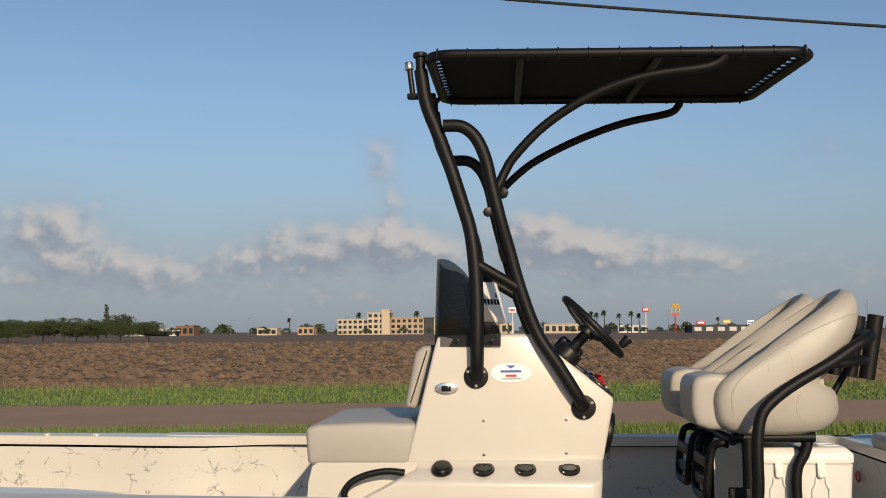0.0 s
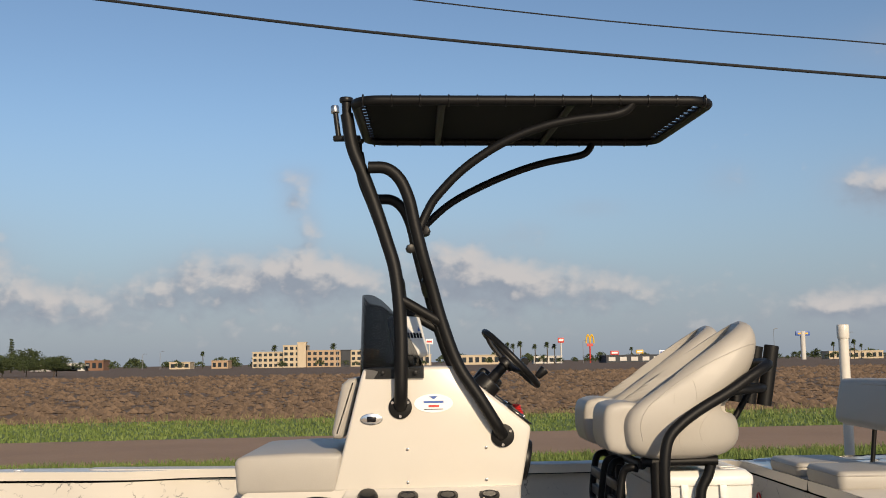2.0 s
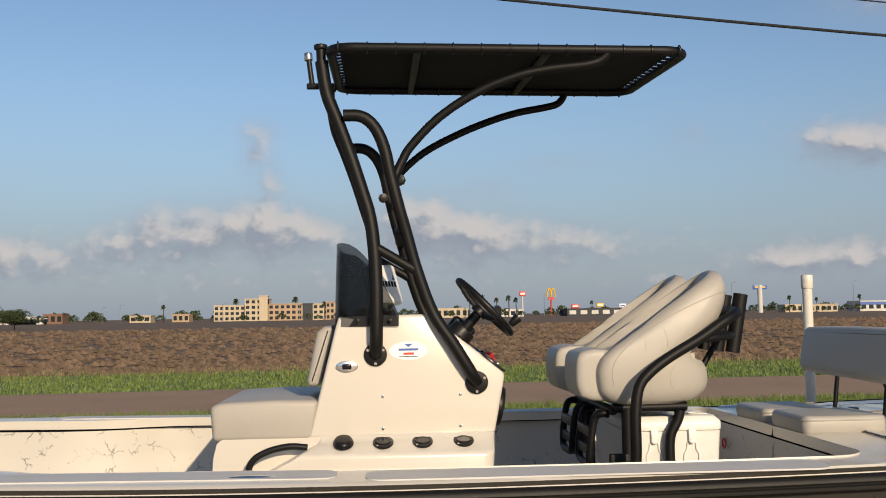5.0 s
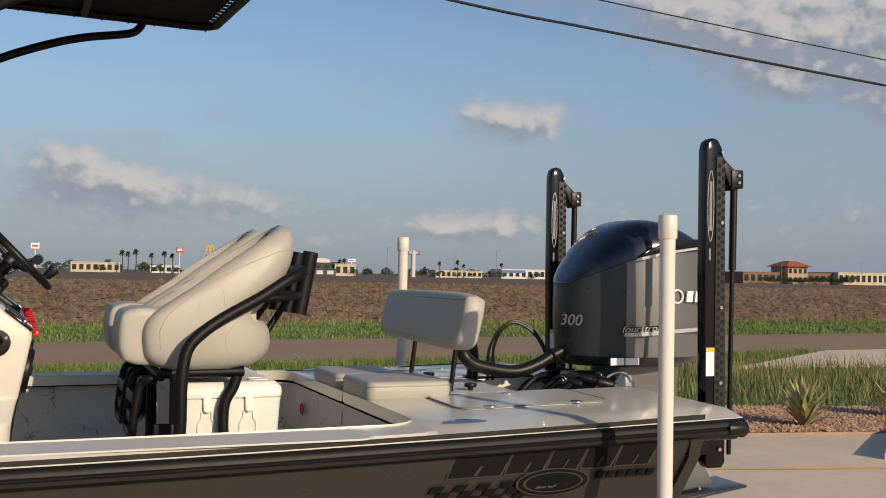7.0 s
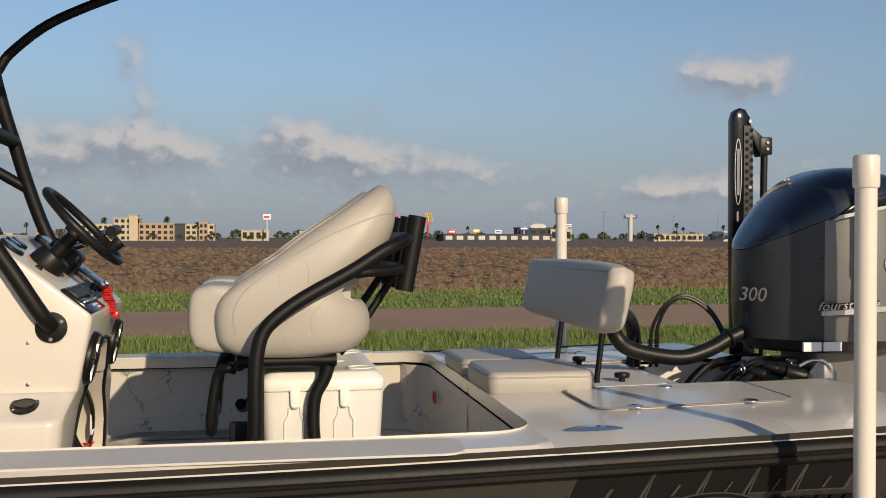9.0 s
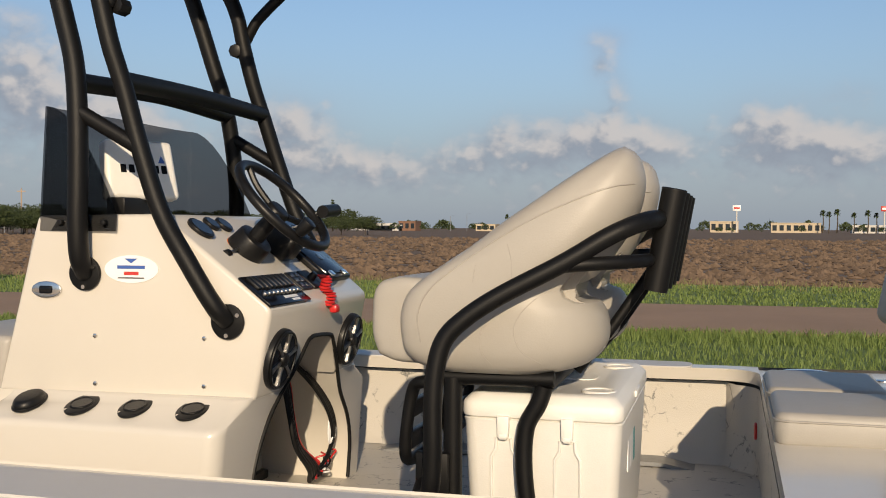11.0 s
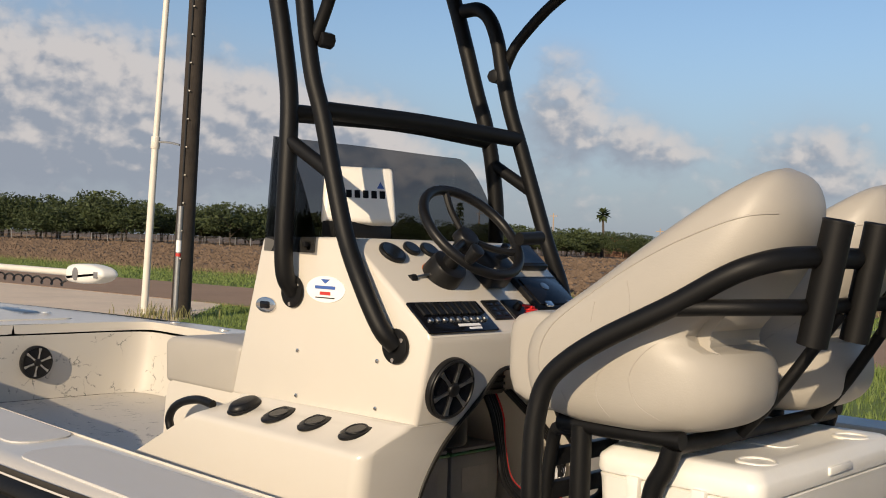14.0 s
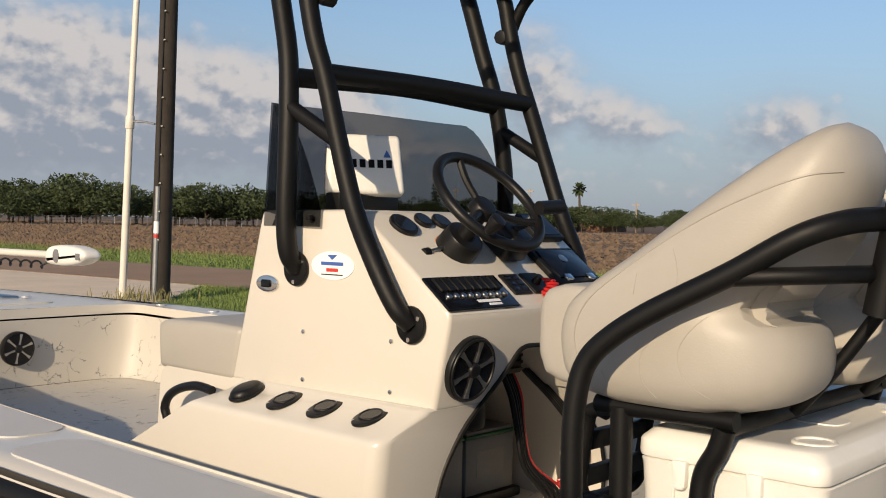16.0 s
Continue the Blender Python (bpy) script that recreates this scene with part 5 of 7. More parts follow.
# hatches with latches; the grey frame line paints their thin edge shadow
for y0, y1 in ((-0.32, 0.055), (2 * C - 0.055, 2 * C + 0.32)):
    h = plate_on_deck(2.05, 2.70, y0, y1, 0.05, GEL, "hatch", "flush white deck hatch", h=0.007)
    out = [Vector((x, y, deck_z(x, y) + 0.006)) for x, y, _ in rrect(2.045, 2.705, y0 - 0.005, y1 + 0.005, 0, 0.05)]
    part("gutter", tube(out, 0.0032, 6, smooth=False, closed=True), GREYMARK, h, "grey line drawn for the thin shadow round the hatch")
    for x in (2.17, 2.55):
        e = y0 if y0 < C else y1
        part("latch", cyl((x, e, deck_z(x, e) + 0.005), (x, e, deck_z(x, e) + 0.012), 0.026, seg=18, bevel=0.003), CHROME, h, "round chrome hatch latch")
    part("latch", cyl((2.40, (y0 + y1) / 2 + 0.14, deck_z(2.4, 0.1) + 0.005), (2.40, (y0 + y1) / 2 + 0.14, deck_z(2.4, 0.1) + 0.012), 0.024, seg=18, bevel=0.003), CHROME, h)
for x, y, L_ in ((-3.45, C + 0.2, 0.30), (-3.35, C - 0.3, 0.30)):
    h = plate_on_deck(x - 0.42, x + 0.42, y - 0.22, y + 0.22, 0.05, GEL, "hatch", h=0.006)
    for dx in (-0.2, 0.2):
        part("latch", cyl((x + dx, y + 0.16, deck_z(x, y) + 0.004), (x + dx, y + 0.16, deck_z(x, y) + 0.011), 0.026, seg=18, bevel=0.003), SATIN, h)
for x, y in ((-2.35, C + 0.94), (-2.75, C + 0.88), (-2.1, C + 0.98)):
    part("deck_fitting", cyl((x, y, deck_z(x, y)), (x, y, deck_z(x, y) + 0.006), 0.028, seg=18, bevel=0.002), SATIN, boat)


def cleat(x, y):
    z = deck_z(x, y)
    prof = [(-0.085, 0.004), (-0.05, 0.009), (0, 0.011), (0.05, 0.009), (0.085, 0.004)]
    rows = []
    for a, hgt in prof:
        wd = 0.018 * (1 - (abs(a) / 0.09) ** 2) + 0.004
        rows.append([(x + a, y - wd, z), (x + a, y - wd * 0.6, z + hgt), (x + a, y + wd * 0.6, z + hgt), (x + a, y + wd, z)])
    part("cleat", loft(rows), CHROME, boat, "polished pop-up cleat")


for x, y in ((-0.455, -0.715), (1.948, -0.585), (-0.455, 2 * C + 0.715), (1.948, 2 * C + 0.585)):
    cleat(x, y)
speaker((X_FORE + 0.022, 0.525, 0.860), (1, 0, 0), 0.086, boat)
pull = part("pull_ring", torus((1.772, 1.05, 0.86), (1, 0, 0), 0.024, 0.005, 20, 8), REDPL, boat, "red courtesy light ring")

# hull graphics: plain slanted bars in the maker's colours


def hull_plate(pts, mtl, name, off=0.0, parent=boat):
    bm = bmesh.new()

    def put(x, z, o):
        b = beam(x)
        y = C - b + 0.01 - 0.02 + 0.022 * (z < 0.88) * 0 - o
        t_ = max(0, min(1, (sheer(x) - 0.12 - z) / 0.33))
        return (x, C - (b - 0.01 - 0.055 * b * t_) - 0.003 - o, z)
    A = [bm.verts.new(put(x, z, off)) for x, z in pts]
    bm.faces.new(A)
    r = bmesh.ops.extrude_face_region(bm, geom=bm.faces[:])
    bmesh.ops.translate(bm, vec=(0, 0.004, 0), verts=[v for v in r["geom"] if isinstance(v, bmesh.types.BMVert)])
    return part(name, bm, mtl, parent, smooth=False)


x = 1.825
for wdt in (0.20, 0.14, 0.12, 0.12, 0.14):
    z0, z1 = 0.850 + 0.010 * (x - 1.8), 0.940 + 0.010 * (x - 1.8)
    hull_plate([(x - 0.012, z0 - 0.005), (x + wdt + 0.002, z0 - 0.005), (x + wdt + 0.058, z1), (x + 0.030, z1)], GREYDEC, "hull_mark", 0.001)
    hull_plate([(x - 0.004, z0), (x + wdt - 0.006, z0), (x + wdt + 0.048, z1 - 0.003), (x + 0.036, z1 - 0.003)], DARKDEC, "hull_mark", 0.003)
    hull_plate([(x + wdt * 0.46, z0 + 0.004), (x + wdt * 0.52, z0 + 0.004), (x + wdt * 0.52 + 0.022, z0 + 0.036), (x + wdt * 0.46 + 0.022, z0 + 0.036)], GREYDEC, "hull_mark", 0.005)
    x += wdt + 0.022
n = 28


def oval(cx, cz, a, b):
    return [(cx + a * math.cos(2 * math.pi * k / n), cz + b * math.sin(2 * math.pi * k / n)) for k in range(n)]


for a, b, m_, o in ((0.150, 0.050, GREYDEC, 0.0045), (0.142, 0.046, DARKDEC, 0.0055), (0.122, 0.037, GREYDEC, 0.0070), (0.112, 0.033, DARKDEC, 0.0080)):
    hull_plate(oval(2.235, 0.812, a, b), m_, "hull_mark", o)
words("25+", 0.062, Matrix.Translation((2.235, C - beam(2.235) + 0.022, 0.811)) @ pose(0, 0, 0, 84, 0, 2), GREYDEC, boat, "hull_numerals", shear=0.25, squash=1.6, depth=0.004)
for k in range(6):
    x = 2.410 + 0.043 * k
    hull_plate([(x, 0.812), (x + 0.028, 0.812), (x + 0.042, 0.838), (x + 0.014, 0.838)], DARKDEC, "hull_mark", 0.002)
for i in range(9):
    for j in range(3):
        if (i + j) % 2 == 0:
            x, z = 1.71 + 0.045 * i + 0.02 * j, 0.758 + 0.022 * j
            hull_plate([(x, z), (x + 0.045, z), (x + 0.065, z + 0.022), (x + 0.020, z + 0.022)], DARKDEC, "hull_mark", 0.002)

# ---- aft deck cushions and folding backrest ----


def flat_cushion(x0, x1, y0, y1, z0, z1, label):
    cu = thing("deck_cushion", label, "cushion", ((x0 + x1) / 2, (y0 + y1) / 2, z0), group="aft deck cushions")
    out = [(x, y) for x, y, _ in rrect(x0, x1, y0, y1, 0, 0.035)]
    part("pad", pillow(out, z0, z1, 0.020, axis="z", n=4, bulge=0.004), VINYL, cu)
    part("piping", tube([Vector((x, y, z1 - 0.019)) for x, y in inset2(out, -0.001)], 0.003, 6, smooth=False, closed=True), VINYL2, cu)


flat_cushion(1.790, 2.165, 0.045, 0.43, 1.012, 1.094, "light grey vinyl cushion lying on the aft deck")
flat_cushion(1.790, 2.110, 0.52, 0.92, 1.012, 1.084, "light grey vinyl cushion, partly shaded, on the aft deck")
br = thing("folding_backrest", "light grey padded backrest on two black posts", "backrest", (2.25, C, 1.01))
out = [(y, z) for y, z in outline2([(-0.02, 1.245), (0.10, 1.225), (0.41, 1.232), (0.80, 1.240), (0.930, 1.248), (0.955, 1.32), (0.950, 1.445), (0.85, 1.462), (0.41, 1.466), (0.03, 1.458), (-0.035, 1.43), (-0.04, 1.33)], 4)]
bm = pillow(out, 2.175, 2.270, 0.028, axis="x", n=4, bulge=0.006)
bm = rot_about(bm, (2.22, C, 1.24), "Y", 12)
for v in bm.verts:
    v.co.y = -0.035 + (v.co.y + 0.04) * 0.92
    v.co.x -= 0.028 + 0.05 * v.co.y
part("pad", bm, VINYL, br)
for y in (0.205, 0.715):
    part("post", tube([(2.245, y, 1.24), (2.228, y, 1.10), (2.222, y, 1.030), (2.255, y, 1.018), (2.36, y, 1.018)], 0.011, 10), BLACKTUBE, br)
    kb = part("lock_knob", cyl((2.315, y + 0.0, 1.012), (2.315, y, 1.045), 0.012, seg=12), BLACKPL, br)
    part("knob_head", cyl((2.315, y, 1.045), (2.315, y, 1.064), 0.028, seg=10, bevel=0.005), BLACKPL, kb)
    part("knob_base", cyl((2.315, y, 1.008), (2.315, y, 1.020), 0.034, seg=18, bevel=0.003), BLACKPL, kb)

# ---- outboard ----
outb = thing("outboard_motor", "large blue and grey four-stroke outboard on the transom", "outboard motor", (3.2, C, 0.9))


def hull_ring(x0, x1, hw, z, p=2.6, q=2.6, n=44, front=0.55):
    """Plan outline of the cowling at height z: blunt in front, round behind."""
    out = []
    cx, a = (x0 + x1) / 2, (x1 - x0) / 2
    for k in range(n):
        t_ = 2 * math.pi * k / n
        c, s = math.cos(t_), math.sin(t_)
        px = math.copysign(abs(c) ** (2 / p), c)
        py = math.copysign(abs(s) ** (2 / q), s)
        taper = 1 - 0.36 * max(0, -px) ** 1.6 - 0.12 * max(0, px) ** 2
        out.append((cx + a * px, C + hw * py * taper, z))
    return out


def cowl(levels):
    return loft([hull_ring(x0, x1, hw, z, p, p) for z, x0, x1, hw, p in levels])


part("lower_cowling", cowl([(1.120, 2.95, 3.50, 0.24, 2.4), (1.140, 2.917, 3.60, 0.275, 2.5), (1.172, 2.902, 3.635, 0.290, 2.6)]), ENGDARK, outb, "dark lower cowling")
RING = hull_ring(2.884, 3.648, 0.306, 0.0, 2.7, 2.7, 56)


def seam_z(x):
    return 1.475 + 0.16 * min(1, max(0, (x - 2.85) / 0.30)) ** 0.8 + 0.06 * max(0, (x - 3.15) / 0.5)


def crown_z(x):
    return interp(x, [(2.85, 1.495), (2.92, 1.60), (3.02, 1.715), (3.14, 1.795), (3.26, 1.823), (3.40, 1.800), (3.54, 1.745), (3.65, 1.69)])


rings = []
for k in range(9):
    u = k / 8
    rings.append([(3.25 + (x - 3.25) * q, C + (y - C) * q, 1.170 + (seam_z(x) - 1.170) * u) for x, y, _ in RING for q in [0.972 + 0.028 * math.sin(math.pi * min(1, u * 1.1) * 0.75)]])


def cowl_faces(front):
    """The cowling skin, split by facing into its front, coloured as shaded, and its lighter flanks and rear."""
    bm = loft(rings)
    bmesh.ops.recalc_face_normals(bm, faces=bm.faces)
    gone = [f for f in bm.faces if (f.normal.x < -0.42) != front]
    bmesh.ops.delete(bm, geom=gone, context="FACES")
    return bm


part("side_cowling", cowl_faces(False), ENGGREY, outb, "metallic grey side cowling", angle=50)
part("front_panel", cowl_faces(True), ENGSHADE, outb, "front of the grey cowling, coloured dark as in shade", angle=50)
rings = []
for k in range(11):
    a = math.pi / 2 * k / 10.4
    q = 0.996 * math.cos(a) ** 0.55
    ring = []
    for x, y, _ in RING:
        px, py = 3.27 + (x - 3.27) * q, C + (y - C) * q
        zb = seam_z(x) + 0.003
        ring.append((px, py, zb + max(0.0, crown_z(px) - zb) * math.sin(a) ** 0.85))
    rings.append(ring)
part("top_cowling", loft(rings), ENGBLUE, outb, "glossy dark blue top cowling", angle=50)
for s in (-1, 1):
    y = C + s * 0.300
    pr = [(3.13, 1.632), (3.30, 1.668), (3.53, 1.700), (3.53, 1.735), (3.32, 1.712), (3.20, 1.680)]
    part("air_intake", prism(pr, y - 0.012, y + 0.012, 0.003), BLACKGLOSS, outb, "dark slanted air intake")
    pr = [(3.10, 1.612), (3.30, 1.655), (3.53, 1.690), (3.53, 1.700), (3.30, 1.667), (3.13, 1.632)]
    part("intake_trim", prism(pr, y - 0.014, y + 0.014), SILVER, outb, smooth=False)
    y2 = C + s * 0.3085
    pr = [(3.06, 1.268), (3.20, 1.272), (3.55, 1.300), (3.55, 1.316), (3.20, 1.292), (3.06, 1.284)]
    part("side_stripe", prism(pr, y2 - 0.004, y2 + 0.003), SILVER, outb, smooth=False)
    part("side_band", prism([(3.05, 1.290), (3.27, 1.300), (3.29, 1.322), (3.07, 1.310)], y2 - 0.004, y2 + 0.003), BLACKGLOSS, outb, smooth=False)
for x0, x1 in ((3.0, 3.07), (3.08, 3.15)):
    part("warning_label", box(x0, x1, C - 0.2935, C - 0.284, 1.137, 1.170), WHITEDEC, outb, smooth=False)
words("fourstroke", 0.042, Matrix.Translation((3.165, C - 0.3128, 1.305)) @ pose(0, 0, 0, 90, -2.5, 0), SILVER, outb, "lettering", shear=0.3, squash=1.35)
words("300", 0.075, Matrix.Translation((2.888, C - 0.112, 1.335)) @ pose(0, 0, 0, 90, 0, -66), SILVER, outb, "horsepower_number", shear=0.2, squash=1.15)
part("badge", torus((3.345, C - 0.309, 1.455), (0, 1, 0), 0.030, 0.005, 28, 6), WHITEDEC, outb)
for k in range(4):
    x = 3.395 + 0.048 * k
    part("brand_bar", prism([(x, 1.430), (x + 0.034, 1.430), (x + 0.040, 1.482), (x + 0.006, 1.482)], C - 0.311, C - 0.300), WHITEDEC, outb, smooth=False)
part("midsection", loft([rrect(3.10, 3.52, C - 0.12, C + 0.12, 1.125, 0.06), rrect(3.16, 3.50, C - 0.10, C + 0.10, 0.80, 0.05), rrect(3.20, 3.46, C - 0.07, C + 0.07, 0.45, 0.04)]), ENGGREY, outb)
part("mount_bracket", box(3.04, 3.20, C - 0.17, C + 0.17, 0.62, 1.06, 0.02), BLACKPL, outb)
part("steering_ram", cyl((2.96, C - 0.26, 1.02), (2.96, C + 0.26, 1.02), 0.028, seg=18), BLACKPL, outb)
part("ram_rod", cyl((2.96, C - 0.33, 1.02), (2.96, C + 0.33, 1.02), 0.012, seg=14), CHROME, outb)
part("tiller_arm", box(2.92, 3.12, C - 0.05, C + 0.05, 1.045, 1.085, 0.012), GALV, outb)
part("anti_vent_plate", prism([(3.26, 0.452), (3.55, 0.470), (3.90, 0.508), (3.90, 0.496), (3.55, 0.452), (3.26, 0.434)], C - 0.13, C + 0.13, 0.004), ENGDARK, outb)
part("exhaust_housing", prism([(3.30, 0.70), (3.62, 0.66), (3.70, 0.61), (3.76, 0.505), (3.40, 0.455), (3.28, 0.45)], C - 0.055, C + 0.055, 0.02), ENGGREY, outb)
hubp = part("propeller", cyl((3.56, C, 0.30), (3.78, C, 0.315), 0.055, 0.04, seg=20, bevel=0.008), STEEL, outb, "dark stainless propeller")
for k in range(3):
    bl = cyl((0, 0.115, -0.006), (0, 0.115, 0.006), 0.085, seg=24, bevel=0.003)
    bmesh.ops.scale(bl, vec=(0.75, 1.1, 1), verts=bl.verts)
    bmesh.ops.transform(bl, matrix=Matrix.Translation((3.70, C, 0.31)) @ Matrix.Rotation(radians(90 + 120 * k), 4, "X") @ Matrix.Rotation(radians(90 - 32), 4, "Y"), verts=bl.verts)
    part("blade", bl, STEEL, hubp)
part("gearcase", loft([rrect(3.24, 3.56, C - 0.03, C + 0.03, 0.45, 0.02), rrect(3.22, 3.56, C - 0.06, C + 0.06, 0.30, 0.05), rrect(3.26, 3.55, C - 0.02, C + 0.02, 0.14, 0.015)]), ENGGREY, outb)
hose = [(2.585, 0.75, 1.005), (2.590, 0.75, 1.09), (2.580, 0.74, 1.17), (2.535, 0.68, 1.225), (2.470, 0.58, 1.243), (2.405, 0.47, 1.225), (2.388, 0.41, 1.180), (2.435, 0.40, 1.130), (2.550, 0.40, 1.100), (2.664, 0.40, 1.091), (2.769, 0.40, 1.122), (2.838, 0.40, 1.158), (2.900, 0.40, 1.185)]
part("rigging_tube", tube(hose, 0.030, 18, n=8), BLACKPL, outb, "thick black rigging hose")
part("hose_flange", torus((2.846, 0.40, 1.162), (0.92, 0, 0.39), 0.033, 0.007, 24, 8), BLACKPL, outb)
part("deck_flange", cyl((2.585, 0.75, 1.004), (2.585, 0.75, 1.018), 0.052, seg=24, bevel=0.004), BLACKPL, outb)
for k in range(2):
    d = 0.027 * k
    loop = [(2.602 + d, 0.60, 1.03), (2.604 + d, 0.60, 1.12), (2.613 + 0.8 * d, 0.60, 1.194), (2.658 + 0.5 * d, 0.59, 1.276), (2.730, 0.58, 1.318 - 0.3 * d), (2.803 - 0.2 * d, 0.57, 1.294 - 0.3 * d), (2.858 - 0.3 * d, 0.55, 1.232), (2.891 - 0.3 * d, 0.52, 1.150)]
    part("fuel_hose", tube(loop, 0.0075, 8), BLACKPL, outb)
    for j in range(7):
        part("strain_relief_ring", torus((2.6025 + d, 0.60, 1.072 + 0.011 * j), (0, 0, 1), 0.0095, 0.0035, 12, 6), BLACKPL, outb)
random.seed(5)
for k in range(9):
    y = C - 0.22 + 0.05 * k
    part("cable", tube([(2.62, C - 0.1 + 0.03 * k, 0.86), (2.78 + 0.03 * random.random(), y, 0.98 + 0.06 * random.random()), (2.90, y + 0.03, 1.03 + 0.05 * random.random()), (3.02, y, 1.08)], 0.006 if k % 2 else 0.011, 8), BLACKPL, outb)

# fittings on the steering bracket
part("clamp_plate", prism([(3.02, 1.000), (3.10, 1.095), (3.15, 1.085), (3.18, 1.040), (3.17, 0.990)], 0.188, 0.200, 0.003), GALV, outb, "grey cast clamp plate")
part("clamp_hoop", tube([(3.02, 0.19, 1.075), (3.07, 0.185, 1.098), (3.12, 0.185, 1.092), (3.155, 0.19, 1.050)], 0.007, 8), CHROME, outb)
knob = part("ram_end", cyl((2.955, 0.17, 1.060), (3.035, 0.15, 1.040), 0.026, seg=18, bevel=0.004), BLACKPL, outb)
part("ram_bolt", cyl((3.030, 0.146, 1.042), (3.030, 0.118, 1.040), 0.013, seg=10), CHROME, knob)
for x, z, r_ in ((2.835, 1.060, 0.020), (2.885, 1.080, 0.016), (2.925, 1.070, 0.022)):
    part("hose_union", cyl((x, 0.20, z), (x + 0.045, 0.17, z - 0.012), r_, seg=14, bevel=0.004), BLACKPL, outb)
for x, z in ((2.80, 1.070), (2.872, 1.050), (2.985, 1.085)):
    part("hose_clip", torus((x, 0.19, z), (1, 0, 0.2), 0.015, 0.003, 16, 6), CHROME, outb)

# ---- shallow-water anchors ----


def anchor(y, s):
    an = thing("shallow_water_anchor", "tall black hydraulic shallow-water anchor on the transom", "anchor", (3.22, y, 0.78), group="shallow-water anchors")
    prof = [(3.185, 0.765), (3.20, 0.74), (3.27, 0.74), (3.285, 0.765), (3.275, 1.55), (3.268, 2.03), (3.255, 2.10), (3.232, 2.135), (3.205, 2.142), (3.182, 2.125), (3.172, 2.09), (3.172, 1.55)]
    part("arm_housing", prism(prof, y - 0.030, y + 0.030, 0.008), BLACKGLOSS, an)
    for q in (-1, 1):
        side = part("perforated_plate", prism([(3.222, 0.86), (3.280, 0.86), (3.270, 1.55), (3.262, 2.06), (3.222, 2.06)], y + q * 0.032 - 0.003, y + q * 0.032 + 0.003), ANODISED, an, smooth=False)
        for k in range(34):
            z = 0.90 + 0.034 * k
            for c_ in range(2):
                xx = 3.236 + 0.022 * c_
                ob_ = part("hole", cyl((xx, y + q * 0.0355, z + 0.017 * c_), (xx, y + q * 0.0362, z + 0.017 * c_), 0.0098, seg=10), HOLEM, side, smooth=False)
    part("knuckle", prism([(3.26, 2.06), (3.345, 1.99), (3.350, 1.93), (3.305, 1.92), (3.28, 1.97), (3.265, 2.0)], y - 0.03, y + 0.03, 0.006), BLACKPL, an)
    part("knuckle_block", box(3.300, 3.362, y - 0.036, y + 0.036, 1.930, 2.010, 0.006), BLACKPL, an)
    for z in (1.955, 1.985):
        part("bolt", cyl((3.335, y - 0.036, z), (3.335, y - 0.043, z), 0.007, seg=10), CHROME, an)
    for z in (0.82, 1.10, 1.42, 1.78, 2.08):
        part("bolt", cyl((3.25, y - 0.034, z), (3.25, y - 0.041, z), 0.008, seg=10), CHROME, an)
    part("spike", tube([(3.338, y, 1.94), (3.330, y, 1.30), (3.325, y, 0.79)], 0.010, 10, smooth=False), BLACKPL, an)
    part("spike_sleeve", cyl((3.338, y, 1.94), (3.334, y, 1.58), 0.016, seg=14), BLACKPL, an)
    part("bracket", box(3.05, 3.20, y - 0.04, y + 0.04, 0.80, 0.93, 0.008), BLACKTUBE, an)
    part("warning_label", box(3.180, 3.222, y - 0.0325, y - 0.0298, 1.13, 1.25), WHITEDEC, an, smooth=False)
    part("label_band", box(3.180, 3.222, y - 0.0335, y - 0.0315, 1.232, 1.25), YELLOWDEC, an, smooth=False)
    part("printed_bar", box(3.190, 3.203, y - 0.0315, y - 0.0298, 1.745, 1.955), GREYMARK, an, smooth=False)
    part("printed_bar", box(3.190, 3.199, y - 0.0315, y - 0.0298, 1.62, 1.67), GREYMARK, an, smooth=False)
    ring = [(3.1965 + 0.0155 * math.cos(a), y - 0.0305, 1.85 + 0.150 * math.sin(a)) for a in [2 * math.pi * k / 32 for k in range(32)]]
    part("brand_outline", tube(ring, 0.0018, 6, smooth=False, closed=True), SILVER, an)


ANODISED = mat("dark anodised plate", (0.030, 0.031, 0.033), 0.35, 0.5, var=0.15, scale=8)
HOLEM = mat("hole seen through plate", (0.004, 0.004, 0.005), 0.9)
anchor(-0.318, -1)
anchor(2 * C + 0.262, 1)
for ob in [o for o in scene.objects if o.parent is None and o.name.split(".")[0] in ("shallow_water_anchor", "outboard_motor")]:
    ob.location.x -= 0.026

# ---- trolling motor on the bow ----
tm = thing("trolling_motor", "white bow trolling motor stowed flat on the fore deck", "trolling motor", (-3.6, 0.72, 1.1))
part("shaft", cyl((-4.35, 0.70, 1.318), (-2.84, 0.740, 1.322), 0.019, seg=14), PVC, tm, "white composite shaft")
HEAD = [(-2.885, 1.292), (-2.86, 1.277), (-2.72, 1.272), (-2.58, 1.283), (-2.515, 1.305), (-2.495, 1.330), (-2.53, 1.360), (-2.66, 1.376), (-2.82, 1.372), (-2.88, 1.350)]
hd = part("motor_head", pillow(outline2(HEAD, 4), 0.69, 0.80, 0.028), COOLER, tm, "white plastic control head")
part("head_badge", ellipse_plate(-2.76, 1.322, 0.030, 0.034, 0.6905, 0.004, bevel=0.001), GREYMARK, hd, "oval grey pressed mark")
part("display", box(-2.565, -2.525, 0.6885, 0.692, 1.308, 1.340, 0.001), GREYMARK, hd)
wav = []
for k in range(120):
    wav.append((-4.3 + 1.40 * k / 119, 0.70 + 0.014 * math.sin(k * 0.62), 1.270 + 0.018 * math.cos(k * 0.62)))
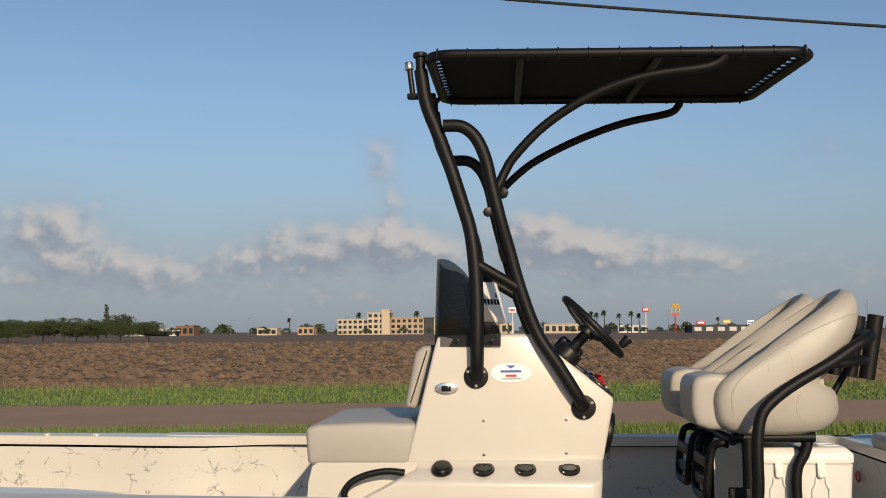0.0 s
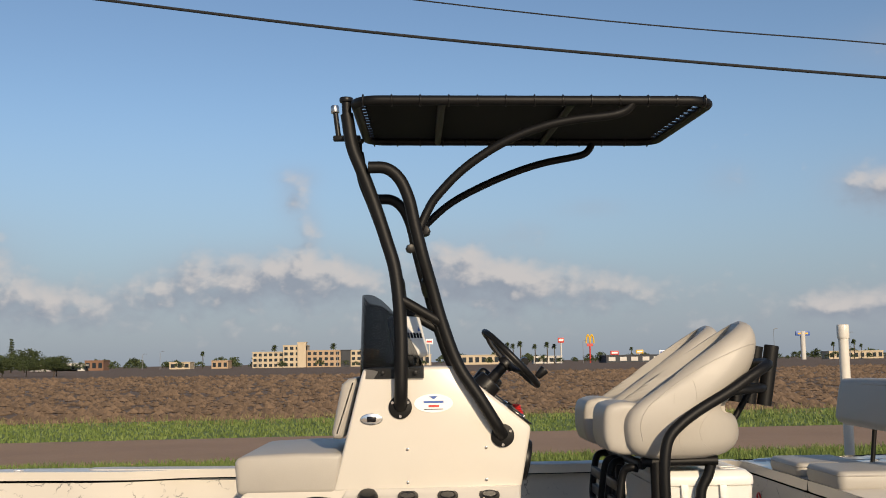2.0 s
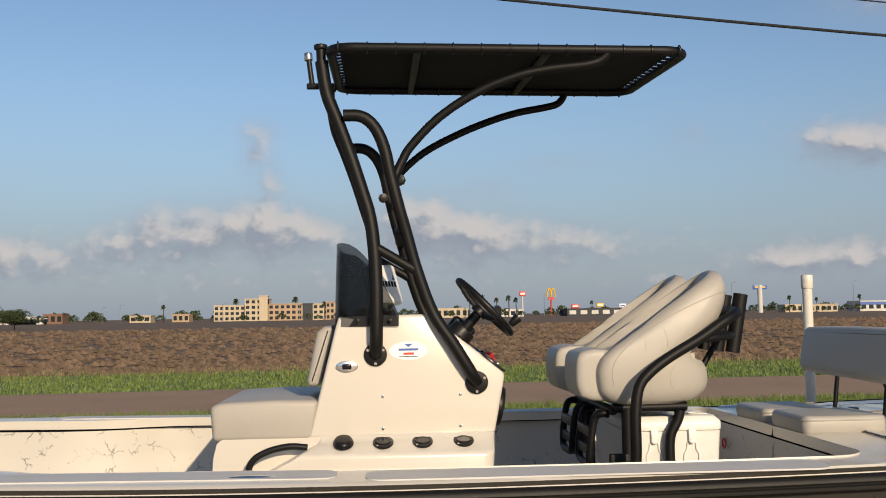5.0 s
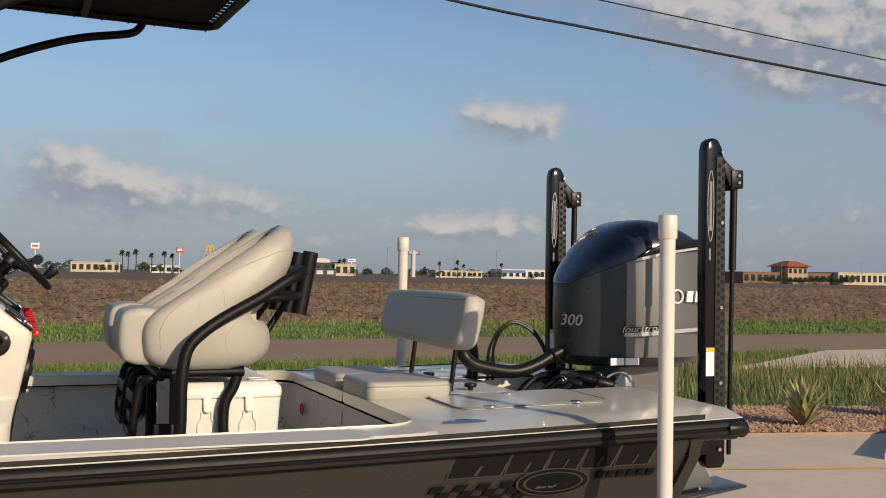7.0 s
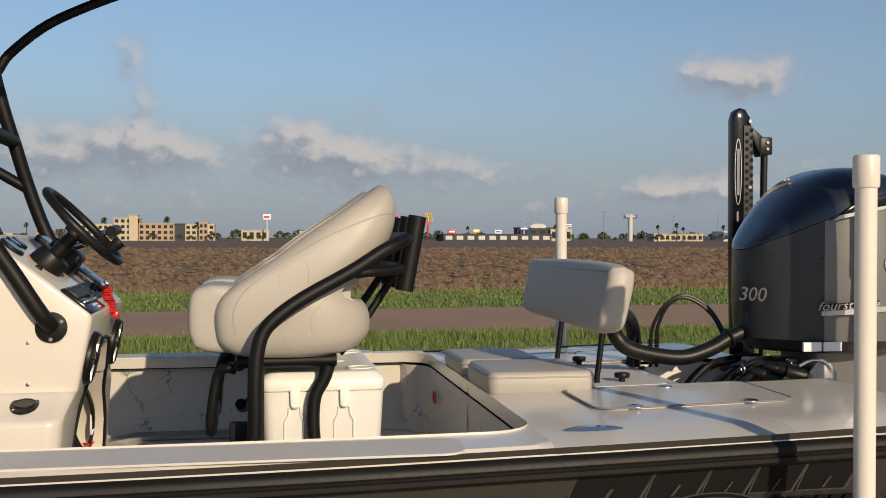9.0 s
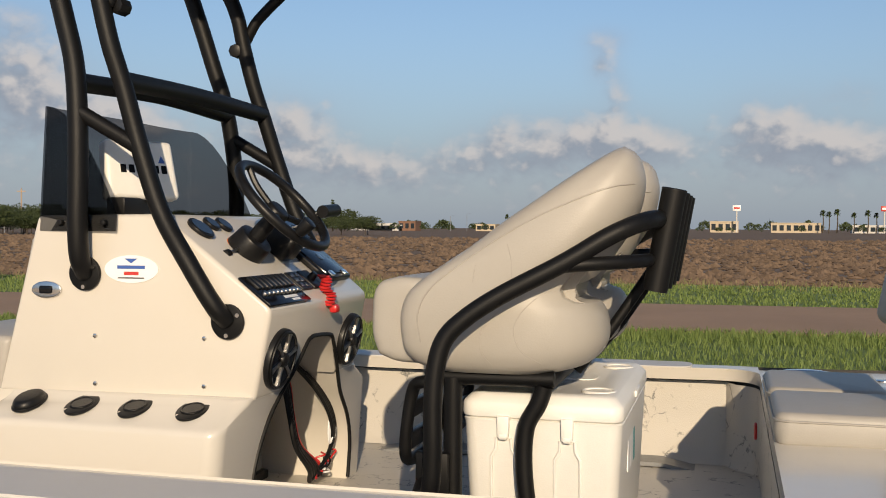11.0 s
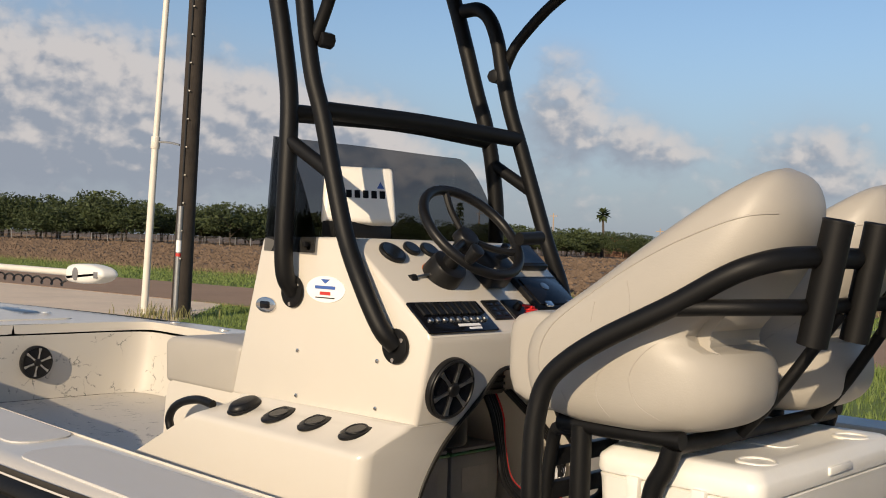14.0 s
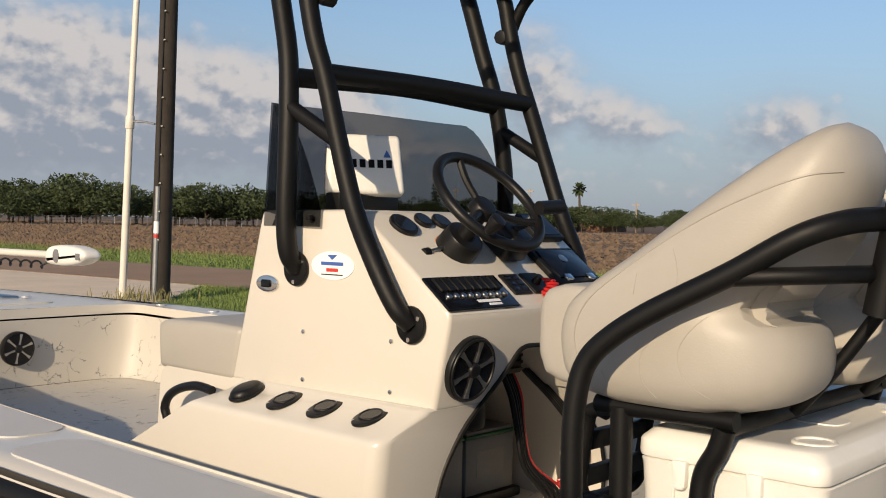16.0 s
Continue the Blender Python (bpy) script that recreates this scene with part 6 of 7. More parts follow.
part("coil_cord", tube(wav + [(-2.86, 0.73, 1.30)], 0.0055, 6, n=2), BLACKPL, tm, "coiled black cord")
part("mount", box(-4.45, -4.15, 0.62, 0.80, 1.085, 1.31, 0.02), BLACKPL, tm)
part("ramp", box(-4.2, -3.3, 0.66, 0.76, 1.055, 1.085, 0.01), STEEL, tm)

# ---- trailer with white guide posts ----
trailer = thing("boat_trailer", "galvanised boat trailer with white guide posts", "trailer", (0.6, C, 0.0))
for s in (-1, 1):
    part("frame_beam", box(-3.6, 3.1, C + s * 0.72 - 0.04, C + s * 0.72 + 0.04, 0.30, 0.40, 0.006), GALV, trailer)
    part("bunk", box(-2.2, 3.0, C + s * 0.62 - 0.05, C + s * 0.62 + 0.05, 0.36, 0.415, 0.006), CANVAS, trailer)
    y, px, pr_ = (C - 1.412, 2.513, 0.0264) if s < 0 else (C + 1.385, 2.558, 0.029)
    gp = part("guide_post", cyl((px, y, 0.30), (px, y, 1.70), pr_, seg=28), PVC, trailer, "upright white pvc guide post")
    part("cap", cyl((px, y, 1.672), (px, y, 1.757), pr_ + 0.006, seg=28, bevel=0.008), PVC, gp)
    part("guide_bracket", box(2.54, 2.62, min(C + s * 0.72, y), max(C + s * 0.72, y), 0.32, 0.38, 0.006), GALV, trailer)
    for x in (0.55, 1.40):
        yy = C + s * 1.02
        wh = part("wheel", cyl((x, yy - 0.10, 0.33), (x, yy + 0.10, 0.33), 0.33, seg=36, bevel=0.03), TYRE, trailer, "black trailer tyre on a steel rim")
        part("rim", cyl((x, yy - 0.102, 0.33), (x, yy + 0.102, 0.33), 0.19, seg=28), GALV, wh)
    fen = [(0.10, 0.55), (0.20, 0.69), (0.50, 0.74), (1.45, 0.74), (1.75, 0.69), (1.85, 0.55), (1.82, 0.55), (1.72, 0.675), (1.45, 0.725), (0.50, 0.725), (0.23, 0.675), (0.13, 0.55)]
    part("fender", prism([(x, z - 0.06) for x, z in fen], C + s * 1.02 - 0.13, C + s * 1.02 + 0.13), GALV, trailer, smooth=False)
for x in (-3.2, -1.5, 0.55, 1.40, 2.9):
    part("cross_member", box(x - 0.035, x + 0.035, C - 0.95, C + 0.95, 0.27, 0.33, 0.004), GALV, trailer)
part("tongue", box(-5.9, -3.2, C - 0.05, C + 0.05, 0.30, 0.40, 0.006), GALV, trailer)
part("tongue_jack", cyl((-5.3, C - 0.12, 0.0), (-5.3, C - 0.12, 0.8), 0.03, seg=16), GALV, trailer)

# ---- overhead cables and utility pole ----


def span(name, pts, r, label):
    solo(name, tube(pts, r, 8, n=10), WIRECOAT, label, "cable", group="overhead cables")


span("overhead_cable", [(-14.4, 8.75, 7.75), (-4.21, 9, 6.40), (0.30, 9, 5.815), (5.9, 9, 5.265), (8.12, 9, 5.11), (13.7, 9, 4.75), (20, 9, 4.42), (27, 9, 4.14)], 0.021, "thick black overhead cable")
span("overhead_cable", [(-14.38, 8.75, 8.35), (-0.02, 9, 6.357), (5.99, 9, 5.72), (8.11, 9, 5.547), (13.7, 9, 5.17), (20, 9, 4.84), (27, 9, 4.56)], 0.010, "thin dark overhead service cable")
pole = thing("utility_pole", "dark creosoted wooden utility pole with a metal conduit", "utility pole", (-14.69, 8.78, 0))
PX, PY = -14.69, 8.78
part("pole", tube([(PX, PY, -0.1), (PX + 0.162, PY, 4), (PX + 0.425, PY, 10.5)], lambda u: 0.185 - 0.04 * u, 18, n=8), CREOSOTE, pole)
part("conduit", cyl((PX + 0.080, PY - 0.165, 0.0), (PX + 0.165, PY - 0.160, 2.08), 0.050, seg=14), GALV, pole, "grey metal conduit")
part("cable_riser", tube([(PX + 0.165, PY - 0.160, 2.05), (PX + 0.325, PY - 0.145, 6), (PX + 0.485, PY - 0.135, 10)], 0.020, 8), WIRECOAT, pole)
for k in range(16):
    z = 1.1 + 0.52 * k
    part("staple", cyl((PX + 0.09 + 0.0405 * z, PY - 0.14, z), (PX + 0.155 + 0.0405 * z, PY - 0.165, z), 0.014, seg=6), PVC, pole)
for z0, z1, m_ in ((1.22, 1.44, WHITEDEC), (1.14, 1.20, REDDEC)):
    part("pole_tag", cyl((PX + 0.080 + 0.0405 * z0, PY - 0.163, z0), (PX + 0.080 + 0.0405 * z1, PY - 0.163, z1), 0.053, seg=14), m_, pole)
mast = thing("white_mast", "slender white pipe mast beside the utility pole", "pipe", (-15.61, 8.55, 0))
part("pipe", cyl((-15.61, 8.55, 0), (-15.48, 8.60, 3.3), 0.070, 0.066, seg=18), PVC, mast)
part("upper_pipe", cyl((-15.48, 8.60, 3.25), (-15.13, 8.70, 9.5), 0.060, 0.055, seg=18), PVC, mast)
part("coupling", cyl((-15.49, 8.60, 3.18), (-15.47, 8.60, 3.42), 0.085, seg=18, bevel=0.01), PVC, mast)
part("clamp", tube([(-15.46, 8.62, 3.32), (-15.16, 8.72, 3.30), (-14.91, 8.78, 3.25)], 0.02, 6), GALV, mast)

# ---- lot details ----
stop = thing("parking_stop", "pale concrete wheel stop on the lot", "parking stop", (8.4, 3.45, 0))
ax = Vector((0.78, 0.63, 0)).normalized()
ay = Vector((-ax.y, ax.x, 0))
prof = [(-0.10, 0.0), (-0.10, 0.05), (-0.055, 0.13), (0.055, 0.13), (0.10, 0.05), (0.10, 0.0)]
p0 = Vector((7.50, 2.86, 0.0))
bm = loft([[p0 + ax * d + ay * a + Vector((0, 0, q)) for a, q in prof] for d in (0.0, 0.02, 1.75, 1.77)])
part("block", bm, CONCRETE, stop)
for d in (0.3, 1.45):
    q = p0 + ax * d
    part("pin", cyl((q.x, q.y, 0.12), (q.x, q.y, 0.133), 0.012, seg=8), GALV, stop)
bm = bmesh.new()
a, b = Vector((5.2, 3.15, 0.004)), Vector((12.5, 1.15, 0.004))
nrm = (b - a).cross(Vector((0, 0, 1))).normalized() * 0.05
bm.faces.new([bm.verts.new(v) for v in (a - nrm, b - nrm, b + nrm, a + nrm)])
solo("painted_line", bm, YELLOWPAINT, "faded yellow parking line", "road marking", kind="structure", smooth=False)
for p, q in (((-60, -1.6), (60, -1.6)), ((4.6, -60), (4.6, 4.39)), ((9.5, -60), (9.5, 4.0))):
    bm = bmesh.new()
    a, b = Vector((*p, 0.004)), Vector((*q, 0.004))
    nrm = (b - a).cross(Vector((0, 0, 1))).normalized() * 0.008
    bm.faces.new([bm.verts.new(v) for v in (a - nrm, b - nrm, b + nrm, a + nrm)])
    solo("joint", bm, CREOSOTE, "dark expansion joint in the concrete", "joint", kind="structure", smooth=False)

# gravel bed
BED = [(7.0, 4.45), (9.6, 3.95), (14.0, 3.2), (14.5, 4.9), (11.3, 5.4), (8.7, 6.2), (6.6, 6.4)]
bm = bmesh.new()
f = bm.faces.new([bm.verts.new((x, y, 0.02)) for x, y in BED])
r = bmesh.ops.extrude_face_region(bm, geom=[f])
bmesh.ops.translate(bm, vec=(0, 0, -0.12), verts=[v for v in r["geom"] if isinstance(v, bmesh.types.BMVert)])
solo("gravel_bed", bm, ROCK, "reddish gravel bed edging the lot", "gravel", kind="structure", smooth=False)


def inside(x, y, poly):
    c = False
    for i in range(len(poly)):
        x0, y0 = poly[i]
        x1, y1 = poly[i - 1]
        if (y0 > y) != (y1 > y) and x < (x1 - x0) * (y - y0) / (y1 - y0) + x0:
            c = not c
    return c


rng = np.random.default_rng(7)
verts, faces = [], []
oct_ = np.array([(1, 0, 0), (-1, 0, 0), (0, 1, 0), (0, -1, 0), (0, 0, 1), (0, 0, -1)], float)
of = [(0, 2, 4), (2, 1, 4), (1, 3, 4), (3, 0, 4), (2, 0, 5), (1, 2, 5), (3, 1, 5), (0, 3, 5)]
while len(verts) < 6 * 9000:
    x, y = rng.uniform(6.6, 14.5), rng.uniform(3.2, 6.4)
    if not inside(x, y, BED):
        continue
    s = rng.uniform(0.009, 0.022)
    i = len(verts)
    verts += [tuple(v) for v in oct_ * rng.uniform(0.6, 1.3, (6, 3)) * s + (x, y, 0.028)]
    faces += [tuple(i + k for k in q) for q in of]
me = bpy.data.meshes.new("gravel")
me.from_pydata(verts, [], faces)
me.materials.append(ROCK)
tagged(new("gravel", me), "loose reddish landscape gravel", "gravel", kind="stuff")


def blade_mesh(name, pts, material, h0, h1, w, lean, label, per=3):
    """Bent grass blades, two faces each, in one mesh."""
    V, F = [], []
    for x, y, z in pts:
        for _ in range(per):
            a, h = rng.uniform(0, 6.283), rng.uniform(h0, h1)
            bx, by = x + rng.normal(0, 0.05), y + rng.normal(0, 0.05)
            dx, dy = math.cos(a), math.sin(a)
            l = rng.uniform(0.2, 1.0) * lean * h
            la = rng.uniform(0, 6.283)
            lx, ly = l * math.cos(la), l * math.sin(la)
            i = len(V)
            V += [(bx - dx * w, by - dy * w, z), (bx + dx * w, by + dy * w, z), (bx + dx * w * 0.7 + lx * 0.4, by + dy * w * 0.7 + ly * 0.4, z + h * 0.6), (bx - dx * w * 0.7 + lx * 0.4, by - dy * w * 0.7 + ly * 0.4, z + h * 0.6), (bx + lx, by + ly, z + h)]
            F += [(i, i + 1, i + 2, i + 3), (i + 3, i + 2, i + 4)]
    me = bpy.data.meshes.new(name)
    me.from_pydata(V, [], F)
    me.materials.append(material)
    return tagged(new(name, me), label, "grass", kind="stuff")


def scatter(n, x0, x1, lo, hi, avoid=None):
    out = []
    while len(out) < n:
        x = rng.uniform(x0, x1)
        y = rng.uniform(lo(x), hi(x))
        if avoid and avoid(x, y):
            continue
        out.append((x, y, -0.03))
    return out


def off_grass(x, y):
    return inside(x, y, LOT) or inside(x, y, BED) or inside(x, y, DRIVE)


DRIVE = [(12.0, 10.9), (60, 8.0), (60, 15.9), (17.0, 14.2)]
bm = bmesh.new()
f = bm.faces.new([bm.verts.new((x, y, 0.006)) for x, y in DRIVE])
r = bmesh.ops.extrude_face_region(bm, geom=[f])
bmesh.ops.translate(bm, vec=(0, 0, -0.1), verts=[v for v in r["geom"] if isinstance(v, bmesh.types.BMVert)])
solo("driveway", bm, CONCRETE, "pale concrete driveway apron by the road", "pavement", kind="structure", smooth=False)
blade_mesh("verge_grass", scatter(30000, -19, 22, lambda x: 4.4, road_near, off_grass), GRASS, 0.035, 0.11, 0.006, 0.7, "mown green verge grass")
blade_mesh("edge_grass", scatter(6500, -16, 22, lambda x: road_near(x) - 1.4, lambda x: road_near(x) - 0.05, off_grass), GRASS, 0.05, 0.15, 0.007, 0.6, "tall grass along the road edge")
blade_mesh("tall_grass", scatter(3200, 8.5, 26, lambda x: 6.0, lambda x: 11.2, off_grass), DRYGRASS, 0.12, 0.42, 0.006, 0.5, "seeding straw-coloured grass stalks", per=2)
blade_mesh("margin_grass", scatter(30000, -70, 45, road_far, lambda x: 26.5 + bend(x)), GRASS, 0.03, 0.10, 0.014, 0.6, "green weeds along the field margin")
blade_mesh("margin_straw", scatter(5000, -70, 45, lambda x: road_far(x) + 5.0, lambda x: 28.5 + bend(x)), DRYGRASS, 0.06, 0.20, 0.010, 0.5, "straw-coloured weeds at the field edge", per=2)
blade_mesh("pole_weeds", [(-14.6 + rng.normal(0, 0.5), 8.5 + rng.normal(0, 0.35), 0.0) for _ in range(60)], DRYGRASS, 0.08, 0.30, 0.010, 0.5, "straw weeds round the pole foot")
blade_mesh("field_weeds", [(cx + rng.normal(0, 0.25), cy + rng.normal(0, 0.25), -0.05) for cx, cy, n_ in ((9.0, 33, 12), (22, 35, 16), (-30, 36, 18)) for _ in range(n_)], GRASS, 0.2, 0.6, 0.010, 0.5, "tall weeds standing in the field")

# field: rows of clods
V, F = [], []
n = 0
while n < 42000:
    d = 27 + 130 * rng.random() ** 2.0
    x = rng.uniform(-2.3, 1.15) * (d + 8) + 4
    y = d + 0.05 * x
    row = round((y + 0.0 * x) / 1.05) * 1.05
    y = row + rng.normal(0, 0.16)
    s = rng.uniform(0.05, 0.16) * (0.8 + d / 90)
    i = len(V)
    P = oct_ * rng.uniform(0.5, 1.4, (6, 3)) * np.array([s * 1.5, s, s * 0.8]) + (x, y, -0.13)
    V += [tuple(p) for p in P]
    F += [tuple(i + k for k in q) for q in of]
    n += 1
me = bpy.data.meshes.new("soil_clods")
me.from_pydata(V, [], F)
CLOD = mat("soil clods", (0.109, 0.074, 0.048), 0.95, var=0.3, scale=1.0, tone=(0.197, 0.134, 0.087), island=True)
me.materials.append(CLOD)
tagged(new("soil_clods", me), "turned brown soil clods in rows", "soil", kind="stuff")


def yucca(x, y, h, seed):
    r_ = random.Random(seed)
    pl = thing("yucca", "spiky variegated green and yellow yucca in the gravel bed", "plant", (x, y, 0.02), group="yuccas")
    bm = bmesh.new()
    for k in range(70):
        a = r_.uniform(0, 6.283)
        e = radians(r_.uniform(18, 88))
        L_ = h * r_.uniform(0.75, 1.15)
        w = 0.022
        d = Vector((math.cos(a) * math.cos(e), math.sin(a) * math.cos(e), math.sin(e)))
        sd = Vector((-math.sin(a), math.cos(a), 0)) * w
        base = Vector((x, y, 0.02))
        m1 = base + d * L_ * 0.55 + Vector((0, 0, 0.02))
        tip = base + d * L_ + Vector((math.cos(a), math.sin(a), -0.4)) * L_ * 0.10
        vs = [bm.verts.new(v) for v in (base - sd * 0.7, base + sd * 0.7, m1 + sd, m1 - sd, tip)]
        bm.faces.new((vs[0], vs[1], vs[2], vs[3]))
        bm.faces.new((vs[3], vs[2], vs[4]))
    part("leaves", bm, YUCCA, pl, smooth=False)


yucca(8.08, 4.68, 0.52, 1)
yucca(9.63, 5.0, 0.46, 2)
yucca(12.4, 4.6, 0.5, 3)

# ---- far edge of the field: trees, palms, buildings, signs ----


def tree(x, y, h, w, seed, z=-0.1, mtl=LEAF):
    r_ = random.Random(seed)
    tr = thing("tree", "broad green shade tree at the far edge of the field", "tree", (x, y, z), group="field edge trees")
    bm = tube([(x, y, z), (x + 0.02 * h, y, z + 0.25 * h), (x, y, z + 0.55 * h)], lambda u: 0.03 * h * (1 - 0.6 * u), 7, n=3)
    for k in range(4):
        a = r_.uniform(0, 6.28)
        tube([(x, y, z + (0.2 + 0.06 * k) * h), (x + 0.25 * w * math.cos(a), y + 0.25 * w * math.sin(a), z + (0.55 + 0.05 * k) * h)], lambda u: 0.014 * h * (1 - 0.6 * u), 5, smooth=False, bm=bm)
    part("trunk", bm, BARK, tr)
    V, F = [], []
    lobes = [(r_.gauss(0, 0.28) * w, r_.gauss(0, 0.2) * w, h * r_.uniform(0.38, 0.86), r_.uniform(0.14, 0.27) * w) for _ in range(16)]
    for k in range(3000):
        lx, ly, lz, lr = lobes[k % 16]
        a, e = r_.uniform(0, 6.283), math.asin(r_.uniform(-0.7, 1))
        q = lr * r_.uniform(0.75, 1.12)
        px, py, pz = x + lx + q * math.cos(a) * math.cos(e), y + ly + q * math.sin(a) * math.cos(e), z + lz + 0.62 * q * math.sin(e)
        s = w * r_.uniform(0.009, 0.020)
        i = len(V)
        for _ in range(4):
            V.append((px + r_.gauss(0, s), py + r_.gauss(0, s), pz + r_.gauss(0, s * 0.75)))
        F += [(i, i + 1, i + 2), (i, i + 2, i + 3), (i, i + 1, i + 3)]
    me = bpy.data.meshes.new("crown")
    me.from_pydata(V, [], F)
    me.materials.append(mtl)
    ob = new("crown", me)
    ob.parent = tr
    ob.matrix_parent_inverse = Matrix.Translation((-x, -y, -z))
    return tr


protos = [tree(-300 - 9 * k, 70 + 12 * k, 8, 11 + k, 40 + k) for k in range(5)]
rt = random.Random(3)


def put_tree(x, y, k=1.0):
    p = protos[rt.randrange(5)]
    s = k * rt.uniform(0.75, 1.25)
    m_ = Matrix.Translation((x, y, -0.1)) @ Matrix.Rotation(rt.uniform(0, 6.28), 4, "Z")
    o = copy_thing(p, m_)
    o.scale = (s, s, s * rt.uniform(0.85, 1.1))


# near wood on the bow side
for k in range(96):
    u = k / 95
    put_tree(-212 + 90 * u + rt.gauss(0, 4), 62 + 110 * u ** 1.15 + rt.gauss(0, 4), 0.95 - 0.38 * u)
for k in range(30):
    u = k / 29
    put_tree(-197 + 66 * u + rt.gauss(0, 4), 195 + 60 * u + rt.gauss(0, 5), 0.62)
for k in range(30):
    u = k / 29
    put_tree(-232 + 90 * u + rt.gauss(0, 3), 60 + 125 * u ** 1.1 + rt.gauss(0, 3), 0.55)
for k in range(16):
    put_tree(-275 + 5.6 * k + rt.gauss(0, 2), 470 + rt.gauss(0, 6), rt.uniform(0.55, 0.85))
for k in range(24):
    put_tree(-152 + 3.6 * k + rt.gauss(0, 1.8), 188 + 0.55 * k + rt.gauss(0, 2), rt.uniform(0.42, 0.62))
# thin line along the far side
V, F = [], []
for k in range(230):
    u = k / 229
    far = k % 3
    cx_, cy_ = -260 + 760 * u + rt.gauss(0, 5), (492 if far == 0 else 525) + rt.gauss(0, 7)
    h_ = rt.uniform(1.8, 3.6) if far == 0 else rt.uniform(2.2, 5.2)
    w_ = h_ * rt.uniform(0.55, 1.0)
    for _ in range(230):
        a, e, q = rt.uniform(0, 6.283), rt.uniform(-0.6, 1.57), rt.uniform(0.6, 1.05)
        p = (cx_ + w_ * q * math.cos(a) * math.cos(e), cy_ + w_ * q * math.sin(a) * math.cos(e), 0.55 * h_ + 0.5 * h_ * q * math.sin(e))
        i = len(V)
        V += [tuple(c + rt.gauss(0, 0.09 * h_) for c in p) for _ in range(3)]
        F.append((i, i + 1, i + 2))
me = bpy.data.meshes.new("far_tree_line")
me.from_pydata(V, [], F)
me.materials.append(LEAF)
tagged(new("far_tree_line", me), "thin line of small green trees beyond the field", "trees", kind="stuff")


def palm(x, y, h, seed, z=-0.1):
    r_ = random.Random(seed)
    pl = thing("palm_tree", "tall slender fan palm against the sky", "palm tree", (x, y, z), group="fan palms")
    part("trunk", tube([(x, y, z), (x + 0.3, y, z + h * 0.5), (x + 0.1, y, z + h)], lambda u: 0.32 - 0.1 * u, 7, n=4), BARK, pl)
    bm = bmesh.new()
    for k in range(46):
        a, e = r_.uniform(0, 6.283), r_.uniform(-0.9, 1.3)
        L_ = r_.uniform(1.4, 2.1)
        d = Vector((math.cos(a) * math.cos(e), math.sin(a) * math.cos(e), math.sin(e)))
        sd = Vector((-math.sin(a), math.cos(a), 0)) * 0.45
        c0 = Vector((x + 0.1, y, z + h))
        vs = [bm.verts.new(v) for v in (c0, c0 + d * L_ * 0.7 + sd, c0 + d * L_ + Vector((0, 0, -0.3)), c0 + d * L_ * 0.7 - sd)]
        bm.faces.new(vs)
    part("crown", bm, LEAF, pl, smooth=False)
    return pl


p0_ = palm(-126.0, 180, 9.0, 1)
for x, y, k in ((-206, 500, 0.9), (-95, 500, 0.8), (-62, 505, 1.05), (-34, 506, 1.1), (-20, 500, 0.85), (49, 500, 1.0), (52, 505, 0.95), (55, 500, 1.05), (62, 500, 0.9), (68, 502, 1.0), (72, 506, 0.9), (108, 500, 0.7), (152, 500, 0.8), (156, 506, 0.85), (205, 500, 0.8), (215, 500, 0.9), (221, 506, 0.7), (240, 500, 0.8), (300, 505, 0.6), (330, 505, 0.8)):
    o = copy_thing(p0_, Matrix.Translation((x, y, -0.1)))
    o.scale = (k, k, k)


def block(house, x0, x1, y, z1, depth, wall, storeys=0, cols=0, roof=None, z0=-0.3, wmat=WINGLASS, parapet=0.4):
    part("wall", box(x0, x1, y, y + depth, z0, z1), wall, house, smooth=False)
    part("parapet", box(x0 - 0.2, x1 + 0.2, y - 0.2, y + depth, z1, z1 + parapet), roof or wall, house, smooth=False)
    for i in range(storeys):
        for j in range(cols):
            cx, cz = x0 + (x1 - x0) * (j + 0.5) / cols, z0 + (z1 - z0) * (i + 0.55) / storeys
            wd, hh = (x1 - x0) / cols * 0.30, (z1 - z0) / storeys * 0.28
            part("window", box(cx - wd, cx + wd, y - 0.08, y + 0.05, cz - hh, cz + hh), wmat, house, smooth=False)


Y = 500
h = thing("office_building", "cream four-storey office block across the field", "building", (-50, Y, 0))
block(h, -72, -57, Y, 7.2, 14, STUCCO, 3, 6)
block(h, -57, -46, Y - 2, 10.2, 16, STUCCO, 4, 4)
block(h, -50, -46, Y - 3, 11.6, 6, STUCCO)
block(h, -46, -27, Y, 7.6, 14, TAN, 3, 7)
h = thing("office_wing", "tan and cream three-storey office wing across the field", "building", (-15, Y, 0))
block(h, -30, -25.5, Y - 1, 7.6, 12, DARKWALL)
block(h, -25.5, -12, Y, 7.4, 14, STUCCO, 3, 5)
block(h, -19, -15, Y - 1.5, 8.2, 10, TAN, 3, 2)
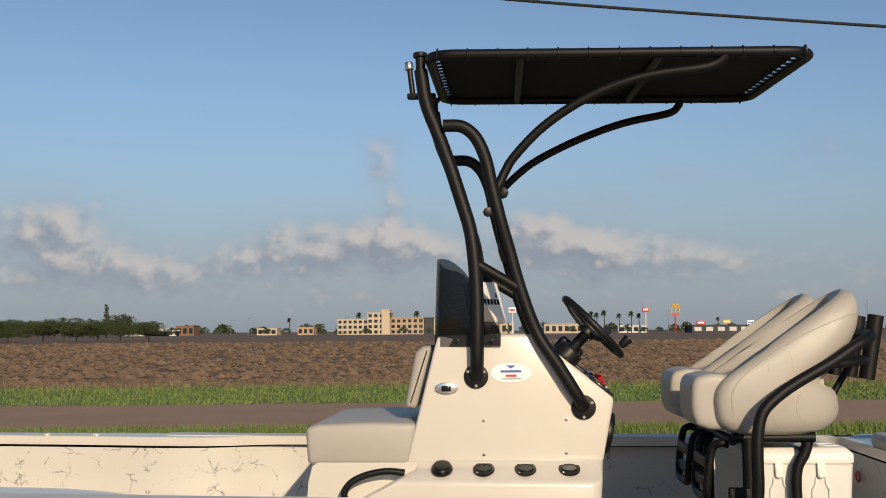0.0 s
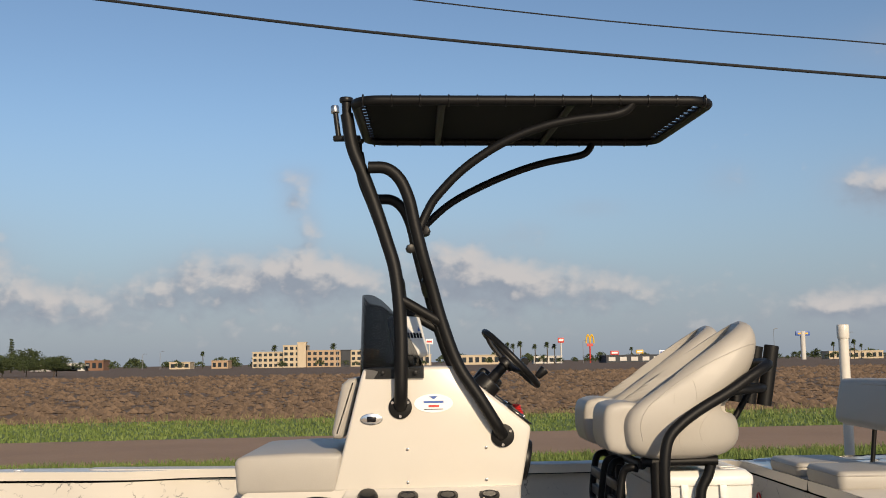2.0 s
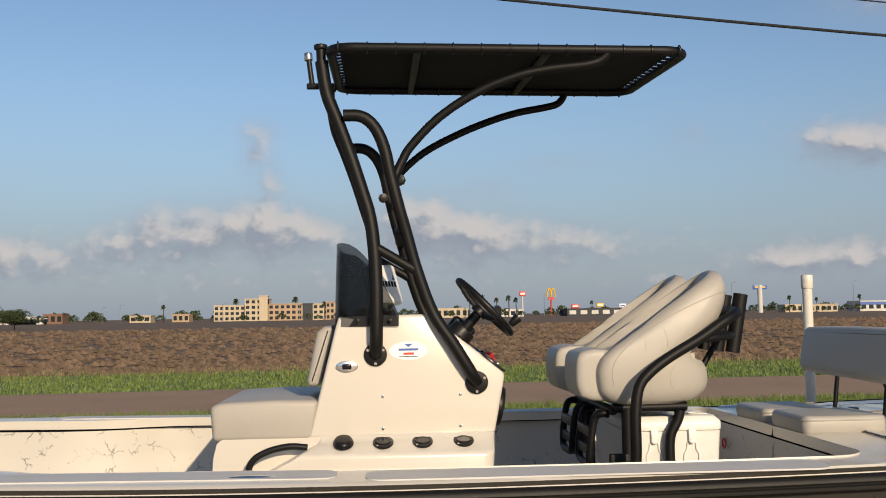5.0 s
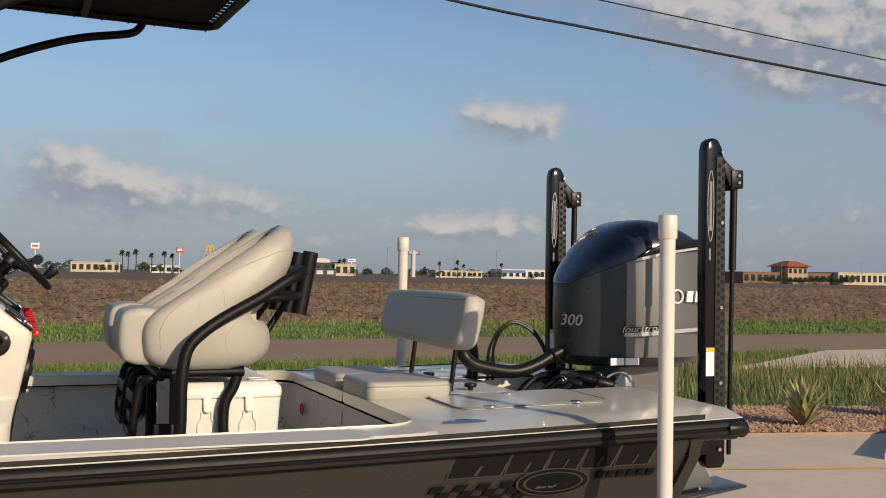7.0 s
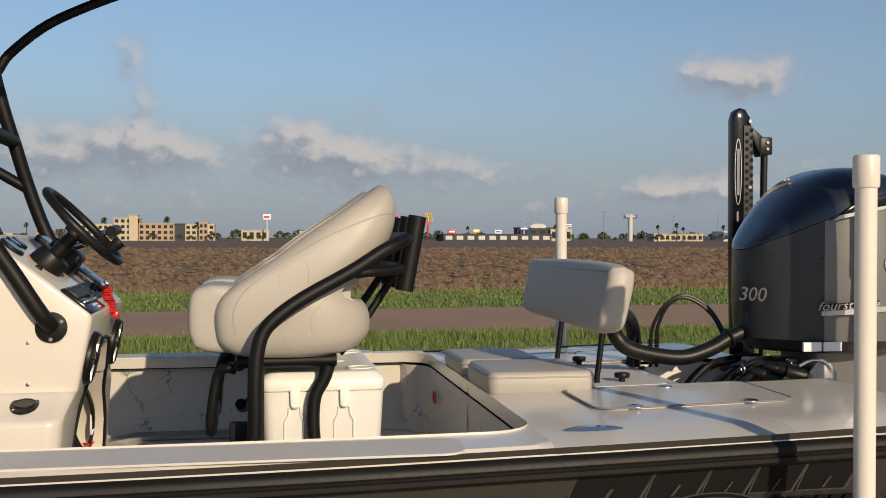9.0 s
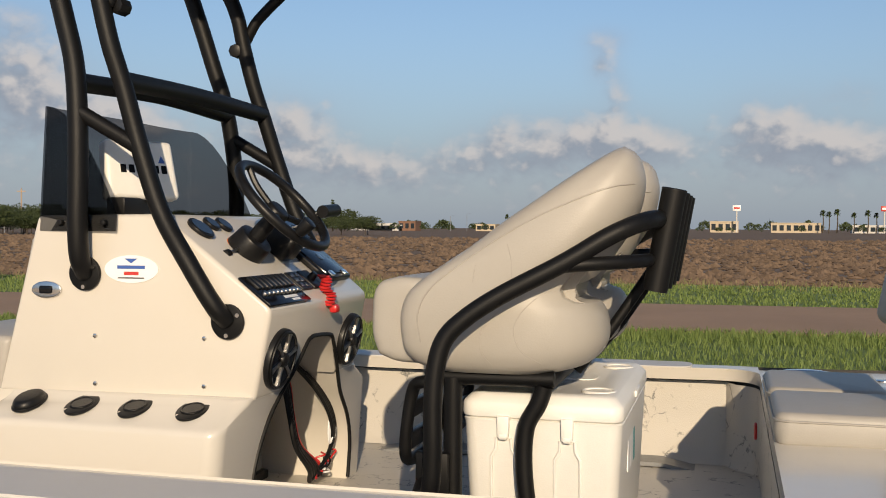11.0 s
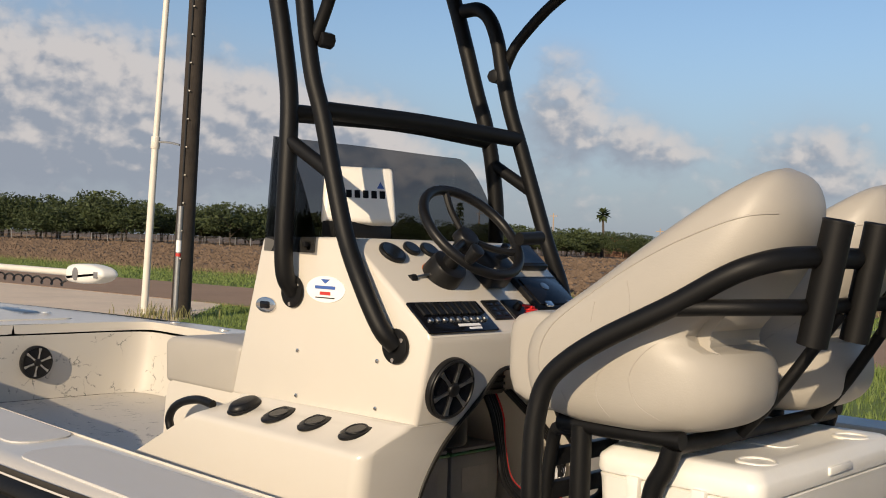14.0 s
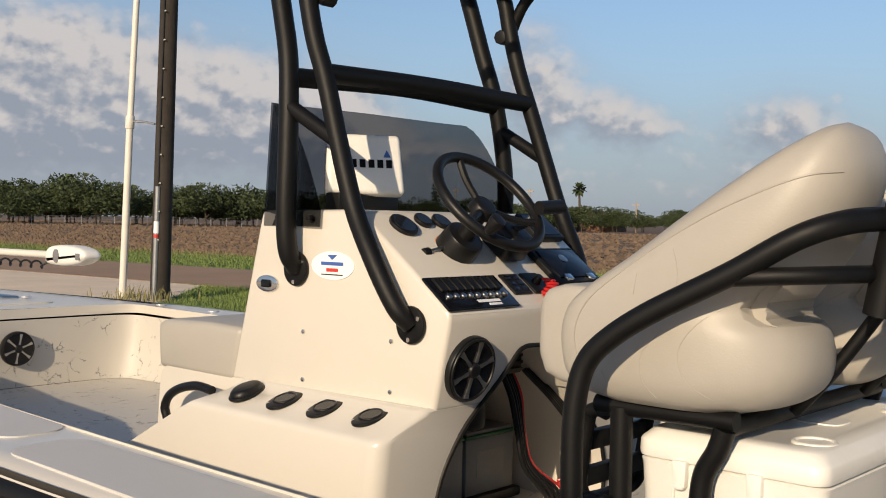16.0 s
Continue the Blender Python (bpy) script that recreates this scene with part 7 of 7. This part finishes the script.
for x0, x1, z1, wall, name in ((-178, -155, 3.2, WHITEWALL, "long white shed across the field"), (-152, -143, 4.4, BROWNWALL, "brown flat-roofed building across the field"), (-168, -150, 2.4, WHITEWALL, "low white building across the field"), (-112, -102, 3.0, STUCCO, "low cream house across the field"), (-92, -84, 3.4, TAN, "tan house across the field"), (0, 13, 4.8, STUCCO, "cream shop building across the field"), (27, 49, 4.2, STUCCO, "cream restaurant building across the field"), (-37, -31, 2.0, WHITEWALL, "white trailer across the field"), (62, 76, 3.2, WHITEWALL, "low white shop across the field"), (205, 232, 3.4, STUCCO, "low cream shop across the field"), (242, 276, 4.4, WHITEWALL, "long white warehouse with blue trim across the field")):
    h = thing("far_building", name, "building", ((x0 + x1) / 2, Y, 0), group="buildings across the field")
    block(h, x0, x1, Y + 6, z1, 10, wall, 1, max(3, int((x1 - x0) / 3)))
h = thing("car_dealership", "dark low dealership hall across the field", "building", (118, Y, 0))
block(h, 92, 145, Y - 20, 3.0, 20, DARKWALL, 1, 10, wmat=WHITEWALL)
h = thing("arched_shop", "dark shop with a pale arched gable across the field", "building", (146, Y, 0))
block(h, 134, 152, Y, 6.4, 14, DARKWALL, 1, 4)
part("gable", prism([(139, 6.4), (147, 6.4), (147, 7.6), (145, 8.6), (141, 8.6), (139, 7.6)], Y - 0.6, Y - 0.2), WHITEWALL, h, smooth=False)
block(h, 149, 160, Y - 2, 5.6, 14, STUCCO, 1, 3)
h = thing("blue_trimmed_shop", "white shop with a blue band across the field", "building", (255, Y, 0))
block(h, 238, 268, Y - 4, 4.6, 14, WHITEWALL, 1, 8)
part("blue_band", box(238, 252, Y - 4.3, Y - 3.9, 3.0, 4.4), BLUEDEC, h, smooth=False)
h = thing("mall_building", "brown shopping mall with a red hipped roof tower", "building", (330, 400, 0))
block(h, 318, 372, 400, 5.0, 30, BROWNWALL, 1, 14)
block(h, 372, 415, 396, 5.6, 30, STUCCO, 1, 12)
block(h, 341, 353, 396, 8.0, 12, TAN, 2, 4)
V_ = [(339, 394, 8.2), (355, 394, 8.2), (355, 410, 8.2), (339, 410, 8.2), (345, 400, 11.0), (349, 400, 11.0), (349, 404, 11.0), (345, 404, 11.0)]
bm = bmesh.new()
q = [bm.verts.new(v) for v in V_]
for f in ((0, 1, 5, 4), (1, 2, 6, 5), (2, 3, 7, 6), (3, 0, 4, 7), (4, 5, 6, 7), (3, 2, 1, 0)):
    bm.faces.new([q[i] for i in f])
part("roof", bm, REDROOF, h, smooth=False)
for k in range(9):
    put_tree(326 + 6 * k, 392, 0.42)


def sign(x, y, h, w, hh, mtl, label, post=0.35, band=None, twin=False):
    s = thing("pole_sign", label, "sign", (x, y, 0), group="roadside signs")
    for dx in ((-w * 0.25, w * 0.25) if twin else (0,)):
        part("post", cyl((x + dx, y, -0.3), (x + dx, y, h), post, seg=10), WHITEWALL, s)
    part("panel", box(x - w / 2, x + w / 2, y - 0.5, y + 0.3, h - hh, h, 0.05), mtl, s)
    if band:
        part("band", box(x - w * 0.36, x + w * 0.36, y - 0.56, y - 0.48, h - hh * 0.68, h - hh * 0.32), band, s, smooth=False)


sg = thing("arches_sign", "red pole sign carrying a yellow double arch", "sign", (88.4, Y, 0))
part("post", cyl((88.4, Y, -0.3), (88.4, Y, 9.2), 0.4, seg=10), REDDEC, sg)
part("panel", box(86.9, 89.9, Y - 0.4, Y + 0.4, 7.8, 9.2), SIGNRED, sg, smooth=False)
for dx in (-0.95, 0.95):
    part("arch", tube([(88.4 + dx - 0.95, Y - 0.5, 9.3), (88.4 + dx - 0.75, Y - 0.5, 11.8), (88.4 + dx, Y - 0.5, 13.4), (88.4 + dx + 0.75, Y - 0.5, 11.8), (88.4 + dx + 0.95, Y - 0.5, 9.3)], 0.36, 8), SIGNYEL, sg)
sign(74.6, Y, 12.2, 3.0, 2.4, SIGNRED, "white and red pole sign across the field", band=WHITEDEC)
sign(12, Y, 12.6, 3.6, 2.6, WHITEDEC, "white pole sign with a red mark across the field", band=SIGNRED)
sign(190.6, Y, 13.6, 7.0, 2.2, BLUEDEC, "broad dark blue and yellow sign on a thick white pylon", 1.2, band=SIGNYEL)
sign(100, Y, 5.5, 4.0, 2.0, SIGNRED, "red and white roadside sign across the field", twin=True, band=WHITEDEC)
sign(112, Y, 5.8, 3.6, 1.8, SIGNYEL, "yellow roadside sign across the field", band=WHITEDEC)
sign(123, Y, 5.4, 3.4, 1.8, WHITEDEC, "white roadside sign across the field", band=BLUEDEC)
sign(136, Y, 7.0, 4.6, 1.8, BLUEDEC, "blue roadside sign across the field", band=WHITEDEC)
sign(303, 400, 8.2, 3.4, 4.4, WHITEDEC, "white pole sign with a red mark", band=SIGNRED)
sign(158, Y, 8.5, 4.0, 1.4, WHITEDEC, "low white roadside sign", band=BLUEDEC)
lp = None
for x, y, hh in ((-118, 480, 7), (-110, 480, 8), (-66, 490, 8), (-30, 480, 7), (82, 480, 10), (128, 480, 9), (170, 480, 14), (205, 480, 12), (228, 480, 14), (270, 480, 12), (290, 400, 9), (332, 390, 9), (380, 390, 11), (395, 390, 10), (412, 390, 10), (440, 390, 10)):
    if lp is None:
        lp = thing("street_lamp", "thin grey street lamp across the field", "street lamp", (0, 0, -0.2), group="far street lamps")
        part("mast", cyl((0, 0, -0.2), (0, 0, 8), 0.13, 0.09, seg=6), GALV, lp)
        part("arm", tube([(0, 0, 7.9), (0.9, 0, 8.2), (2.0, 0, 8.15)], 0.08, 5), GALV, lp)
        lp.location = (x, y, -0.2)
        lp.scale = (1, 1, hh / 8)
    else:
        o = copy_thing(lp, Matrix.Translation((x, y, -0.2)))
        o.scale = (1, 1, hh / 8)
for x, y, hh in ((-154, 172, 9.2), (-136, 176, 9.0), (-118, 190, 6.4), (-168, 150, 8.0)):
    u = thing("field_pole", "pale wooden utility pole behind the field", "utility pole", (x, y, 0), group="field poles")
    part("shaft", cyl((x, y, -0.2), (x, y, hh), 0.16, 0.11, seg=8), TAN, u)
    part("crossarm", box(x - 1.0, x + 1.0, y - 0.08, y + 0.08, hh - 0.7, hh - 0.52), TAN, u, smooth=False)
for x0, x1, y, z1, wall in ((-205, -199, 74, 2.6, TAN), (-142, -128, 196, 2.8, BROWNWALL), (-162, -156, 130, 2.4, STUCCO), (-116, -108, 200, 2.4, STUCCO)):
    h = thing("far_house", "small house among the trees at the field edge", "house", ((x0 + x1) / 2, y, 0), group="houses at the field edge")
    part("wall", box(x0, x1, y, y + 6, -0.3, z1), wall, h, smooth=False)
    part("roof", prism([(x0 - 0.5, z1), (x1 + 0.5, z1), ((x0 + x1) / 2, z1 + 1.6)], y - 0.4, y + 6.4), REDROOF if wall is BROWNWALL else DARKWALL, h, smooth=False)
    part("window", box(x0 + 1.2, x0 + 2.4, y - 0.06, y + 0.05, 0.8, 1.9), WINGLASS, h, smooth=False)


# clumps of trees beyond the far side
for k in range(16):
    put_tree(-196 + 4.6 * k + rt.gauss(0, 1.5), 376 + rt.gauss(0, 3), rt.uniform(0.45, 0.80))


# tall conifers that stand over the field edge
def conifer(x, y, h, w, seed, label, tiers):
    r_ = random.Random(seed)
    tr = thing("conifer", label, "tree", (x, y, -0.1), group="tall conifers")
    part("trunk", tube([(x, y, -0.1), (x + 0.1, y, h * 0.5), (x, y, h)], lambda u: 0.30 - 0.24 * u, 7, n=4), BARK, tr)
    V, F = [], []
    for k in range(tiers * 90):
        u = (k // 90 + r_.uniform(-0.25, 0.25)) / tiers
        a, q = r_.uniform(0, 6.283), r_.uniform(0.15, 1.0)
        rad = w * (1 - 0.75 * max(0, u)) * q
        px, py, pz = x + rad * math.cos(a), y + rad * math.sin(a), h * (0.22 + 0.80 * u) - 0.18 * rad
        i, d = len(V), 0.26
        for _ in range(3):
            V.append((px + r_.gauss(0, d), py + r_.gauss(0, d), pz + r_.gauss(0, d * 0.7)))
        F.append((i, i + 1, i + 2))
    me = bpy.data.meshes.new("foliage")
    me.from_pydata(V, [], F)
    me.materials.append(LEAF)
    ob = new("foliage", me)
    ob.parent = tr
    ob.matrix_parent_inverse = Matrix.Translation((-x, -y, 0.1))


conifer(-150.0, 381.0, 12.5, 1.5, 3, "narrow dark cypress among the trees across the field", 12)
conifer(-172.2, 185.0, 12.0, 2.0, 4, "tiered pine standing over the field edge", 11)

# wire fence under the trees
fence = thing("wire_fence", "low grey wire fence along the wooded field edge", "fence", (-160, 100, -0.15))
line = [(-196, 62), (-178, 82), (-160, 104), (-142, 132), (-124, 160)]
bm = bmesh.new()
for (xa, ya), (xb, yb) in zip(line, line[1:]):
    n_ = int(math.hypot(xb - xa, yb - ya) / 2.6)
    for k in range(n_):
        u = k / n_
        px, py = xa + (xb - xa) * u, ya + (yb - ya) * u
        part("post", cyl((px, py, -0.2), (px, py, 1.45), 0.05, seg=6), GALV, fence, smooth=False)
    for z in (0.1, 0.35, 0.6, 0.85, 1.1, 1.38):
        tube([(xa, ya, z), (xb, yb, z)], 0.018, 4, smooth=False, bm=bm)
part("wires", bm, GALV, fence, "grey fence wires", smooth=False)

# the line of buildings, signs and trees beyond the field lies a little towards the bow
for ob in scene.objects:
    if ob.parent is None and ob.location.y > 350 and ob.type == "EMPTY" and ob.name.split(".")[0] != "conifer":
        ob.location.x += 0.022 * (ob.location.x + 50) - 9.0
